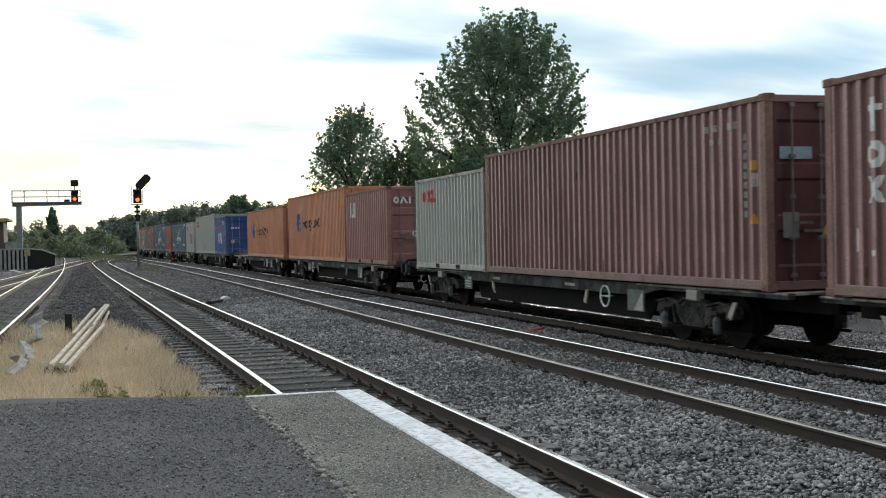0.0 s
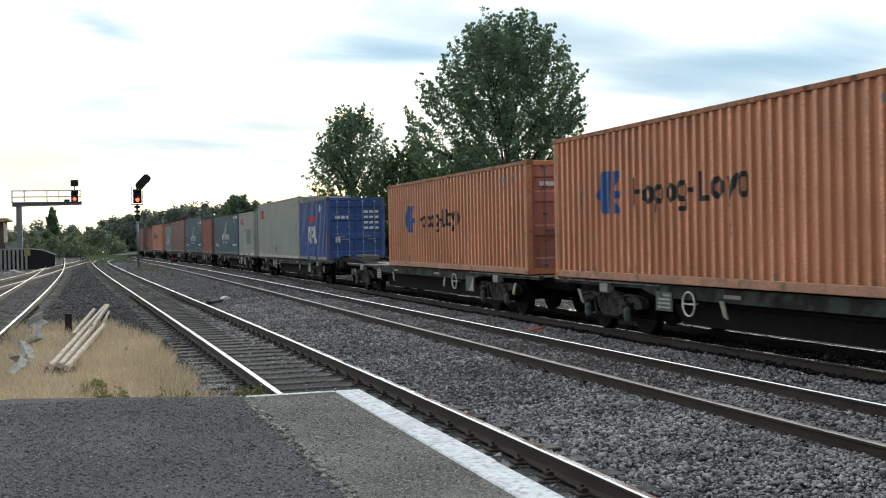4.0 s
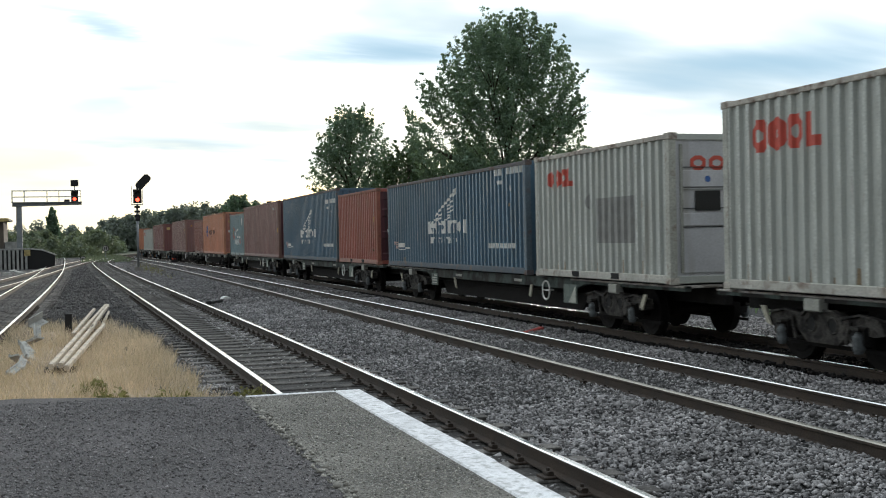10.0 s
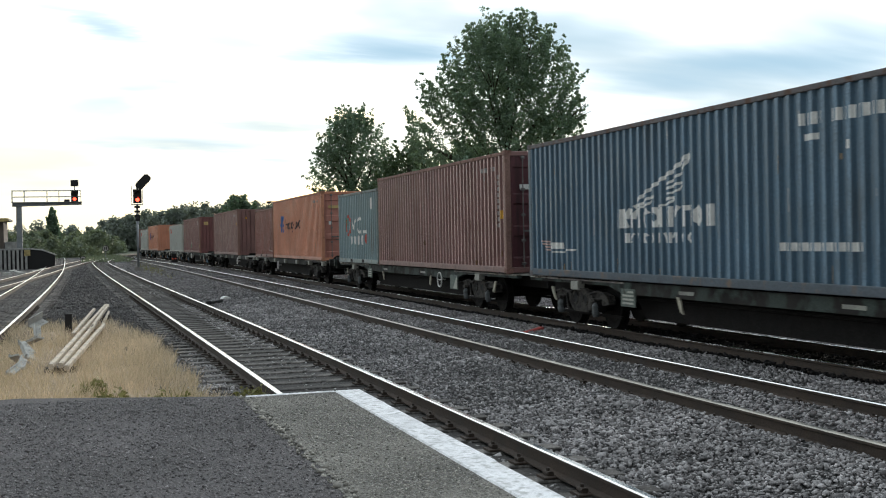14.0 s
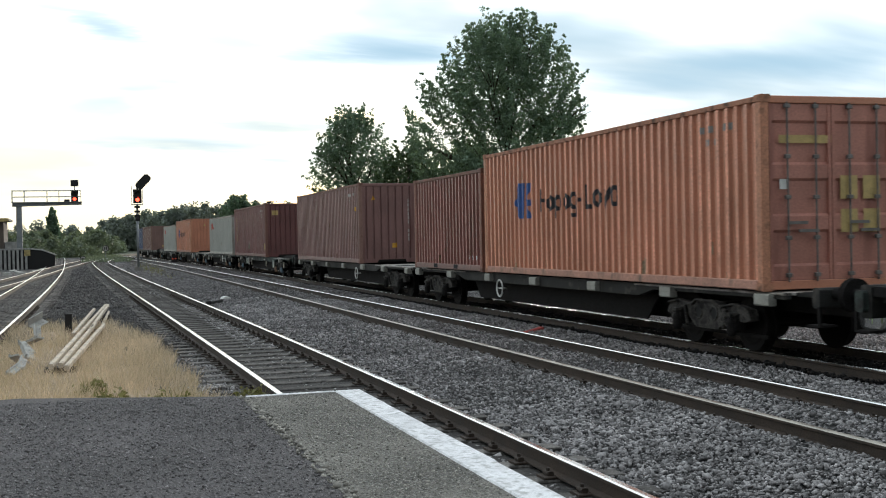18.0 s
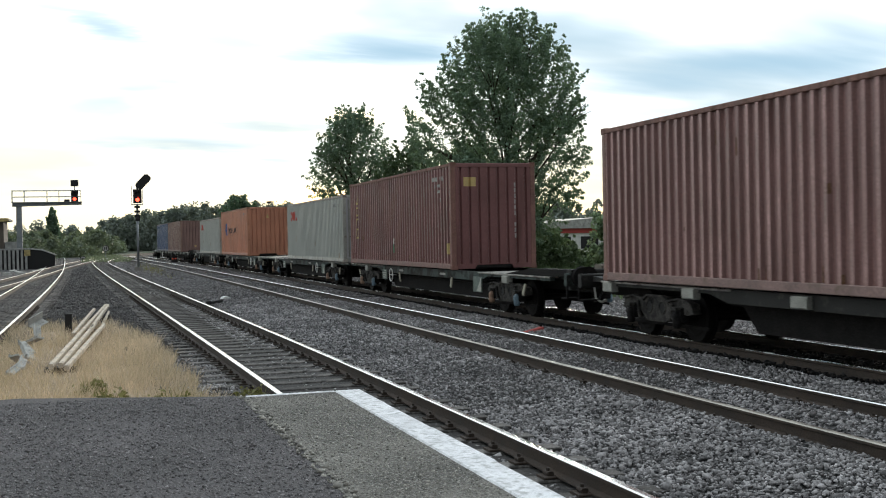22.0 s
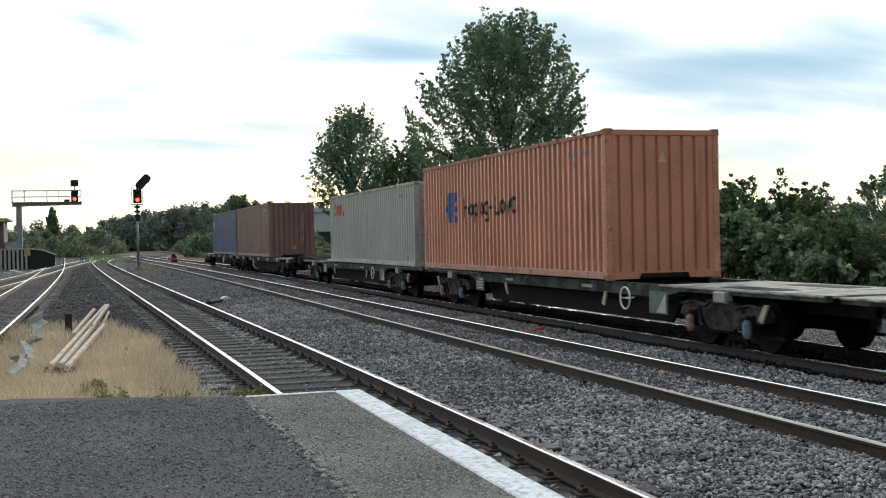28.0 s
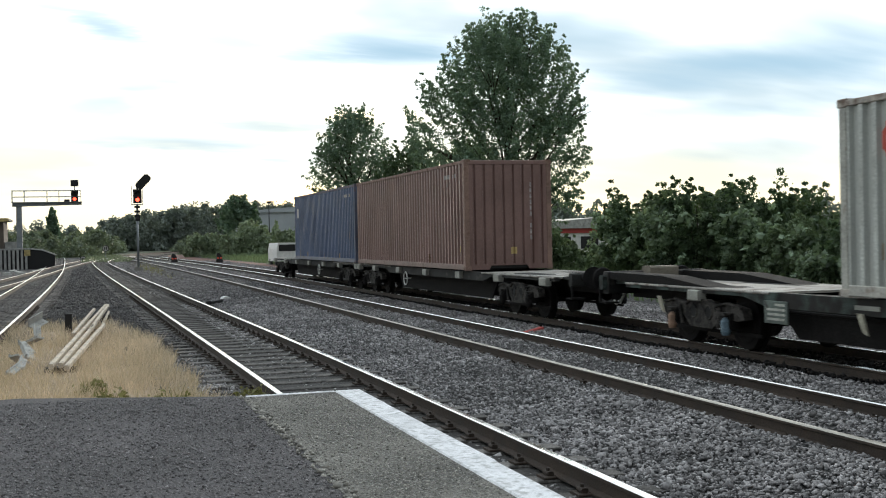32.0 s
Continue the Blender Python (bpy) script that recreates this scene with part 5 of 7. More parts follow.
def build_far_buildings():
    b = thing("warehouse", "pale grey clad warehouse with a low roof", "building", m=Matrix.Translation((31, 196, -0.4)))
    part("wall", Shape().box(-4.0, 14, 0, 18, 0, 7.0), M["pale_wall"], b)
    part("roof", Shape().prism([(-4.3, 7.0), (14.3, 7.0), (14.3, 7.25), (5, 8.0), (-4.3, 7.3)], 1, -0.3, 18.3), M["pale_wall"], b)
    part("plinth", Shape().box(-4.05, 14.05, -0.05, 0.0, 0, 3.6), M["dark"], b, "dark lower wall")
    f = thing("floodlight_mast", "slim floodlight mast above the warehouse", "lamp post", m=Matrix.Translation((29.4, 189, -0.4)))
    part("pole", Shape().tube((0, 0, 0), (0, 0, 8.4), 0.10, 0.06, seg=8), M["dark"], f)
    part("lamp", Shape().box(-0.35, 0.45, -0.2, 0.2, 8.35, 8.65, c=0.06), M["dark"], f)
    r = thing("low_building", "low white building with a red band beyond the trees", "building", m=Matrix.Translation((32.5, 78, -0.4)))
    part("wall", Shape().box(-2.5, 12, 0, 8, 0, 2.35), M["white"], r)
    part("roof", Shape().prism([(-2.8, 2.7), (12.3, 2.7), (12.3, 2.85), (4, 3.5), (-2.8, 2.95)], 1, -0.3, 8.3), M["trough"], r)
    part("red_band", Shape().box(-2.6, 12.1, -0.1, 8.1, 2.36, 2.7), M["red_band"], r, "red band under the roof")
    for i in range(6):
        part("window", Shape().box(-1.9 + 2.2 * i, -0.5 + 2.2 * i, -0.03, 0.0, 1.2, 2.1), M["black"], r)
    v = thing("parked_lorry", "red lorry with a dark windscreen parked behind the shrubs", "lorry", m=Matrix.Translation((33.0, 41.5, -0.36)))
    part("cab", Shape().box(-1.6, 1.6, 0, 5.5, 0.5, 1.95, c=0.1), M["red_band"], v)
    part("windscreen", Shape().box(-1.3, 1.3, -0.02, 0.0, 1.15, 1.75), M["black"], v)
    part("body_side", Shape().box(-1.62, -1.6, 0.8, 5.2, 1.05, 1.7), M["black"], v)
    for sx in (-1.35, 1.35):
        for yy in (0.9, 4.4):
            part("wheel", Shape().tube((sx - 0.14, yy, 0.45), (sx + 0.14, yy, 0.45), 0.45, seg=18), M["dark"], v)
    v = thing("parked_van", "white van parked beyond the railway", "van", m=Matrix.Translation((16.4, 96, -0.36)))
    part("body", Shape().prism([(-0.9, 0.45), (0.9, 0.45), (0.9, 1.5), (0.78, 2.0), (-0.78, 2.0), (-0.9, 1.5)], 1, 0, 4.6), M["white"], v)
    part("windscreen", Shape().box(-0.72, 0.72, -0.02, 0.0, 1.3, 1.85), M["black"], v)
    for sx in (-0.8, 0.8):
        for yy in (0.8, 3.7):
            part("wheel", Shape().tube((sx - 0.1, yy, 0.33), (sx + 0.1, yy, 0.33), 0.33, seg=16), M["dark"], v)


build_signals()
build_left_side()
build_heap()
build_grass()
build_far_buildings()


# ---------------------------------------------------------------- containers
BASE = {"maroon": (0.220, 0.119, 0.111), "brown": (0.184, 0.078, 0.077), "oxide": (0.288, 0.084, 0.064), "rose": (0.300, 0.138, 0.130), "coral": (0.520, 0.222, 0.140), "orange": (0.540, 0.222, 0.118), "white": (0.388, 0.404, 0.380), "blue": (0.040, 0.100, 0.300),
        "navy": (0.066, 0.124, 0.180), "teal": (0.170, 0.245, 0.270), "dust": (0.215, 0.130, 0.115), "dusk": (0.075, 0.110, 0.200), "oxide_brown": (0.215, 0.080, 0.066)}
PAINT = {
    "maroon": mat("paint_faded_maroon", BASE["maroon"], 0.40, var=0.18, scale=0.7, fine=30, bump=0.08, stain=(0.13, 0.055, 0.05), stain_scale=2.2, streak=True, stain_at=(0.55, 0.75)),
    "brown": mat("paint_brown_red", BASE["brown"], 0.40, var=0.18, scale=0.7, fine=30, bump=0.08, stain=(0.10, 0.04, 0.036), stain_scale=2.2, streak=True, stain_at=(0.55, 0.75)),
    "oxide": mat("paint_oxide_red", BASE["oxide"], 0.40, var=0.16, scale=0.7, fine=30, bump=0.08, stain=(0.17, 0.055, 0.04), stain_scale=2.2, streak=True, stain_at=(0.57, 0.76)),
    "orange": mat("paint_orange", BASE["orange"], 0.40, var=0.14, scale=0.7, fine=30, bump=0.08, stain=(0.30, 0.11, 0.05), stain_scale=2.2, streak=True, stain_at=(0.60, 0.80)),
    "white": mat("paint_off_white", BASE["white"], 0.40, var=0.10, scale=0.7, fine=30, bump=0.08, stain=(0.34, 0.31, 0.26), stain_scale=2.2, streak=True, stain_at=(0.60, 0.80)),
    "blue": mat("paint_blue", BASE["blue"], 0.40, var=0.16, scale=0.7, fine=30, bump=0.08, stain=(0.08, 0.075, 0.12), stain_scale=2.2, streak=True, stain_at=(0.60, 0.80)),
    "navy": mat("paint_slate_blue", BASE["navy"], 0.40, var=0.16, scale=0.7, fine=30, bump=0.08, stain=(0.05, 0.07, 0.09), stain_scale=2.2, streak=True, stain_at=(0.58, 0.78)),
    "teal": mat("paint_grey_teal", BASE["teal"], 0.40, var=0.14, scale=0.7, fine=30, bump=0.08, stain=(0.17, 0.14, 0.11), stain_scale=2.2, streak=True, stain_at=(0.58, 0.76)),
    "coral": mat("paint_faded_coral_orange", BASE["coral"], 0.40, var=0.14, scale=0.7, fine=30, bump=0.08, stain=(0.28, 0.11, 0.065), stain_scale=2.2, streak=True, stain_at=(0.60, 0.80)),
    "oxide_brown": mat("paint_oxide_brown", BASE["oxide_brown"], 0.40, var=0.18, scale=0.7, fine=30, bump=0.08, stain=(0.11, 0.045, 0.038), stain_scale=2.2, streak=True, stain_at=(0.55, 0.75)),
    "rose": mat("paint_rose_maroon", BASE["rose"], 0.40, var=0.16, scale=0.7, fine=30, bump=0.08, stain=(0.12, 0.05, 0.045), stain_scale=2.2, streak=True, stain_at=(0.57, 0.76)),
    "salmon": mat("paint_salmon_red", (0.47, 0.205, 0.160), 0.45, var=0.18, scale=0.9, fine=30, bump=0.08, stain=(0.24, 0.09, 0.07), stain_scale=2.5, streak=True, stain_at=(0.57, 0.76)),
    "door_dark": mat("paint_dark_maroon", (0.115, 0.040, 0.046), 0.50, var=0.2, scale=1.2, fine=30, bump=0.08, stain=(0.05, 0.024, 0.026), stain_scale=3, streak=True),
    "dust": mat("paint_dusty_brown", BASE["dust"], 0.40, var=0.18, scale=0.7, fine=30, bump=0.08, stain=(0.15, 0.08, 0.07), stain_scale=2.2, streak=True, stain_at=(0.55, 0.75)),
    "dusk": mat("paint_dusty_blue", BASE["dusk"], 0.40, var=0.16, scale=0.7, fine=30, bump=0.08, stain=(0.07, 0.08, 0.11), stain_scale=2.2, streak=True, stain_at=(0.58, 0.78)),
}
INK = {
    "white": M["white"],
    "faint": mat("marking_worn_white", (0.40, 0.37, 0.36), 0.65, var=0.35, scale=9, fine=60, bump=0.05),
    "blue": mat("marking_blue", (0.045, 0.115, 0.330), 0.6, var=0.15, bump=0.03),
    "black": mat("marking_black", (0.030, 0.030, 0.036), 0.6, var=0.2, bump=0.03),
    "red": mat("marking_red", (0.520, 0.085, 0.060), 0.6, var=0.15, bump=0.03),
    "gold": mat("marking_gold", (0.520, 0.380, 0.160), 0.6, var=0.15, bump=0.03),
    "green": mat("marking_green", (0.060, 0.300, 0.180), 0.6, var=0.15, bump=0.03),
    "amber": mat("marking_amber", (0.620, 0.330, 0.040), 0.6, var=0.15, bump=0.03),
    "scratch": mat("scratched_bare_paint", (0.36, 0.27, 0.25), 0.6, var=0.35, scale=9, fine=60, bump=0.05),
    "rust": mat("run_rust", (0.135, 0.075, 0.045), 0.85, var=0.4, scale=9, fine=60, bump=0.1),
    "pale_rust": mat("thin_rust_stain", (0.30, 0.23, 0.155), 0.8, var=0.4, scale=9, fine=60, bump=0.05),
    "peach": mat("rubbed_pale_orange", (0.64, 0.38, 0.26), 0.6, var=0.3, scale=9, fine=60, bump=0.05),
    "pale_red": mat("marking_pale_red", (0.58, 0.40, 0.36), 0.6, var=0.2, bump=0.03),
    "cyan": mat("marking_pale_blue", (0.30, 0.42, 0.48), 0.6, var=0.2, bump=0.03),
    "grey": mat("marking_grey", (0.260, 0.260, 0.250), 0.6, var=0.15, bump=0.03),
}
WORN = {k: mat("frame_worn_" + k, tuple(v * 0.62 + r * 0.38 for v, r in zip(col, (0.20, 0.125, 0.085))), 0.75, var=0.3, scale=2.5, fine=30, bump=0.12, stain=(0.11, 0.06, 0.04), stain_scale=5, stain_at=(0.5, 0.66))
        for k, col in (("maroon", (0.235, 0.118, 0.108)), ("brown", (0.205, 0.085, 0.080)), ("oxide", (0.33, 0.125, 0.095)), ("rose", (0.24, 0.11, 0.10)), ("orange", (0.54, 0.215, 0.09)), ("white", (0.56, 0.555, 0.51)),
                       ("blue", (0.10, 0.11, 0.16)), ("navy", (0.07, 0.10, 0.13)), ("teal", (0.23, 0.33, 0.335)), ("dusk", (0.09, 0.125, 0.215)), ("dust", (0.245, 0.158, 0.138)), ("oxide_brown", (0.20, 0.085, 0.07)), ("coral", (0.50, 0.215, 0.13)))}
# chalky ridges, lightened further in colour to paint light and shade onto the ribs
RIDGE_LIGHT = {k: mat("lit_ridge_" + k, tuple(v * (1.0 + 0.95 * f) + 0.09 * f for v in BASE[k]), 0.42, var=0.30, scale=1.6, fine=30, bump=0.08, stain=BASE[k], stain_scale=1.3, streak=True, stain_at=(0.52, 0.68))
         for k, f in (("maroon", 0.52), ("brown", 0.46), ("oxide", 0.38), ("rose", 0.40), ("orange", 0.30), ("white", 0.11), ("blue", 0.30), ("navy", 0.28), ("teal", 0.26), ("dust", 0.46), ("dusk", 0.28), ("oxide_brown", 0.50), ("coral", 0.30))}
POST = {k: mat("post_" + k, tuple(v * 0.86 + r * 0.14 for v, r in zip(BASE[k], (0.34, 0.24, 0.12))), 0.6, var=0.28, scale=1.6, fine=30, bump=0.1, stain=(0.13, 0.07, 0.045), stain_scale=3.2, stain_at=(0.60, 0.74))
        for k in BASE}
RIB, DEEP, HALF = 0.270, 0.052, 1.219
SILL = {k: mat("sill_dusty_" + k, tuple(v * 0.74 + r * 0.26 for v, r in zip(col, (0.26, 0.22, 0.19))), 0.7, var=0.25, scale=1.5, fine=30, bump=0.1, stain=(0.17, 0.12, 0.09), stain_scale=4, stain_at=(0.55, 0.72))
        for k, col in (("maroon", (0.25, 0.15, 0.14)), ("brown", (0.22, 0.11, 0.10)), ("oxide", (0.33, 0.15, 0.12)), ("rose", (0.27, 0.14, 0.13)), ("orange", (0.54, 0.25, 0.15)), ("white", (0.48, 0.48, 0.44)),
                       ("blue", (0.18, 0.20, 0.26)), ("navy", (0.02, 0.06, 0.10)), ("teal", (0.26, 0.33, 0.33)), ("dusk", (0.14, 0.16, 0.22)), ("dust", (0.26, 0.18, 0.16)), ("oxide_brown", (0.24, 0.13, 0.115)), ("coral", (0.52, 0.25, 0.18)))}


def rib_points(y0, y1, pitch=RIB, deep=DEEP):
    """(y, depth) of a corrugated sheet from y0 to y1."""
    n = max(1, round((y1 - y0) / pitch))
    p = (y1 - y0) / n
    pts = [(y0, 0.0)]
    for i in range(n):
        a = y0 + i * p
        pts += [(a + p * 0.15, 0.0), (a + p * 0.28, deep), (a + p * 0.72, deep), (a + p * 0.85, 0.0)]
    pts.append((y1, 0.0))
    return pts


def depth_at(pts, y):
    for (a, da), (b, db) in zip(pts, pts[1:]):
        if a <= y <= b:
            return da + (db - da) * (y - a) / max(b - a, 1e-6)
    return 0.0


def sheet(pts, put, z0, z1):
    """A ribbed sheet; the outer ridges take the second, lightened material."""
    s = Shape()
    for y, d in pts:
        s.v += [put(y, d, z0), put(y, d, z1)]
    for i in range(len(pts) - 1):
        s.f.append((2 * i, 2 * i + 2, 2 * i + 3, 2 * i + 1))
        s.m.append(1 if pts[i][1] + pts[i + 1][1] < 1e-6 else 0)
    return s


def decal(pts, put, polys, proud=0.004):
    """Plain painted shapes that follow the ribs; polys are convex outlines in (along, up)."""
    s = Shape()
    for poly in polys:
        lo, hi = min(p[0] for p in poly), max(p[0] for p in poly)
        cuts = sorted({lo, hi, *[p[0] for p in poly if lo < p[0] < hi], *[y for y, _ in pts if lo < y < hi]})

        def span(y):
            zs = []
            for (a, za), (b, zb) in zip(poly, poly[1:] + poly[:1]):
                if min(a, b) - 1e-9 <= y <= max(a, b) + 1e-9:
                    if abs(a - b) < 1e-9:
                        zs += [za, zb]
                    else:
                        zs.append(za + (zb - za) * (y - a) / (b - a))
            return min(zs), max(zs)
        for a, b in zip(cuts, cuts[1:]):
            if b - a < 1e-5:
                continue
            (a0, a1), (b0, b1) = span(a + 1e-6), span(b - 1e-6)
            da, db = depth_at(pts, a) - proud, depth_at(pts, b) - proud
            s.face([put(a, da, a0), put(b, db, b0), put(b, db, b1), put(a, da, a1)])
    return s


def paint_marks(c, ribs, put, marks):
    """Every painted block is a part; a block may be one outline or a list of them."""
    for ink, blocks in marks:
        for b in blocks:
            polys = b if isinstance(b[0], list) else [b]
            part("marking", decal(ribs, put, polys), INK[ink], c, ink + " painted marking")


def ring(a, b, z0, z1, t=0.10):
    """A rounded hollow block of eight strokes."""
    def eight(a, b, z0, z1):
        k, m = (b - a) * 0.30, (z1 - z0) * 0.26
        return [(a + k, z0), (b - k, z0), (b, z0 + m), (b, z1 - m), (b - k, z1), (a + k, z1), (a, z1 - m), (a, z0 + m)]
    o, n = eight(a, b, z0, z1), eight(a + t, b - t, z0 + t, z1 - t)
    return [[o[i], o[(i + 1) % 8], n[(i + 1) % 8], n[i]] for i in range(8)]


def rect(a, b, z0, z1, slant=0.0):
    return [(a, z0), (b, z0), (b + slant, z1), (a + slant, z1)]


def strokes(pts, w0, w1=None):
    """A run of straight painted strokes through pts, its width going from w0 to w1."""
    out, n = [], len(pts) - 1
    w1 = w0 if w1 is None else w1
    for i in range(n):
        (a, za), (b, zb) = pts[i], pts[i + 1]
        d = math.hypot(b - a, zb - za)
        nx, nz = -(zb - za) / d / 2, (b - a) / d / 2
        u, v = w0 + (w1 - w0) * i / n, w0 + (w1 - w0) * (i + 1) / n
        out.append([(a - nx * u, za - nz * u), (b - nx * v, zb - nz * v), (b + nx * v, zb + nz * v), (a + nx * u, za + nz * u)])
    return out


def moved(marks, dy, dz):
    """The same painted shapes, shifted along the side and up."""
    def go(b):
        return [go(q) for q in b] if isinstance(b[0], list) else [(p[0] + dy, p[1] + dz) for p in b]
    return [(ink, [go(b) for b in blocks]) for ink, blocks in marks]


def letters(a, z0, h, widths, gap=0.06, tall=(), stroke=0.09):
    """A row of plain stroke shapes for lettering; the reader sees it from the -x side, so it runs from far to near."""
    out, y = [], a
    for i, w in enumerate(widths):
        if w > 0:
            z1 = z0 + h * (1.0 if (i in tall or not tall) else 0.72)
            t = min(stroke, w * 0.36)
            far, near, mid = rect(y - t, y, z0, z1), rect(y - w, y - w + t, z0, z1), y - w / 2
            kind = i % 6
            if w < 0.12:
                out.append(rect(y - w, y, z0, z1))
            elif kind == 0:
                out.append([far, near])
            elif kind == 1:
                out.append(strokes([(y - t / 2, z1), (mid, z0)], t) + strokes([(y - w + t / 2, z1), (mid, (z0 + z1) / 2)], t))
            elif kind == 2:
                out.append([far] + strokes([(y - w + t / 2, z1), (y - t, (z0 + z1) / 2)], t))
            elif kind == 3:
                out.append([rect(mid - t / 2, mid + t / 2, z0, z1), rect(y - w, y, z1 - t, z1)])
            elif kind == 4:
                out.append(ring(y - w, y, z0, z1, t)[:6])
            else:
                out.append(ring(y - w, y, z0, z1, t))
            y -= w + gap
        else:
            y += w
    return out


def wear(c, ribs, put, L, H, paint, seed):
    """Scratches on the ridges and rust that has run from dents and from the bottom edge."""
    rr = random.Random(seed)
    ridges = [(a[0] + b[0]) / 2 for a, b in zip(ribs, ribs[1:]) if a[1] + b[1] < 1e-6]
    red = paint in ("maroon", "brown", "rose", "oxide", "oxide_brown", "dust")
    pale, rust = [], []
    for _ in range(int(L * (3.6 if paint == "brown" else 1.9 if red else 0.7))):
        y, z, w = rr.choice(ridges) + rr.uniform(-0.012, 0.012), rr.uniform(0.3, H - 0.4), rr.uniform(0.006, 0.016)
        h = rr.uniform(0.05, 0.34)
        pale.append([(y - w, z), (y + w * 0.6, z - 0.01), (y + w, min(z + h, H - 0.2)), (y - w * 0.3, min(z + h, H - 0.2))])
    for _ in range(int(L * 1.5)):
        y, w = rr.uniform(0.3, L - 0.3), rr.uniform(0.008, 0.026)
        z = 0.17 if rr.random() < 0.6 else rr.uniform(0.3, H - 0.6)
        h = rr.uniform(0.05, 0.28)
        rust.append([(y - w, z), (y + w, z), (y + w * 0.8, z + h), (y - w * 0.7, z + h)])
    for quads, ink, lab in ((pale, "faint" if paint == "brown" else "scratch" if red else "peach" if paint in ("orange", "coral") else "faint", "pale scratches"), (rust, "rust" if red else "pale_rust", "rust runs")):
        tagged(part("scuff", decal(ribs, put, quads, 0.003), INK[ink], c, lab), kind="stuff")


def build_container(label, L, H, paint, end="panel", marks=(), end_marks=(), fine=False, door=None):
    """Local frame: y from 0 (leading end) to L, z from the base, x across."""
    P = PAINT[paint]
    c = thing("shipping_container", label, "shipping container", "containers on the train")
    W = 0.16
    for sx in (-1, 1):
        for y in (0, L):
            a, b = (0.0, W) if y == 0 else (L - W, L)
            part("corner_post", Shape().box(sx * HALF - (0.0 if sx < 0 else 0.14), sx * HALF + (0.14 if sx < 0 else 0.0), a + 0.006, b - 0.006, 0.118, H - 0.118, c=0.012), POST[paint], c)
            for z in (0, H - 0.118):
                s = Shape().box(sx * HALF - (0.003 if sx < 0 else 0.165), sx * HALF + (0.165 if sx < 0 else 0.003), a - 0.003, b + 0.02, z, z + 0.118, c=0.014)
                part("corner_casting", s, WORN[paint], c)
        part("top_rail", Shape().box(min(sx * HALF, sx * (HALF - 0.06)), max(sx * HALF, sx * (HALF - 0.06)), W, L - W, H - 0.105, H - 0.02, c=0.01), WORN[paint], c)
        s = Shape().box(min(sx * HALF, sx * (HALF - 0.05)), max(sx * HALF, sx * (HALF - 0.05)), W, L - W, 0.02, 0.165, c=0.012)
        part("bottom_rail", s, SILL[paint], c, "dusty pale bottom rail")
        if L < 7:
            for fy in (L / 2 - 1.05, L / 2 + 0.75):
                part("fork_pocket", Shape().box(min(sx * (HALF - 0.045), sx * (HALF + 0.004)), max(sx * (HALF - 0.045), sx * (HALF + 0.004)), fy, fy + 0.34, 0.045, 0.155), M["pocket"], c, "black plate for the shade in a forklift pocket")
        ribs = rib_points(W, L - W, RIB * (0.62 if fine else 1.0), DEEP * (0.5 if fine else 1.0))
        put = (lambda y, d, z, k=sx: (k * (HALF - 0.012 - d), y, z))
        part("side_wall", sheet(ribs, put, 0.165, H - 0.105), [P, RIDGE_LIGHT[paint]], c)
        if sx < 0:
            wear(c, ribs, put, L, H, paint, label + str(len(marks)) + str(L))
            paint_marks(c, ribs, put, marks)
    if not fine and L > 7 and paint not in ("navy",):
        ribs = rib_points(W, L - W)
        put = (lambda y, d, z: (-(HALF - 0.012 - d), y, z))
        run = [rect(1.30 + 0.13 * i, 1.365 + 0.13 * i, H - 0.44, H - 0.33) for i in range(4)] + [rect(0.86 + 0.11 * i, 0.92 + 0.11 * i, H - 0.44, H - 0.33) for i in range(3)] + [rect(1.34 + 0.13 * i, 1.40 + 0.13 * i, H - 0.64, H - 0.54) for i in range(3)]
        tagged(part("number_marking", decal(ribs, put, run), INK["grey" if paint in ("white", "orange", "coral") else "faint"], c, "worn painted number blocks"), kind="stuff")
    roof = rib_points(W, L - W, 0.42, 0.02)
    s = Shape()
    for y, d in roof:
        s.v += [(-HALF + 0.05, y, H - 0.03 - d), (HALF - 0.05, y, H - 0.03 - d)]
    for i in range(len(roof) - 1):
        s.f.append((2 * i, 2 * i + 1, 2 * i + 3, 2 * i + 2))
        s.m.append(0)
    part("roof", s, P, c)
    part("floor", Shape().box(-HALF + 0.06, HALF - 0.06, 0.05, L - 0.05, 0.05, 0.16), M["dark"], c)
    for y, kind in ((0, end), (L, "panel" if end != "panel" else "doors")):
        inw = 1 if y == 0 else -1
        part("end_header", Shape().box(-HALF + 0.14, HALF - 0.14, min(y, y + inw * 0.10), max(y, y + inw * 0.10), H - 0.13, H - 0.02, c=0.01), P, c)
        ya, yb = min(y, y + inw * 0.10), max(y, y + inw * 0.10)
        if L > 7 and kind == "panel":
            poly = [(-HALF + 0.14, 0.02), (-0.56, 0.02), (-0.50, 0.125), (0.50, 0.125), (0.56, 0.02), (HALF - 0.14, 0.02), (HALF - 0.14, 0.16), (-HALF + 0.14, 0.16)]
            part("end_sill", Shape().prism(poly[:3] + [(-0.50, 0.16), (-HALF + 0.14, 0.16)], 1, ya, yb).prism([(-0.50, 0.125), (0.50, 0.125), (0.50, 0.16), (-0.50, 0.16)], 1, ya, yb).prism(poly[3:7][:4] + [(0.50, 0.16)], 1, ya, yb), P, c)
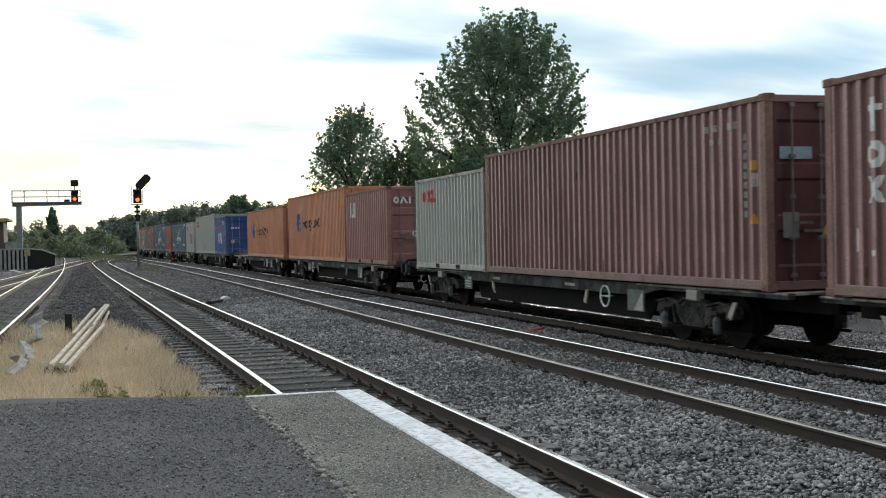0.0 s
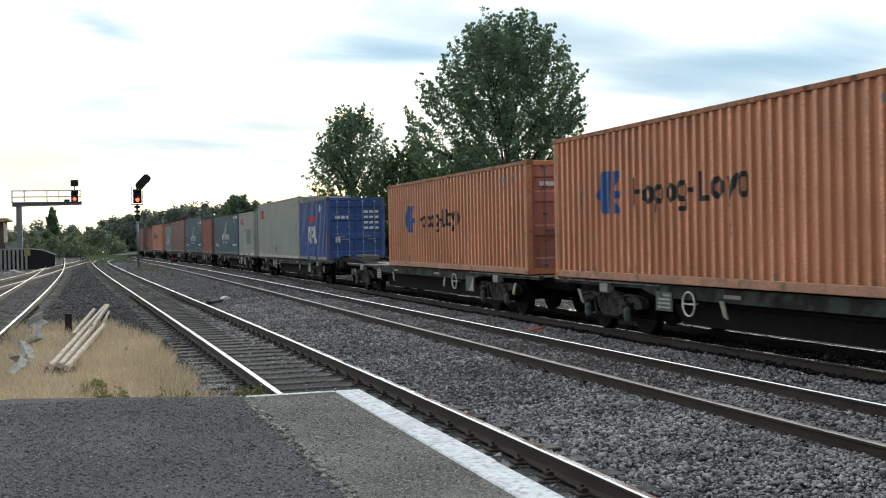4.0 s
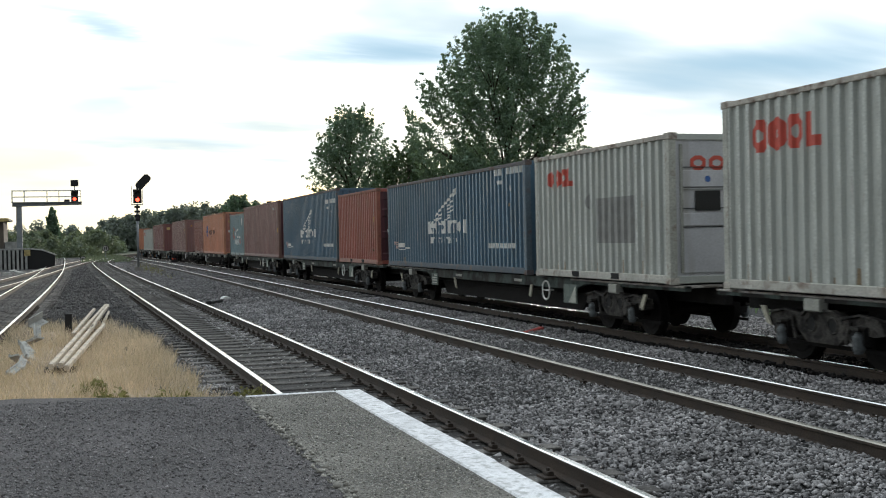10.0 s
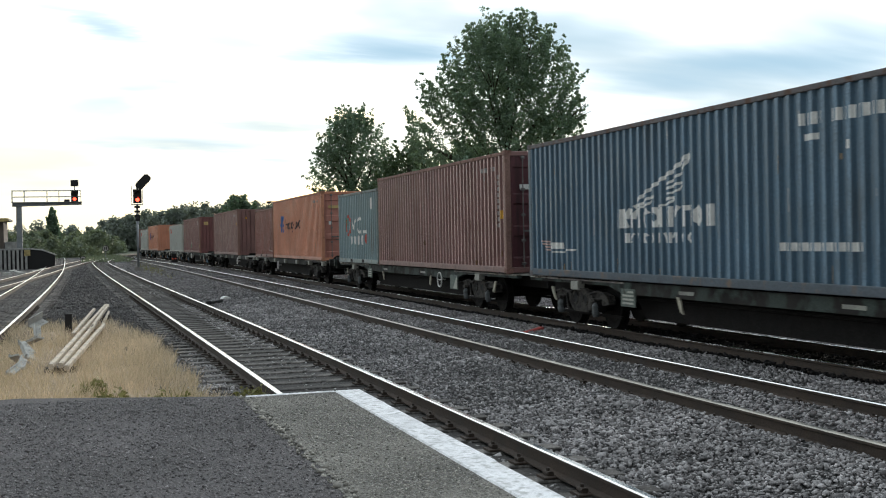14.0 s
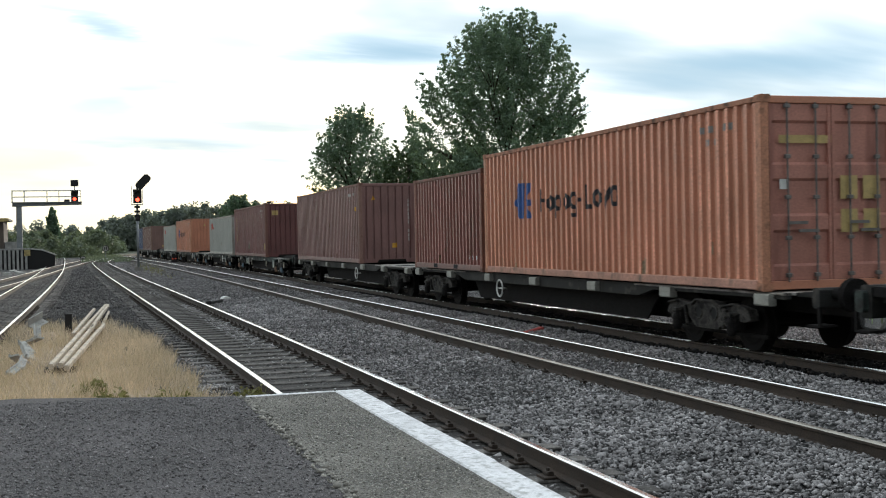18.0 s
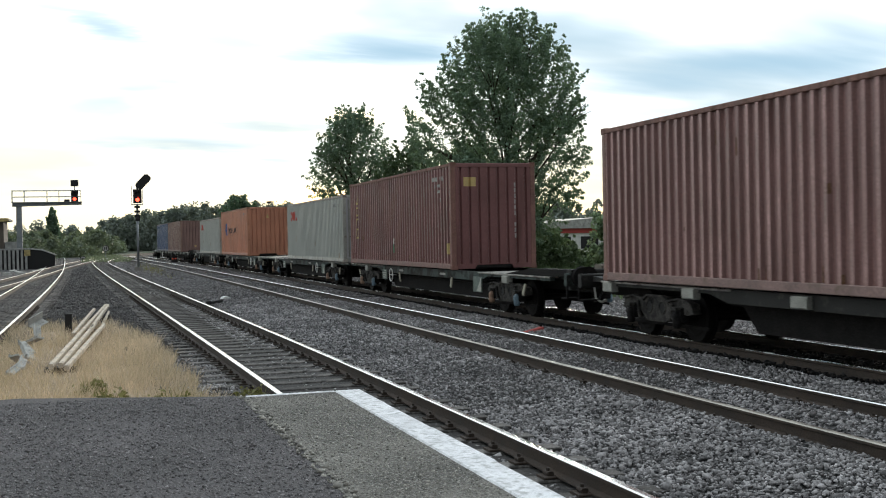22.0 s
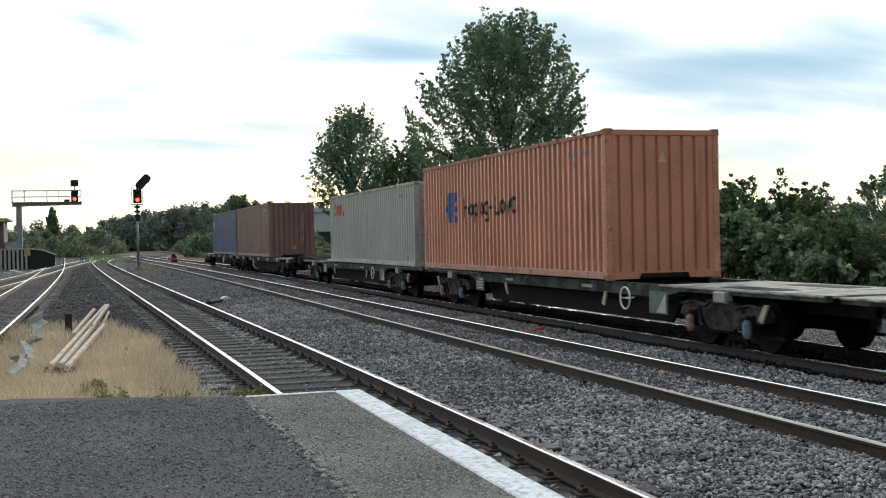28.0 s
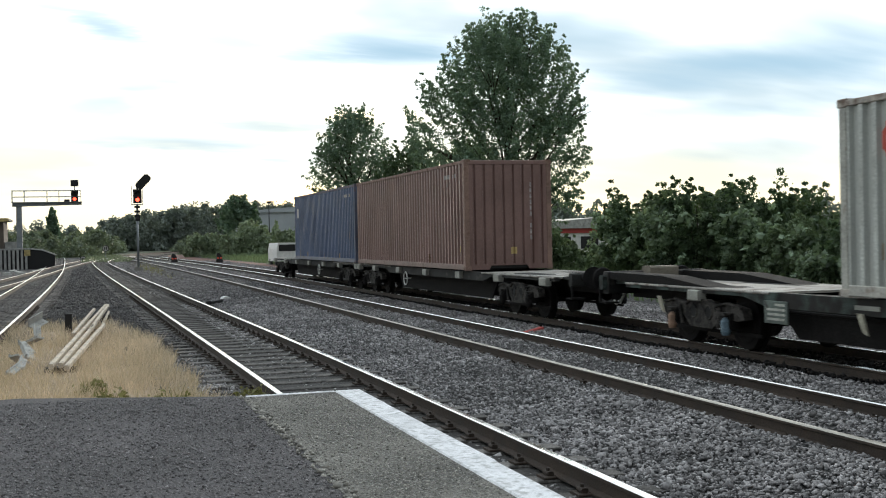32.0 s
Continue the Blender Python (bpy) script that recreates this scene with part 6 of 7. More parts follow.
            part("tunnel_recess", Shape().box(-0.56, 0.56, min(y + inw * 0.11, y + inw * 0.9), max(y + inw * 0.11, y + inw * 0.9), 0.012, 0.12), M["pocket"], c, "black block for the shade in the end sill's tunnel")
        else:
            part("end_sill", Shape().box(-HALF + 0.14, HALF - 0.14, ya, yb, 0.02, 0.15, c=0.01), P, c)
        if kind == "panel":
            pts, n = [(-HALF + 0.14, 0.0)], 8
            for i in range(n):
                a, p = -HALF + 0.14 + i * (2 * HALF - 0.28) / n, (2 * HALF - 0.28) / n
                pts += [(a + p * 0.36, 0.0), (a + p * 0.44, 0.045), (a + p * 0.56, 0.045), (a + p * 0.64, 0.0)]
            pts.append((HALF - 0.14, 0.0))
            put = (lambda x, d, z, yy=y, k=inw: (x, yy + k * (0.012 + d), z))
            part("end_wall", sheet(pts, put, 0.15, H - 0.13), [P, P], c)
            if y == 0:
                paint_marks(c, pts, put, end_marks)
        elif kind == "doors":
            for sx in (-1, 1):
                x0, x1 = (-HALF + 0.15, -0.008) if sx < 0 else (0.008, HALF - 0.15)
                s = Shape()
                zz = [0.155, 0.36, 0.40, 0.86, 0.90, 1.10, 1.14, 1.62, 1.66, 1.86, 1.90, H - 0.42, H - 0.38, H - 0.135]
                dd = [0.03, 0.03, 0.066, 0.066, 0.03, 0.03, 0.066, 0.066, 0.03, 0.03, 0.066, 0.066, 0.03, 0.03]
                for z, d in zip(zz, dd):
                    s.v += [(x0 + 0.05, y + inw * d, z), (x1 - 0.05, y + inw * d, z)]
                for i in range(len(zz) - 1):
                    s.f.append((2 * i, 2 * i + 1, 2 * i + 3, 2 * i + 2))
                    s.m.append(0)
                s.box(x0, x0 + 0.05, min(y + inw * 0.02, y + inw * 0.07), max(y + inw * 0.02, y + inw * 0.07), 0.155, H - 0.135)
                s.box(x1 - 0.05, x1, min(y + inw * 0.02, y + inw * 0.07), max(y + inw * 0.02, y + inw * 0.07), 0.155, H - 0.135)
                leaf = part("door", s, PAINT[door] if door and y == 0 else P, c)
                for k in (0.27, 0.73):
                    xb = x0 + (x1 - x0) * k
                    yb = y - inw * 0.012
                    r = Shape().tube((xb, yb, 0.13), (xb, yb, H - 0.11), 0.015, seg=8)
                    for z in (0.2, 0.75, 1.35, 1.95, H - 0.2):
                        r.box(xb - 0.045, xb + 0.045, yb - 0.02, yb + 0.03, z, z + 0.06, c=0.008)
                    part("locking_bar", r, M["rod_blue"] if paint == "blue" else M["rod"], leaf, "grey steel locking bar")
                    hz = 0.98 if k < 0.5 else 0.86
                    part("door_handle", Shape().box(xb - 0.02, xb + 0.30 * (1 if k < 0.5 else -1) + 0.02, yb - 0.03, yb - 0.005, hz, hz + 0.045) if k < 0.5 else Shape().box(xb - 0.32, xb + 0.02, yb - 0.03, yb - 0.005, hz, hz + 0.045), M["rod_blue"] if paint == "blue" else M["rod"], leaf)
            if y == 0:
                put = (lambda x, d, z, k=inw: (x, d - 0.001, z))
                paint_marks(c, [(-2, 0.03), (2, 0.03)], put, end_marks)
        else:
            s = Shape().box(-HALF + 0.14, HALF - 0.14, 0.03, 0.10, 0.15, H - 0.13)
            part("end_wall", s, M["reefer"], c, "pale lilac-grey machinery end")
            for z in (0.98, 1.30, 1.66, 2.00):
                part("panel_seam", Shape().box(-0.96, 0.96, -0.004, 0.004, z - 0.008, z + 0.008), M["dark"], c, "dark panel seam")
            part("round_label", Shape().tube((-0.48, 0.0, 1.80), (-0.48, 0.006, 1.80), 0.055, seg=14), INK["blue"], c, "small blue label")
            for z0, z1 in ((0.2, 0.95), (1.0, 1.22), (1.62, 1.95)):
                part("access_panel", Shape().box(-0.95, 0.95, 0.005, 0.03, z0, z1, c=0.008), M["reefer"], c)
            part("fan_opening", Shape().box(-0.72, -0.24, 0.0, 0.02, 1.26, 1.60), M["dark"], c, "dark ventilation opening")
            for x in (-0.98, 0.98):
                part("hinge_bar", Shape().box(x - 0.03, x + 0.03, -0.004, 0.03, 0.2, H - 0.2, c=0.006), M["bracket"], c)
            paint_marks(c, [(-2, 0.0), (2, 0.0)], (lambda x, d, z: (x, d + 0.026, z)), end_marks)
    return c


# ---------------------------------------------------------------- wagons
DECK = 0.965


def wheelset_mesh():
    s = Shape()
    for sx in (-1, 1):
        x = sx * 0.7525
        s.tube((x - 0.065, 0, 0), (x + 0.065, 0, 0), 0.42, seg=28)
        s.tube((x - sx * 0.095, 0, 0), (x - sx * 0.066, 0, 0), 0.45, seg=28)
        s.tube((x + sx * 0.066, 0, 0), (x + sx * 0.074, 0, 0), 0.33, 0.30, seg=20)
        for i in range(4):
            a = math.pi / 2 * i
            s.tube((x + sx * 0.07, 0.2 * math.cos(a), 0.2 * math.sin(a)), (x + sx * 0.082, 0.2 * math.cos(a), 0.2 * math.sin(a)), 0.035, seg=8)
    s.tube((-1.05, 0, 0), (1.05, 0, 0), 0.075, seg=12)
    return s.mesh("wheelset", [M["wheel"]])


WHEELSET = wheelset_mesh()
wheelsets = []


def build_bogie(parent, y, spring):
    """A two-axle bogie under a wagon, centred at y along it."""
    b = part("bogie", Shape().box(-0.9, 0.9, -0.18, 0.18, 0.40, 0.72, c=0.04), M["bogie"], parent)
    b.location = (0, y, 0)
    for sx in (-1, 1):
        x0, x1 = sorted((sx * 0.93, sx * 1.09))
        poly = [(-1.30, 0.50), (-1.22, 0.66), (-0.85, 0.72), (-0.45, 0.64), (-0.30, 0.74), (0.30, 0.74), (0.45, 0.64), (0.85, 0.72), (1.22, 0.66), (1.30, 0.50),
                (1.10, 0.46), (0.62, 0.50), (0.34, 0.30), (-0.34, 0.30), (-0.62, 0.50), (-1.10, 0.46)]
        part("side_frame", Shape().prism(poly, 0, x0, x1), M["bogie_frame"], b)
        for sy in (-0.85, 0.85):
            s = Shape().box(min(sx * 0.98, sx * 1.16), max(sx * 0.98, sx * 1.16), sy - 0.13, sy + 0.13, 0.33, 0.58, c=0.03)
            part("axlebox", s, M["bogie"], b)
            s = Shape().tube((sx * 1.17, sy - 0.03, 0.24), (sx * 1.17, sy - 0.03, 0.30), 0.055, 0.078, seg=12)
            s.tube((sx * 1.17, sy - 0.03, 0.30), (sx * 1.17, sy - 0.03, 0.46), 0.078, seg=12).tube((sx * 1.17, sy - 0.03, 0.46), (sx * 1.17, sy - 0.03, 0.52), 0.078, 0.03, seg=12)
            part("spring_cap", Shape().box(min(sx * 1.06, sx * 1.24), max(sx * 1.06, sx * 1.24), sy - 0.12, sy + 0.06, 0.55, 0.60, c=0.012), M["bogie_frame"], b)
            part("axle_cover", Shape().tube((sx * 1.16, sy + 0.10, 0.44), (sx * 1.185, sy + 0.10, 0.44), 0.07, 0.055, seg=10), M["bogie_frame"], b)
            part("spring", s, M["spring_rust"] if sy > 0 and spring is M["spring_blue"] else spring, b, smooth=False)
        part("brake_gear", Shape().box(min(sx * 0.85, sx * 0.9), max(sx * 0.85, sx * 0.9), -1.45, 1.45, 0.22, 0.27).box(min(sx * 0.72, sx * 0.80), max(sx * 0.72, sx * 0.80), -0.42, -0.36, 0.25, 0.60), M["bogie"], b)
        for hy in (-0.24, 0.24):
            part("frame_hole", Shape().tube((sx * 1.085, hy, 0.56), (sx * 1.097, hy, 0.56), 0.10, seg=14), M["pocket"], b, "black disc for the shade in a round hole")
            part("hole_rim", Shape().torus((sx * 1.094, hy, 0.56), 0.108, 0.016, 0, 18, 6), M["bogie_frame"], b)
        x2, x3 = sorted((sx * 1.06, sx * 1.13))
        part("top_flange", Shape().prism([(-1.22, 0.66), (-0.85, 0.72), (-0.45, 0.655), (-0.30, 0.74), (0.30, 0.74), (0.45, 0.655), (0.85, 0.72), (1.22, 0.66), (1.22, 0.69), (0.85, 0.75), (0.45, 0.69), (0.30, 0.77), (-0.30, 0.77), (-0.45, 0.69), (-0.85, 0.75), (-1.22, 0.69)], 0, x2, x3), M["bogie_frame"], b)
        for sy in (-0.56, 0.56):
            part("damper", Shape().tube((sx * 1.12, sy, 0.34), (sx * 1.12, sy * 1.16, 0.64), 0.032, 0.026, seg=8), M["bogie_frame"], b)
    for sy in (-0.9, 0.9):
        w = new("wheelset", WHEELSET)
        w.parent = b
        w.location = (0, sy, 0.42)
        wheelsets.append(w)
    return b


def build_wagon(kind, L, lead, tail, seed, brake, ramp=0):
    """A container flat wagon; y 0 to L is the load length, lead and tail stick out at its ends."""
    rr = random.Random(seed)
    A = kind == "a"
    F = M["frame_a"] if A else M["frame_b"]
    w = thing("container_wagon", "grey-green bogie flat wagon with a white handwheel" if A else "dark grimy bogie flat wagon with pale container brackets", "railway wagon", "wagons of the train")
    top = DECK - 0.012
    for sx in (-1, 1):
        x0, x1 = sorted((sx * 0.98, sx * 1.10))
        poly = [(-0.3, top), (L + 0.3, top), (L + 0.3, top - 0.09), (L - 3.7, top - 0.09), (L - 4.3, top - 0.22), (4.3, top - 0.22), (3.7, top - 0.09), (-0.3, top - 0.09)]
        part("side_sill", Shape().prism(poly, 0, x0, x1), F, w)
        x0, x1 = sorted((sx * 0.28, sx * 0.42))
        part("centre_sill", Shape().prism([(-lead, 0.90), (L + tail, 0.90), (L + tail, 0.62), (L - 3.6, 0.62), (L - 4.4, 0.30), (4.4, 0.30), (3.6, 0.62), (-lead, 0.62)], 0, x0, x1), M["bogie"], w)
    y = 4.6
    while y < L - 4.4:
        part("crossbar", Shape().box(-1.0, 1.0, y, y + 0.12, top - 0.2, top - 0.02), M["bogie"], w)
        y += 1.9
    for a, b in ((-0.3, 4.4), (L - 4.4, L + 0.3)):
        part("end_deck", Shape().box(-1.12, 1.12, a, b, top - 0.035, top, c=0.01), M["deck"], w, "pale worn steel deck plate")
        for sx in (-0.62, 0.62):
            # uncut deck: a black plate just proud of it paints the opening's shade
            part("deck_opening", Shape().prism([(sx - 0.2, a + 1.5), (sx + 0.2, a + 1.5), (sx + 0.26, a + 1.8), (sx + 0.26, a + 2.9), (sx + 0.2, a + 3.2), (sx - 0.2, a + 3.2), (sx - 0.26, a + 2.9), (sx - 0.26, a + 1.8)], 2, top - 0.03, top + 0.004), M["pocket"], w, "black plate for the shade in a deck opening")
    for a, b, far in ((-lead, -0.3, -1), (L + 0.3, L + tail, 1)):
        if b - a > 0.5:
            part("headstock", Shape().box(-1.15, 1.15, a if far < 0 else b - 0.16, a + 0.16 if far < 0 else b, 0.78, 1.06, c=0.03), F, w)
            part("end_platform", Shape().prism([(a, 1.02), (b, 0.955), (b, 0.90), (a, 0.90)] if far < 0 else [(a, 0.955), (b, 1.02), (b, 0.90), (a, 0.90)], 0, -0.9, 0.9), F, w)
            for sx in (-0.87, 0.87):
                o = a if far < 0 else b
                s = Shape().tube((sx, o, 0.97), (sx, o + far * 0.38, 0.97), 0.09, seg=14).tube((sx, o + far * 0.38, 0.97), (sx, o + far * 0.43, 0.97), 0.21, 0.23, seg=20)
                part("buffer", s, M["bogie"], w)
            o = a if far < 0 else b
            if A and b - a > 0.8:
                part("end_stop", Shape().box(-0.30, 0.30, min(o - far * 0.5, o - far * 0.15), max(o - far * 0.5, o - far * 0.15), 1.0, 1.22, c=0.03), M["dull_block"], w, "dull beige end block")
                part("end_hood", Shape().box(-1.06, 1.06, min(o, o - far * 0.22), max(o, o - far * 0.22), 0.70, 1.13, c=0.03), M["frame_b"], w, "dark raised end beam")
                base = b if far < 0 else a
                run = -far * (2.9 if ramp == far else 0.0)
                for px in (-0.80, 0.80):
                    poly = [(o, 1.0), (base, 0.955), (base + run, 0.957), (base + run * 0.45, 1.10), (o, 1.12)] if run else [(o, 1.0), (base - far * -0.04, 0.955), (base - far * -0.04, 1.10), (o, 1.12)]
                    part("end_ramp", Shape().prism(poly, 0, px - 0.24, px + 0.24), M["bogie"], w)
            part("drawhook", Shape().box(-0.06, 0.06, min(o, o + far * 0.45), max(o, o + far * 0.45), 0.86, 0.98), M["bogie"], w)
            s = Shape()
            pts = [Vector((-0.55, o, 0.80)), Vector((-0.60, o + far * 0.2, 0.52)), Vector((-0.58, o + far * 0.45, 0.46)), Vector((-0.55, o + far * 0.6, 0.52))]
            for p, q in zip(pts, pts[1:]):
                s.tube(p, q, 0.022, seg=7)
            part("brake_hose", s, M["bracket"] if A else M["dark"], w)
            part("step_board", Shape().box(-1.16, -0.86, min(o, o - far * 0.3), max(o, o - far * 0.3), 0.52, 0.55).box(-1.16, -1.12, min(o, o - far * 0.04), max(o, o - far * 0.04), 0.52, 0.8), M["bogie"], w)
        else:
            part("bar_coupler", Shape().box(-0.10, 0.10, min(a, b), max(a, b), 0.74, 0.90), M["bogie"], w)
    sp = (M["spring_blue"] if seed > 9 else M["spring_dull"]) if A else M["bogie"]
    if A:
        build_bogie(w, 2.4, sp)
        build_bogie(w, L - 2.4, sp)
    else:
        build_bogie(w, 1.9, sp)
        build_bogie(w, L - 1.9, sp)
    for sx in (-1, 1):
        hx = sx * 1.13
        hy, HZ = brake, 0.665 if A else 0.60
        s = Shape().torus((hx, hy, HZ), 0.20, 0.018, 0, 28, 8)
        s.box(min(hx - 0.012, hx + 0.012), max(hx - 0.012, hx + 0.012), hy - 0.19, hy + 0.19, HZ - 0.01, HZ + 0.01)
        s.tube((hx - sx * 0.18, hy, HZ), (hx, hy, HZ), 0.018, seg=8)
        part("truss_web", Shape().prism([(4.1, top - 0.2), (L - 4.1, top - 0.2), (L - 4.6, 0.27), (4.6, 0.27)], 0, min(sx * 0.72, sx * 0.76), max(sx * 0.72, sx * 0.76)), M["bogie"], w)
        part("handwheel", s, M["white"], w, "white handbrake wheel")
        if A:
            a0, a1 = sorted((sx * 1.09, sx * 1.115))
            f = sx * 1.117
            yy = 4.12
            pn = part("side_panel", Shape().box(a0, a1, yy, yy + 0.66, 0.44, top - 0.12, c=0.006), M["panel"], w, "pale grey-green panel")
            part("panel_marking", Shape().prism([(yy + 0.03, 0.46), (yy + 0.40, 0.46), (yy + 0.05, 0.80)], 0, min(f, f + sx * 0.004), max(f, f + sx * 0.004)), M["chalk"], pn, "pale painted triangle")
            yy = L - 4.85
            pn = part("side_panel", Shape().box(a0, a1, yy, yy + 0.58, 0.50, top - 0.12, c=0.006), M["panel"], w, "pale grey-green panel")
            for zz in (0.55, 0.62, 0.69, 0.76):
                part("panel_lettering", Shape().box(min(f, f + sx * 0.003), max(f, f + sx * 0.003), yy + 0.06, yy + 0.50 - 0.2 * (zz > 0.7), zz, zz + 0.035), M["chalk"], pn, "pale lettering bars")
            for yy, dy in ((1.05, 0.16), (L - 1.05, -0.16), (6.5, 0.12), (L - 6.5, -0.12)):
                poly = [(yy - 0.06, 0.76), (yy + 0.06, 0.76), (yy + 0.06 + dy, 0.52), (yy - 0.05 + dy, 0.48)]
                part("tie_down_arm", Shape().prism(poly, 0, min(sx * 1.12, sx * 1.15), max(sx * 1.12, sx * 1.15)), M["stop"], w, "pale cream arm")
            for yy in (2.3, L - 2.3):
                part("twistlock_bracket", Shape().box(min(sx * 1.04, sx * 1.19), max(sx * 1.04, sx * 1.19), yy - 0.17, yy + 0.17, top - 0.22, top - 0.04, c=0.02), M["bracket"], w)
            part("brake_pipe", Shape().tube((sx * 0.86, 3.9, 0.66), (sx * 0.86, L - 3.9, 0.66), 0.03, seg=8), M["bogie"], w)
            if sx < 0:
                for yy in (7.6, 9.4, 10.9):
                    part("brake_cylinder", Shape().tube((-0.55, yy, 0.5), (0.5, yy, 0.5), 0.16, seg=12), M["bogie"], w)
            for yy in (7.2, 11.6):
                part("sill_marking", Shape().box(min(sx * 1.1, sx * 1.104), max(sx * 1.1, sx * 1.104), yy, yy + 0.5, top - 0.15, top - 0.09), M["bracket"], w, "pale painted lettering bar")
        else:
            for yy in (0.15, 3.1, 6.1, 9.2, 12.2, 15.3, L - 0.15):
                part("container_bracket", Shape().box(min(sx * 1.06, sx * 1.2), max(sx * 1.06, sx * 1.2), yy - 0.19, yy + 0.19, top - 0.20, top - 0.02, c=0.02), M["bracket"], w, "pale container bracket")
    return w


# ---------------------------------------------------------------- the train's make-up
S40, S20, HC, STD = 12.192, 6.058, 2.896, 2.591
SPEED = 8.12
carried_things = []       # (thing, metres along the train, height, length)
SIDE_MARK = [
    ("blue", [[[(10.26, 1.41), (9.98, 1.86), (9.66, 1.85), (9.68, 1.05), (9.98, 1.06)], rect(9.44, 9.61, 1.05, 1.84), [(9.44, 1.84), (9.26, 1.84), (9.44, 1.54)], rect(9.22, 9.44, 1.33, 1.47), [(9.44, 1.28), (9.28, 1.05), (9.44, 1.05)]]]),
    ("black", [[rect(8.62, 8.70, 1.17, 1.67), rect(8.44, 8.62, 1.38, 1.46)], ring(7.98, 8.34, 1.18, 1.52, 0.085), [*ring(7.56, 7.90, 1.18, 1.51, 0.085), rect(7.81, 7.90, 1.02, 1.20)], ring(7.18, 7.50, 1.18, 1.52, 0.085),
               [*ring(6.76, 7.10, 1.19, 1.54, 0.085), rect(6.76, 6.85, 1.06, 1.22), rect(6.76, 7.04, 1.03, 1.11)], rect(6.52, 6.72, 1.33, 1.41), [rect(6.32, 6.42, 1.17, 1.66), rect(6.12, 6.32, 1.17, 1.26)],
               rect(6.02, 6.07, 1.20, 1.66), ring(5.62, 5.98, 1.19, 1.55, 0.085), strokes([(5.55, 1.54), (5.40, 1.24)], 0.09) + strokes([(5.28, 1.57), (5.52, 1.05)], 0.09), ring(4.95, 5.20, 1.19, 1.58, 0.085)])]
TALL_MARK = moved(SIDE_MARK, -0.12, 0.22)


def load(label, u, L, H, paint, **kw):
    c = build_container(label, L, H, paint, **kw)
    carried_things.append((c, u, DECK, L))
    return c


def end_id(h=2.3):
    return ("faint", [rect(0.60, 0.665, h - 0.155 * i - 0.115, h - 0.155 * i) for i in range(10) if i != 6])


def build_train():
    def red_word(a, z0, h, k=1.0):
        t = 0.145 * k
        return ("red", [ring(a - 0.42 * k, a, z0, z0 + h, t), ring(a - 0.86 * k, a - 0.46 * k, z0, z0 + h, t), ring(a - 1.30 * k, a - 0.90 * k, z0, z0 + h, t), [rect(a - 1.46 * k, a - 1.34 * k, z0, z0 + h), rect(a - 1.66 * k, a - 1.46 * k, z0, z0 + t)]])
    red_mark = red_word(11.40, 1.78, 0.44)
    red_end_mark = ("red", [ring(-0.80, -0.50, 1.95, 2.20, 0.07), ring(-0.44, -0.14, 1.95, 2.20, 0.07), ring(-0.08, 0.22, 1.95, 2.20, 0.07), rect(0.28, 0.36, 1.95, 2.20)])
    red_mark_small = red_word(5.35, 1.88, 0.36, 0.76)
    wing = [strokes([(7.12, 1.36), (6.86, 1.54), (6.30, 1.74), (5.70, 1.93), (5.13, 2.18)], 0.06, 0.075), strokes([(5.13, 2.16), (5.36, 1.90), (5.86, 1.72)], 0.06, 0.04),
            strokes([(5.92, 1.63), (5.60, 1.70), (5.36, 1.73), (5.50, 1.60), (5.90, 1.55)], 0.05, 0.035), strokes([(5.98, 1.46), (5.62, 1.49), (5.84, 1.38), (6.26, 1.35)], 0.05, 0.035),
            strokes([(7.02, 1.35), (6.60, 1.50), (6.34, 1.53), (6.60, 1.40), (6.90, 1.35)], 0.05, 0.04)]
    wing_mark = ("white", wing + letters(7.86, 0.99, 0.35, [0.27, 0.25, 0.25, 0.07, 0.26, 0.30, 0.28, 0.08, 0.22, 0.24, 0.08, 0.28, 0.26], 0.052, stroke=0.10) +
           letters(7.46, 0.72, 0.175, [0.10, 0.18, 0.13, 0.05, 0.13, 0.15, 0.15, 0.16, 0.16, 0.05, 0.15, 0.15], 0.075, stroke=0.05) +
           [rect(10.35, 10.98, 0.60, 0.73), rect(9.78, 10.32, 0.56, 0.60), rect(10.32, 10.92, 0.52, 0.545)] + letters(2.55, 0.60, 0.12, [0.08] * 14, 0.055) +
           letters(2.05, 2.33, 0.17, [0.08] * 4 + [-0.12] + [0.08] * 8, 0.06) + [rect(1.66, 1.98, 2.12, 2.21), rect(0.95, 1.05, 1.94, 2.06)])
    flag_mark = ("pale_red", [strokes([(11.50 - 0.04 * i, 0.76 - 0.055 * i), (11.10, 0.75 - 0.06 * i)], 0.032) for i in range(4)])
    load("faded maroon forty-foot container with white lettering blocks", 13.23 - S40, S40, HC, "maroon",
         marks=[("white", [[rect(11.18, 11.28, 2.12, 2.55), rect(11.10, 11.36, 2.38, 2.46)], ring(11.06, 11.38, 1.66, 2.0), [[(11.38, 1.22), (11.28, 1.22), (11.06, 1.56), (11.16, 1.56)], [(11.16, 1.22), (11.06, 1.22), (11.28, 1.56), (11.38, 1.56)]]] + [rect(11.55, 11.62, 0.6, 0.9), rect(11.2, 11.27, 0.55, 0.62)])])
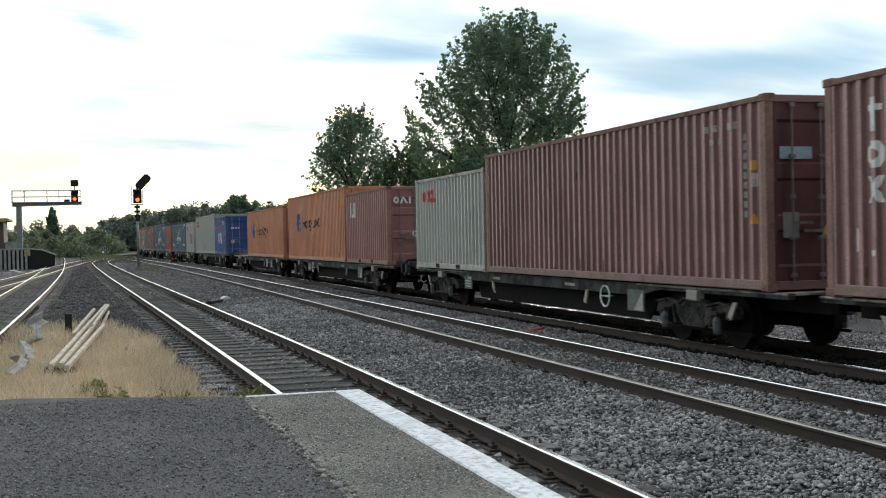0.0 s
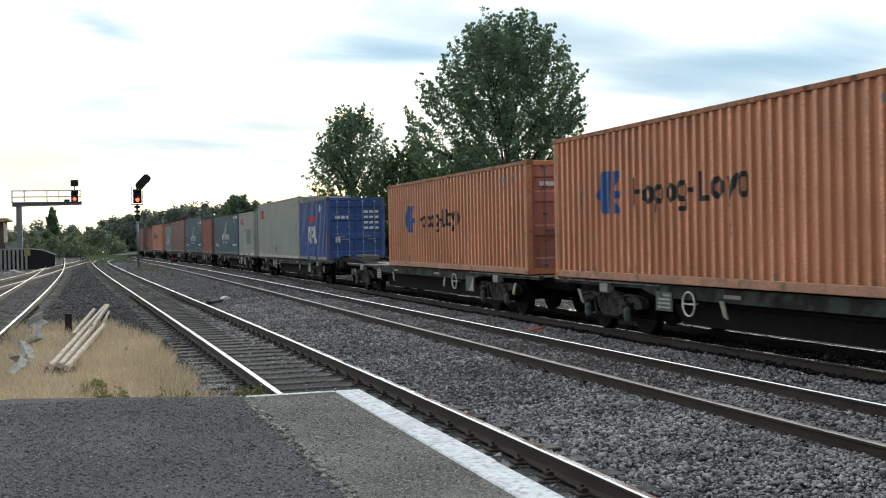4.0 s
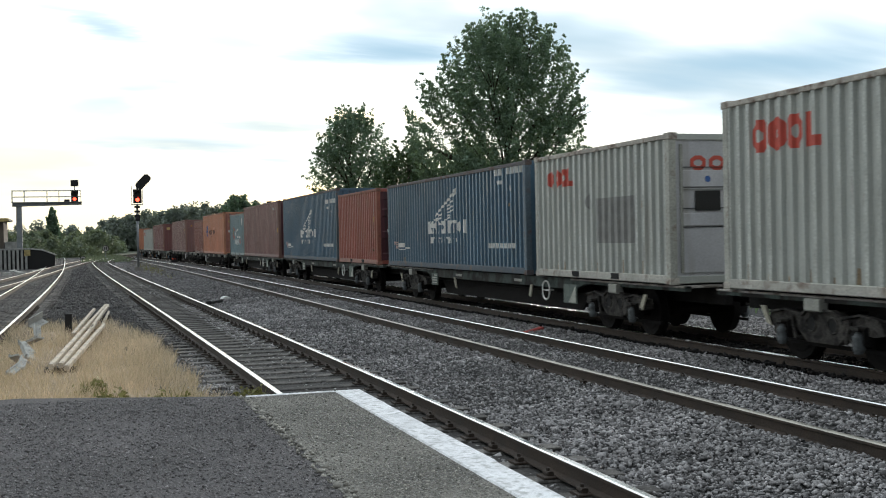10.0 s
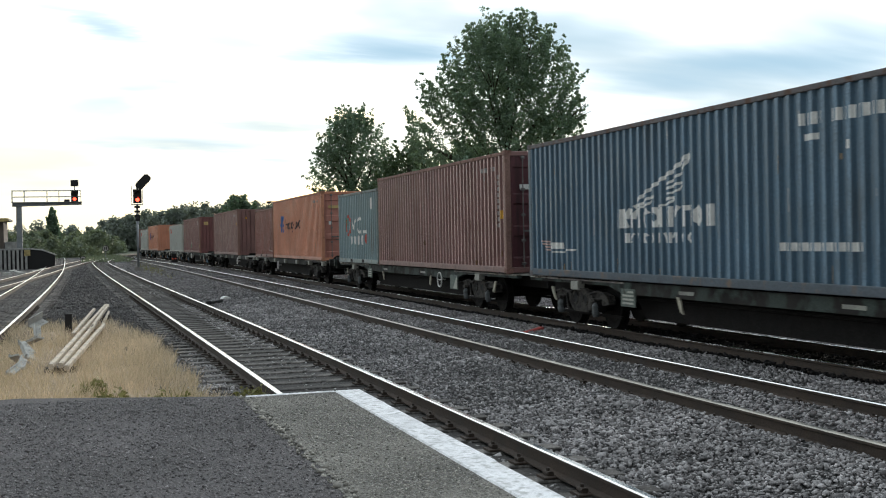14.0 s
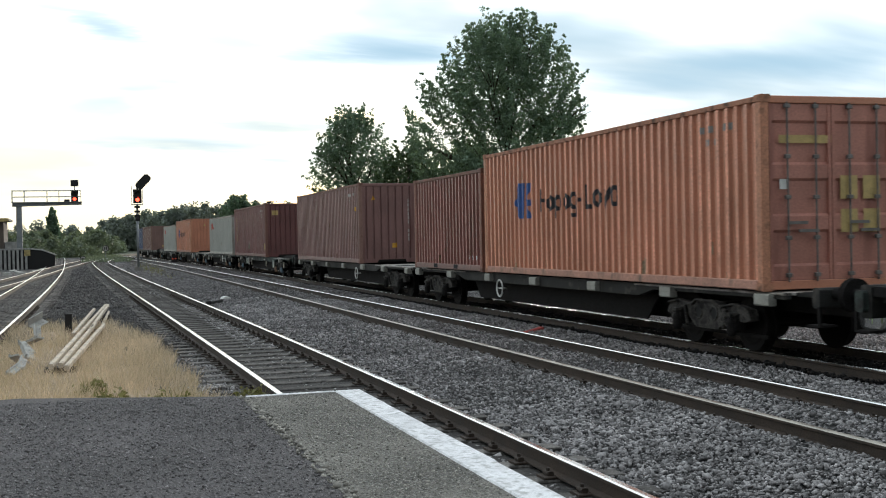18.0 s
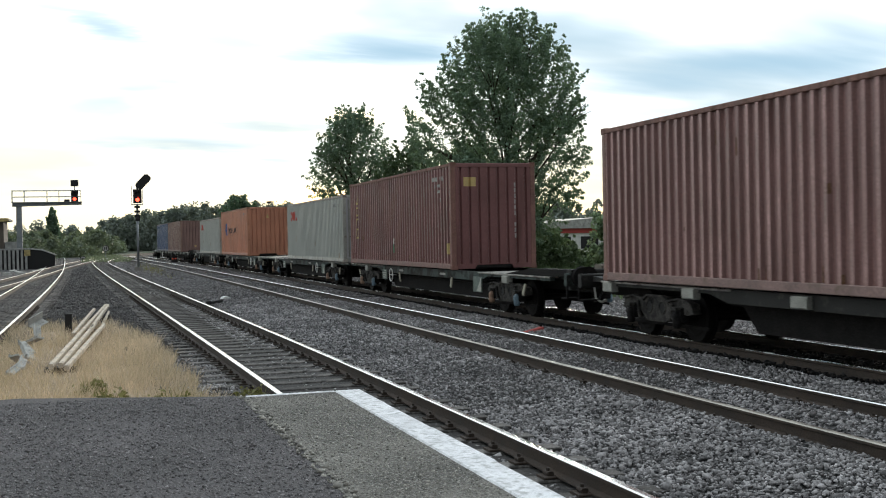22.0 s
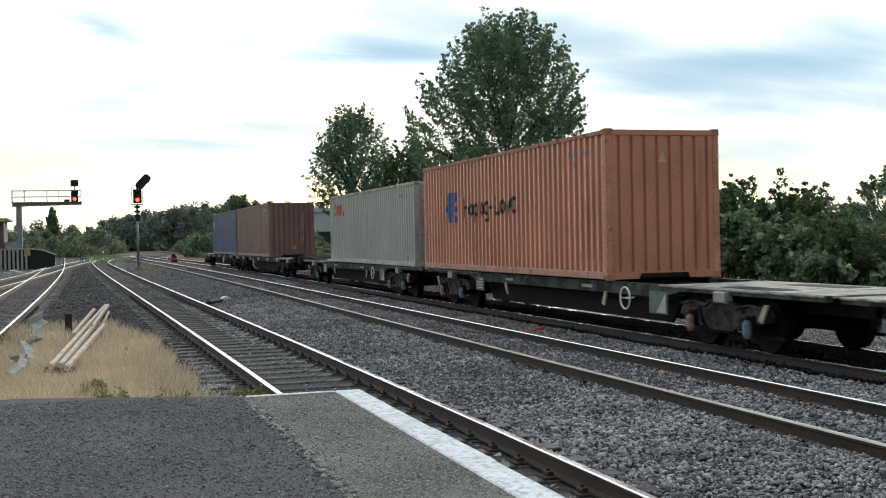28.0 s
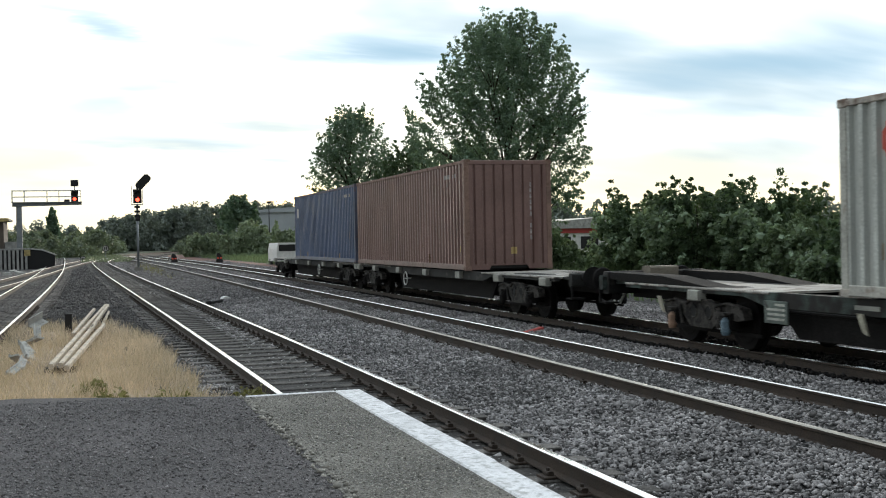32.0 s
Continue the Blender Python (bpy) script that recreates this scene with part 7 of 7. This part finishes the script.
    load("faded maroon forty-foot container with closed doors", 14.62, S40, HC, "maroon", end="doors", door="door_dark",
         marks=[("faint", [rect(0.60, 0.645, 1.1 + 0.145 * i, 1.20 + 0.145 * i) for i in range(9)] + [rect(0.3, 0.4, 1.55, 1.75)]), ("amber", [rect(0.34, 0.44, 1.80, 1.94), [(0.30, 1.0), (0.46, 1.0), (0.38, 1.16)]])],
         end_marks=[("cyan", [rect(-0.97, -0.42, 1.94, 2.12)]), ("grey", [rect(-0.93, -0.66, 0.78, 1.16), rect(-0.14, 0.04, 0.44, 0.54)]), ("blue", [rect(-0.16, 0.04, 1.44, 1.56)]), ("amber", [[(-0.28, 0.82), (0.02, 0.82), (-0.13, 1.08)]])])
    load("off-white twenty-foot container with red lettering", 26.98, S20, STD, "white", marks=[red_mark_small])
    load("faded red twenty-foot container with white lettering and closed doors", 36.45, S20, STD, "rose", end="doors",
         marks=[("white", [[(5.44, 1.66), (5.30, 1.66), (5.30, 2.20), (5.44, 2.20)], [(5.30, 2.20), (5.20, 2.20), (4.98, 1.66), (5.10, 1.66)], [(5.02, 1.66), (4.86, 1.66), (4.86, 2.20), (5.02, 2.20)], rect(4.60, 4.76, 1.66, 2.20)])], end_marks=[("white", [ring(-0.98, -0.80, 2.02, 2.24, 0.06), [[(-0.76, 2.02), (-0.69, 2.02), (-0.62, 2.24), (-0.68, 2.24)], [(-0.56, 2.02), (-0.49, 2.02), (-0.62, 2.24), (-0.68, 2.24)]], rect(-0.46, -0.39, 2.02, 2.24)] + [rect(0.40 + 0.09 * i, 0.46 + 0.09 * i, 2.10, 2.19) for i in range(4)] + [rect(0.36 + 0.09 * i, 0.42 + 0.09 * i, 1.62, 1.69) for i in range(5)] + [rect(0.40, 0.55, 1.48, 1.55), rect(0.38, 0.52, 1.1, 1.18), rect(0.38, 0.62, 0.94, 1.01), ring(-0.36, -0.16, 0.92, 1.14, 0.07)])])
    load("orange forty-foot container with blue and black lettering", 42.80, S40, HC, "orange", marks=TALL_MARK + [("amber", [rect(0.5, 0.7, 2.2, 2.5)])])
    load("orange forty-foot container with blue and black lettering", 56.55, S40, STD, "orange", end="doors", door="salmon", marks=SIDE_MARK, end_marks=[("white", [rect(-0.9, 0.0, 2.0, 2.1)])])
    load("blue twenty-foot container with white lettering and a red emblem", 78.62, S20, STD, "blue", end="doors",
         marks=[("white", [[[(4.20, 0.73), (3.98, 0.73), (3.86, 1.46), (3.98, 1.46)], [(3.98, 1.46), (3.62, 1.46), (3.62, 1.20), (3.94, 1.20)], [(3.66, 1.46), (3.56, 1.46), (3.42, 0.73), (3.66, 0.73)], rect(3.66, 3.90, 0.84, 0.98)],
                           [rect(3.14, 3.38, 0.73, 1.46), rect(2.84, 3.14, 1.28, 1.46), rect(2.84, 3.14, 0.96, 1.12), [(2.98, 1.46), (2.80, 1.38), (2.74, 1.02), (2.98, 0.96)]], [rect(2.38, 2.66, 0.73, 1.46), rect(2.09, 2.38, 0.73, 0.93)],
                           [(1.62, 2.18), (1.40, 2.42), (1.20, 2.18), (1.40, 1.96)]]), ("faint", [rect(0.72, 0.80, 1.30 + 0.13 * i, 1.40 + 0.13 * i) for i in range(8)] + [rect(0.42, 0.52, 1.5, 1.75), rect(0.45, 0.53, 2.0, 2.3)]),
                ("red", [[(4.15, 1.88), (2.12, 1.90), (2.34, 1.68), (4.00, 1.69)], [(3.42, 1.69), (2.98, 1.69), (3.10, 1.57), (3.28, 1.57)]])],
         end_marks=[("white", [rect(-0.85, -0.65, 1.72, 1.84), rect(-0.6, -0.45, 1.72, 1.84), rect(-0.4, -0.3, 1.72, 1.84), rect(-0.85, -0.65, 0.75, 0.98)] + [rect(0.35 + 0.22 * i, 0.52 + 0.22 * i, 1.95 - 0.22 * j, 2.05 - 0.22 * j) for i in range(3) for j in range(4)])])
    load("off-white forty-foot container with small red lettering", 84.82, S40, HC, "white", marks=[red_word(11.42, 2.04, 0.48), ("grey", [rect(6.2, 6.6, 0.3, 0.62)])])
    load("off-white twenty-foot container with red lettering and a grey patch", 98.72, S20, STD, "white", end="reefer", marks=[red_mark_small, ("grey", [rect(1.42, 3.02, 0.72, 1.58), [(3.48, 1.53), (3.34, 1.70), (3.20, 1.53), (3.34, 1.36)]])], end_marks=[red_end_mark])
    load("slate blue forty-foot container with a white wing emblem", 105.34, S40, STD, "navy", marks=[wing_mark, flag_mark])
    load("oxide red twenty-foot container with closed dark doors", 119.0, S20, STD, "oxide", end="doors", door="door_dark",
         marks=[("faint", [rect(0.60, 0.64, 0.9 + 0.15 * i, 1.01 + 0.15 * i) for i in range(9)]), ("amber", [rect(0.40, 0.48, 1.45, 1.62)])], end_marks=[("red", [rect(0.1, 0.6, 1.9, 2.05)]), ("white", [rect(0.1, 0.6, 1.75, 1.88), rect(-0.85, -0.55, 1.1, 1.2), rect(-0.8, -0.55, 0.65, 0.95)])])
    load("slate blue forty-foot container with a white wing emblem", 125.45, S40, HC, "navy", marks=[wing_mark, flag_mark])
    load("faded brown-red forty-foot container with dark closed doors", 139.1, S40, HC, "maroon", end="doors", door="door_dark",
         marks=[("faint", [rect(0.60, 0.645, 1.1 + 0.145 * i, 1.20 + 0.145 * i) for i in range(9)]), ("amber", [rect(0.3, 0.42, 1.3, 1.5)])], end_marks=[("white", [rect(-0.85, -0.2, 1.98, 2.1)])])
    load("grey-teal twenty-foot container with white lettering and a round emblem", 151.46, S20, STD, "teal",
         marks=[("red", [ring(4.10, 4.80, 1.00, 1.77, 0.10)]), ("green", [rect(4.50, 4.84, 1.40, 1.66), rect(4.55, 4.75, 1.22, 1.40)]),
                ("white", [[rect(3.80, 3.86, 1.12, 1.63), rect(3.22, 3.32, 1.12, 1.63), *strokes([(3.84, 1.63), (3.56, 1.16)], 0.09), *strokes([(3.34, 1.63), (3.56, 1.16)], 0.05)], ring(2.36, 3.02, 1.08, 1.66, 0.09), [rect(2.14, 2.27, 1.08, 1.64), rect(1.70, 2.14, 1.08, 1.19)]] +
                 [[(4.12 - 0.56 * i, 0.84), (3.97 - 0.56 * i, 1.02), (3.82 - 0.56 * i, 0.84), (3.97 - 0.56 * i, 0.66)] for i in range(4)] + [rect(0.9, 0.97, 1.9, 2.3), rect(1.05, 1.12, 2.0, 2.25)]),
                ("red", [[(1.88, 0.88), (1.72, 1.06), (1.56, 0.88), (1.72, 0.70)]])])
    load("orange forty-foot container with blue and black lettering and closed doors", 160.9, S40, HC, "coral", end="doors", door="salmon", marks=TALL_MARK,
         end_marks=[("white", [rect(-0.9, -0.75, 1.5, 1.65)]), ("gold", [rect(-0.9, 0.0, 2.18, 2.3)] + [rect(0.15 + 0.4 * i, 0.45 + 0.4 * i, 0.85 + 0.5 * j, 1.2 + 0.5 * j) for i in range(2) for j in range(2)])])
    load("brown-red twenty-foot container with worn ribs", 173.32, S20, STD, "oxide_brown", marks=[("white", [rect(0.4 + 0.3 * i, 0.5 + 0.3 * i, 0.3, 0.4) for i in range(3)])])
    load("faded brown-red forty-foot container with a plain ribbed end", 186.6, S40, HC, "maroon", marks=[("amber", [rect(0.5, 0.62, 0.5, 0.68), rect(0.55, 0.7, 1.9, 2.05)])],
         end_marks=[end_id(2.3), ("amber", [rect(0.0, 0.18, 0.55, 0.72), [(-0.75, 2.28), (-0.6, 2.28), (-0.675, 2.45)]])])
    load("brown-red forty-foot container with scratched ribs and gold lettering", 208.25, S40, HC, "brown",
         marks=[("faint", [rect(1.02, 1.30, 2.28, 2.36), rect(1.04, 1.26, 2.12, 2.20), rect(0.94, 1.06, 1.86, 1.98)]), ("gold", [[rect(10.96, 11.04, 2.12, 2.44), rect(11.04, 11.30, 2.12, 2.19), rect(11.24, 11.30, 2.12, 2.26)], [rect(10.96, 11.30, 1.96, 2.02), rect(10.96, 11.30, 1.70, 1.76), rect(10.96, 11.03, 1.70, 2.02), rect(11.23, 11.30, 1.70, 2.02)],
                           [rect(10.96, 11.30, 1.56, 1.62), rect(11.22, 11.30, 1.34, 1.62)], [rect(10.96, 11.30, 1.20, 1.26), rect(11.22, 11.30, 0.90, 1.26), rect(10.96, 11.30, 0.90, 0.96), rect(10.96, 11.03, 0.90, 1.14)]] + [rect(0.28, 0.47, 0.42, 0.72)]), ("white", [rect(6.05, 6.23, 0.70, 0.88)]), ("green", [rect(6.05, 6.23, 0.42, 0.68)])],
         end_marks=[end_id(2.35), ("gold", [rect(-0.85, -0.5, 2.25, 2.5)])])
    load("off-white forty-foot refrigerated container with red lettering", 221.75, S40, STD, "white", end="reefer", marks=[red_mark], end_marks=[red_end_mark], fine=False)
    load("orange forty-foot container with a plain ribbed end", 247.35, S40, HC, "coral", marks=TALL_MARK, end_marks=[("gold", [[(-0.1, 2.25), (0.08, 2.25), (-0.01, 2.48)]])])
    load("off-white forty-foot refrigerated container with red lettering", 260.58, S40, STD, "white", end="reefer", marks=[red_mark], end_marks=[red_end_mark])
    load("dusty brown forty-foot container with a plain ribbed end", 288.3, S40, HC, "dust", marks=[("gold", [rect(0.4, 0.55, 0.5, 0.65)])], end_marks=[end_id(2.3), ("gold", [rect(0.05, 0.22, 0.42, 0.6)])])
    load("dusty blue forty-foot container", 300.95, S40, HC, "dusk", marks=[("white", [rect(11.4, 11.6, 1.9, 2.3)])])

    pair = [("a", 13.23 - 18.6, 18.6, 1.45, 0.35), ("a", 14.60, 18.55, 0.35, 1.45), ("a", 36.42, 18.6, 1.45, 0.4), ("a", 56.5, 18.6, 0.4, 1.45), ("a", 78.58, 18.55, 1.45, 0.45), ("a", 98.76, 18.6, 0.45, 0.5),
            ("a", 119.05, 18.55, 0.5, 0.5), ("a", 139.05, 18.55, 0.5, 1.3), ("b", 160.85, 18.55, 1.2, 0.3), ("b", 180.35, 18.5, 0.3, 1.3),
            ("a", 202.05, 18.45, 1.35, 0.4), ("a", 221.7, 18.45, 0.4, 0.3), ("a", 241.1, 18.5, 0.3, 0.4), ("a", 260.55, 18.45, 0.4, 1.35), ("b", 283.0, 17.75, 1.35, 0.1), ("b", 300.95, 18.6, 0.1, 0.75)]
    for i, (k, u, L, lead, tail) in enumerate(pair):
        carried_things.append((build_wagon(k, L, lead, tail, i, (L - 5.45 if i in (0, 2, 4, 10) else 5.7) if k == "a" else (11.49 if i in (8, 14) else 7.17), {3: 1, 10: -1, 13: 1}.get(i, 0)), u, 0.0, L))


build_train()


def motions():
    """The train runs towards and past the camera at a steady pace; its wheels roll."""
    for ob, u, z, L in carried_things:
        rows = []
        for k in range(33):
            s = u - SPEED * k
            a, b = on_line(s + L * 0.12)[0], on_line(s + L * 0.88)[0]
            d = (b - a).normalized()
            p = a - d * L * 0.12
            rows.append((float(k), Matrix.Translation((p.x, p.y, z)) @ Matrix.Rotation(math.atan2(-d.x, d.y), 4, "Z")))
        walk(ob, rows)
    turn = SPEED / 0.42
    for n, w in enumerate(wheelsets):
        y = w.location.y
        walk(w, [(k / 15, Matrix.Translation((0, y, 0.42)) @ Matrix.Rotation(0.3 * n + turn * k / 15, 4, "X")) for k in range(481)])


motions()
